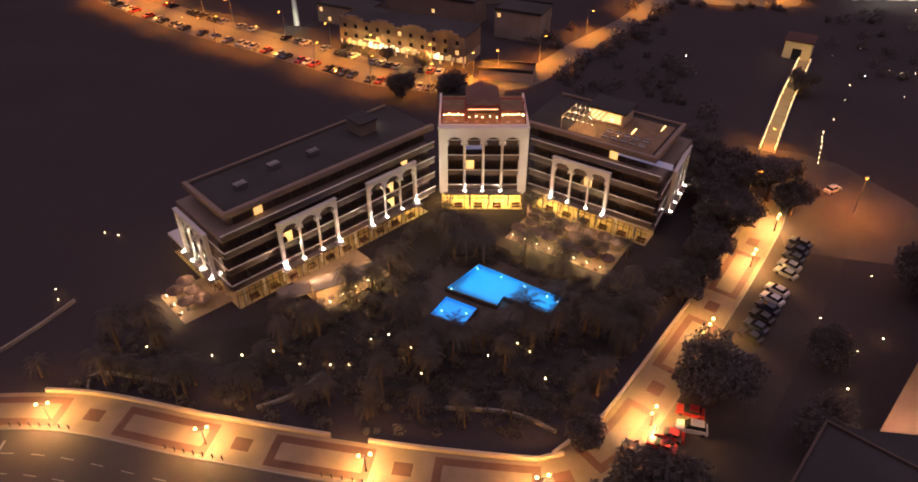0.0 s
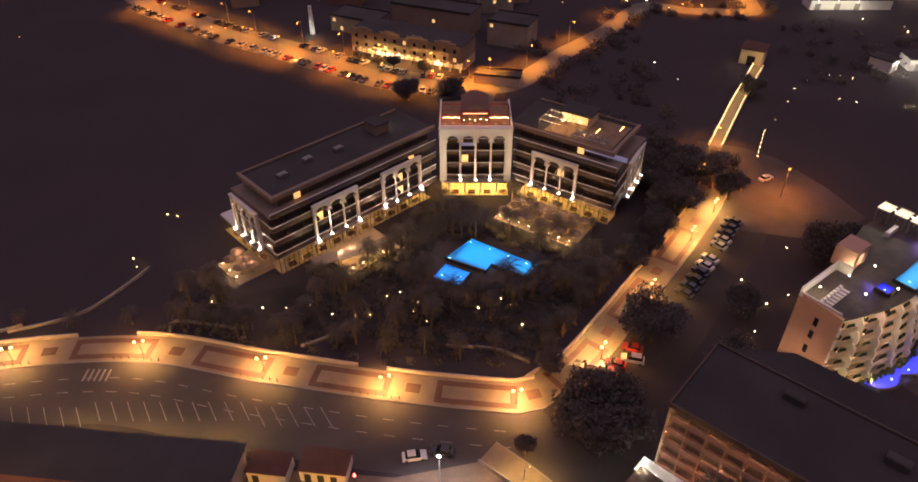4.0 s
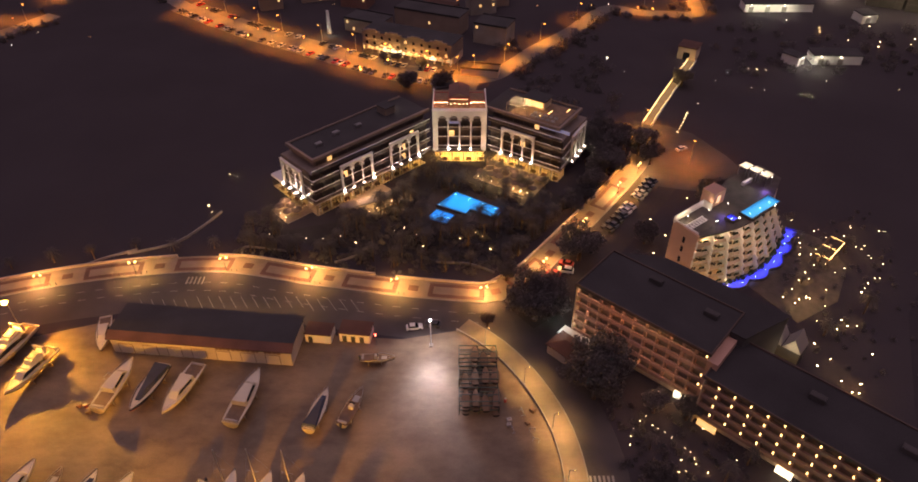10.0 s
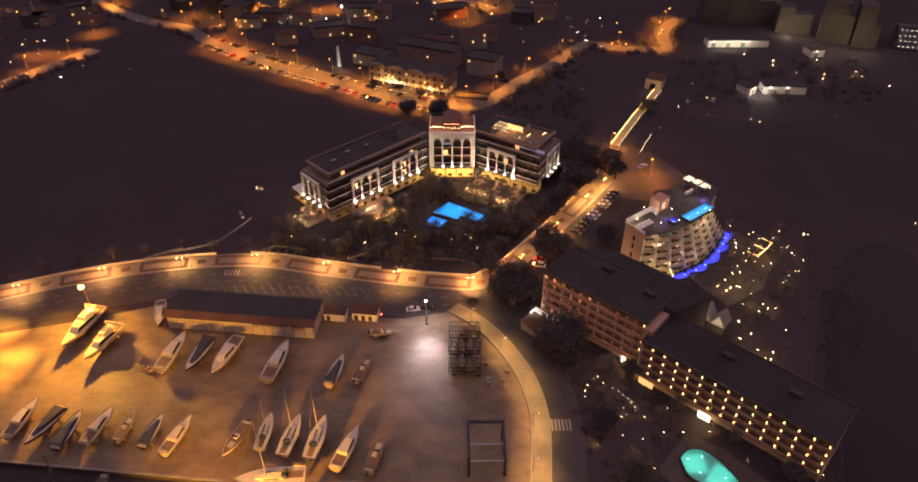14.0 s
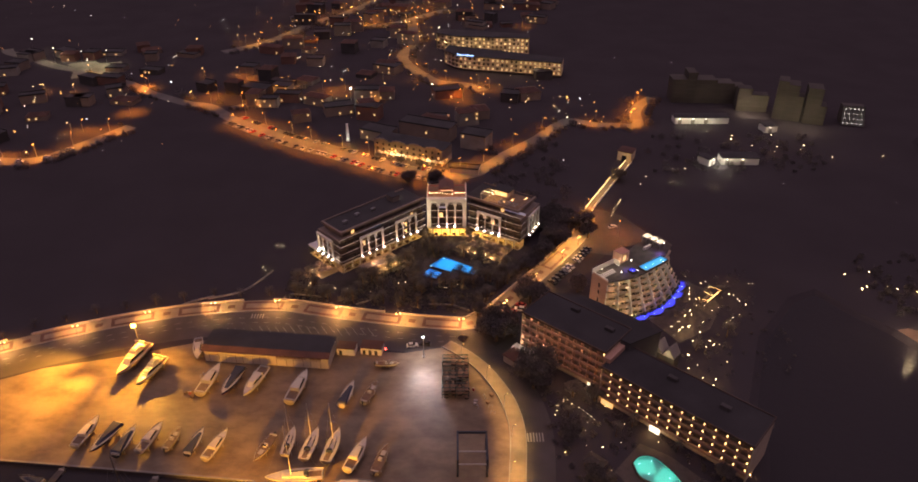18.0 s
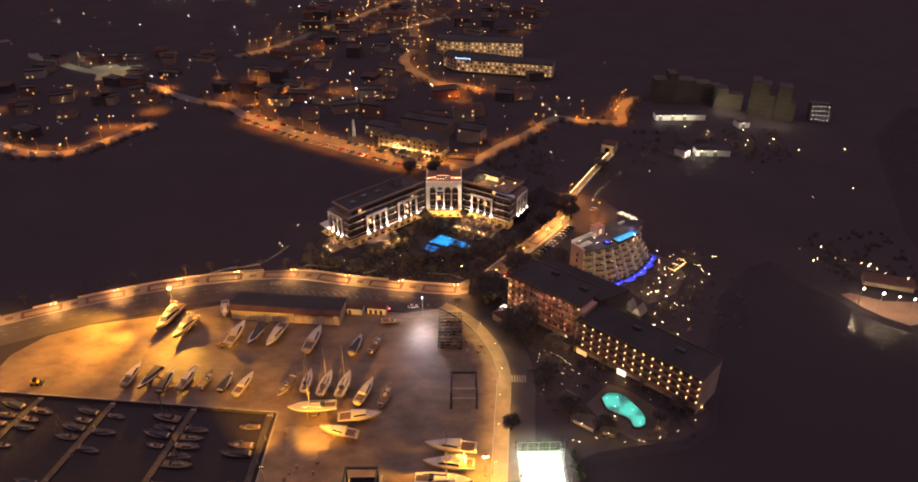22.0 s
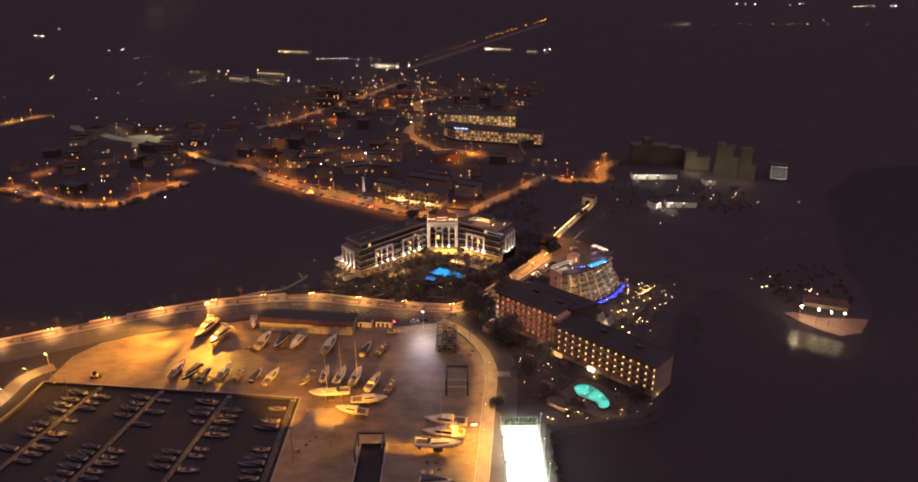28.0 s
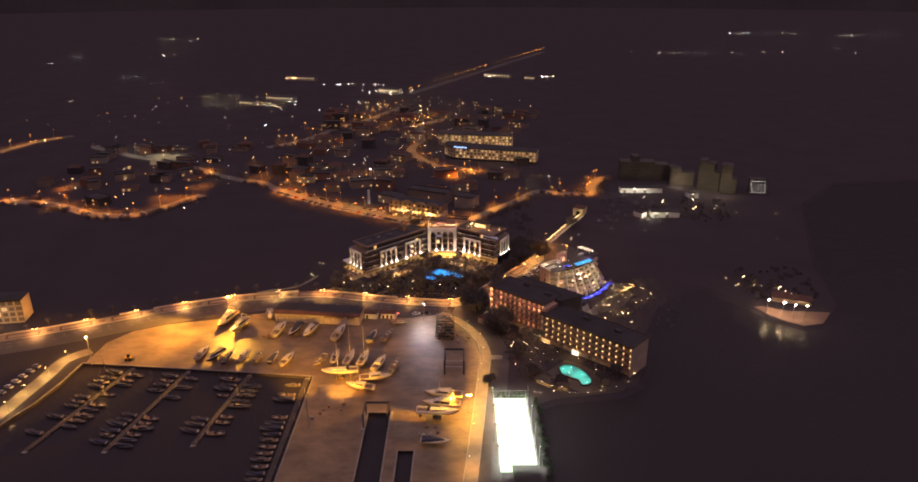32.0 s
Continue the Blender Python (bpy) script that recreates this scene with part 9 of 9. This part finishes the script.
solo("beach", prism(bmesh.new(), [(179.3, 54), (183.9, 44.2), (189.7, 36.8), (196.6, 31.4), (207.8, 34.4), (218, 47), (207, 48), (195, 49), (184, 55)], 0, 0.1), WETSAND, "lit strip of pale sandy shore", "beach", kind="structure")
for k in range(60):
    x, y = rng.uniform(-200, 90), rng.uniform(285, 660)
    if k > 50:
        x, y = rng.uniform(-330, -190), rng.uniform(225, 340)
    if x < 60 + (y - 270) * 0.15:
        ob = copy_thing(lane if k % 3 else town, at(x, y, 0, rng.uniform(0, 360)))
for x, y, r in ((177, 92, 1.6), (188, 93, 2.2), (178.6, 80.5, 2.2), (181.7, 82.4, 1.8), (203.7, 77.5, 2.4), (202.2, 76, 2.0), (205, 73.5, 1.6), (212, 62.5, 2.0), (213.4, 63.7, 2.0), (215, 65.5, 1.8), (190.3, 82.8, 1.2), (194, 81, 1.2), (197.5, 79.5, 1.2), (200.7, 78.8, 1.2), (207, 70.2, 1.2), (206.5, 66, 1.0), (191.5, 75.9, 1.2), (198, 62, 1.2), (210, 57, 1.4)):
    path_lamp(x, y, r, "headland lamps", watts=14 if r > 1.5 else 0)
for x, y in ((131.3, 201.8), (134.5, 200.4), (138.2, 199.7), (114.7, 191.1), (108.7, 181.1), (126.5, 183.2), (130.9, 180.7), (145.0, 177.2), (148.7, 175.0), (148.2, 177.5), (160.6, 189.9), (100.2, 169.1), (187.0, 181.5), (208.4, 147.5), (236.2, 159.1)):
    path_lamp(x, y, 1.0, "hillside lamps")
for x, y, r in ((202.3, 230.2, 3.2), (188.4, 232.9, 2.2), (181.8, 249.2, 2.0), (168.2, 256.9, 2.8), (220.5, 226.3, 2.2), (215.7, 227.4, 2.2), (229.1, 215.0, 2.6), (210.1, 256.8, 2.0), (258.9, 215.7, 2.4)):
    path_lamp(x, y, r * 0.62, "hillside lamps", watts=40)
# added far ridge that hides the sky at the horizon
bm = bmesh.new()
prev = None
for k in range(61):
    a = math.radians(20 + 140 * k / 60)
    h = 40 + 55 * noise.noise(Vector((k * 0.17, 0, 0))) + 20 * noise.noise(Vector((k * 0.6, 3, 0)))
    r = 4300
    row = [bm.verts.new((r * math.cos(a), r * math.sin(a) - 300, -2)), bm.verts.new((r * math.cos(a) * 1.03, r * math.sin(a) * 1.03 - 300, 95 + h)), bm.verts.new((r * math.cos(a) * 1.12, r * math.sin(a) * 1.12 - 300, -2))]
    if prev:
        bm.faces.new((prev[0], row[0], row[1], prev[1]))
        bm.faces.new((prev[1], row[1], row[2], prev[2]))
    prev = row
bmesh.ops.recalc_face_normals(bm, faces=bm.faces[:])
solo("backdrop", bm, mat("added_ridge", (0.07, 0.064, 0.064), 0.95, vary=0.2, scale=0.01, fine=0.05, bump=0, spec=0.04), "dark added ridge closing off the night horizon", "hills", kind="structure")
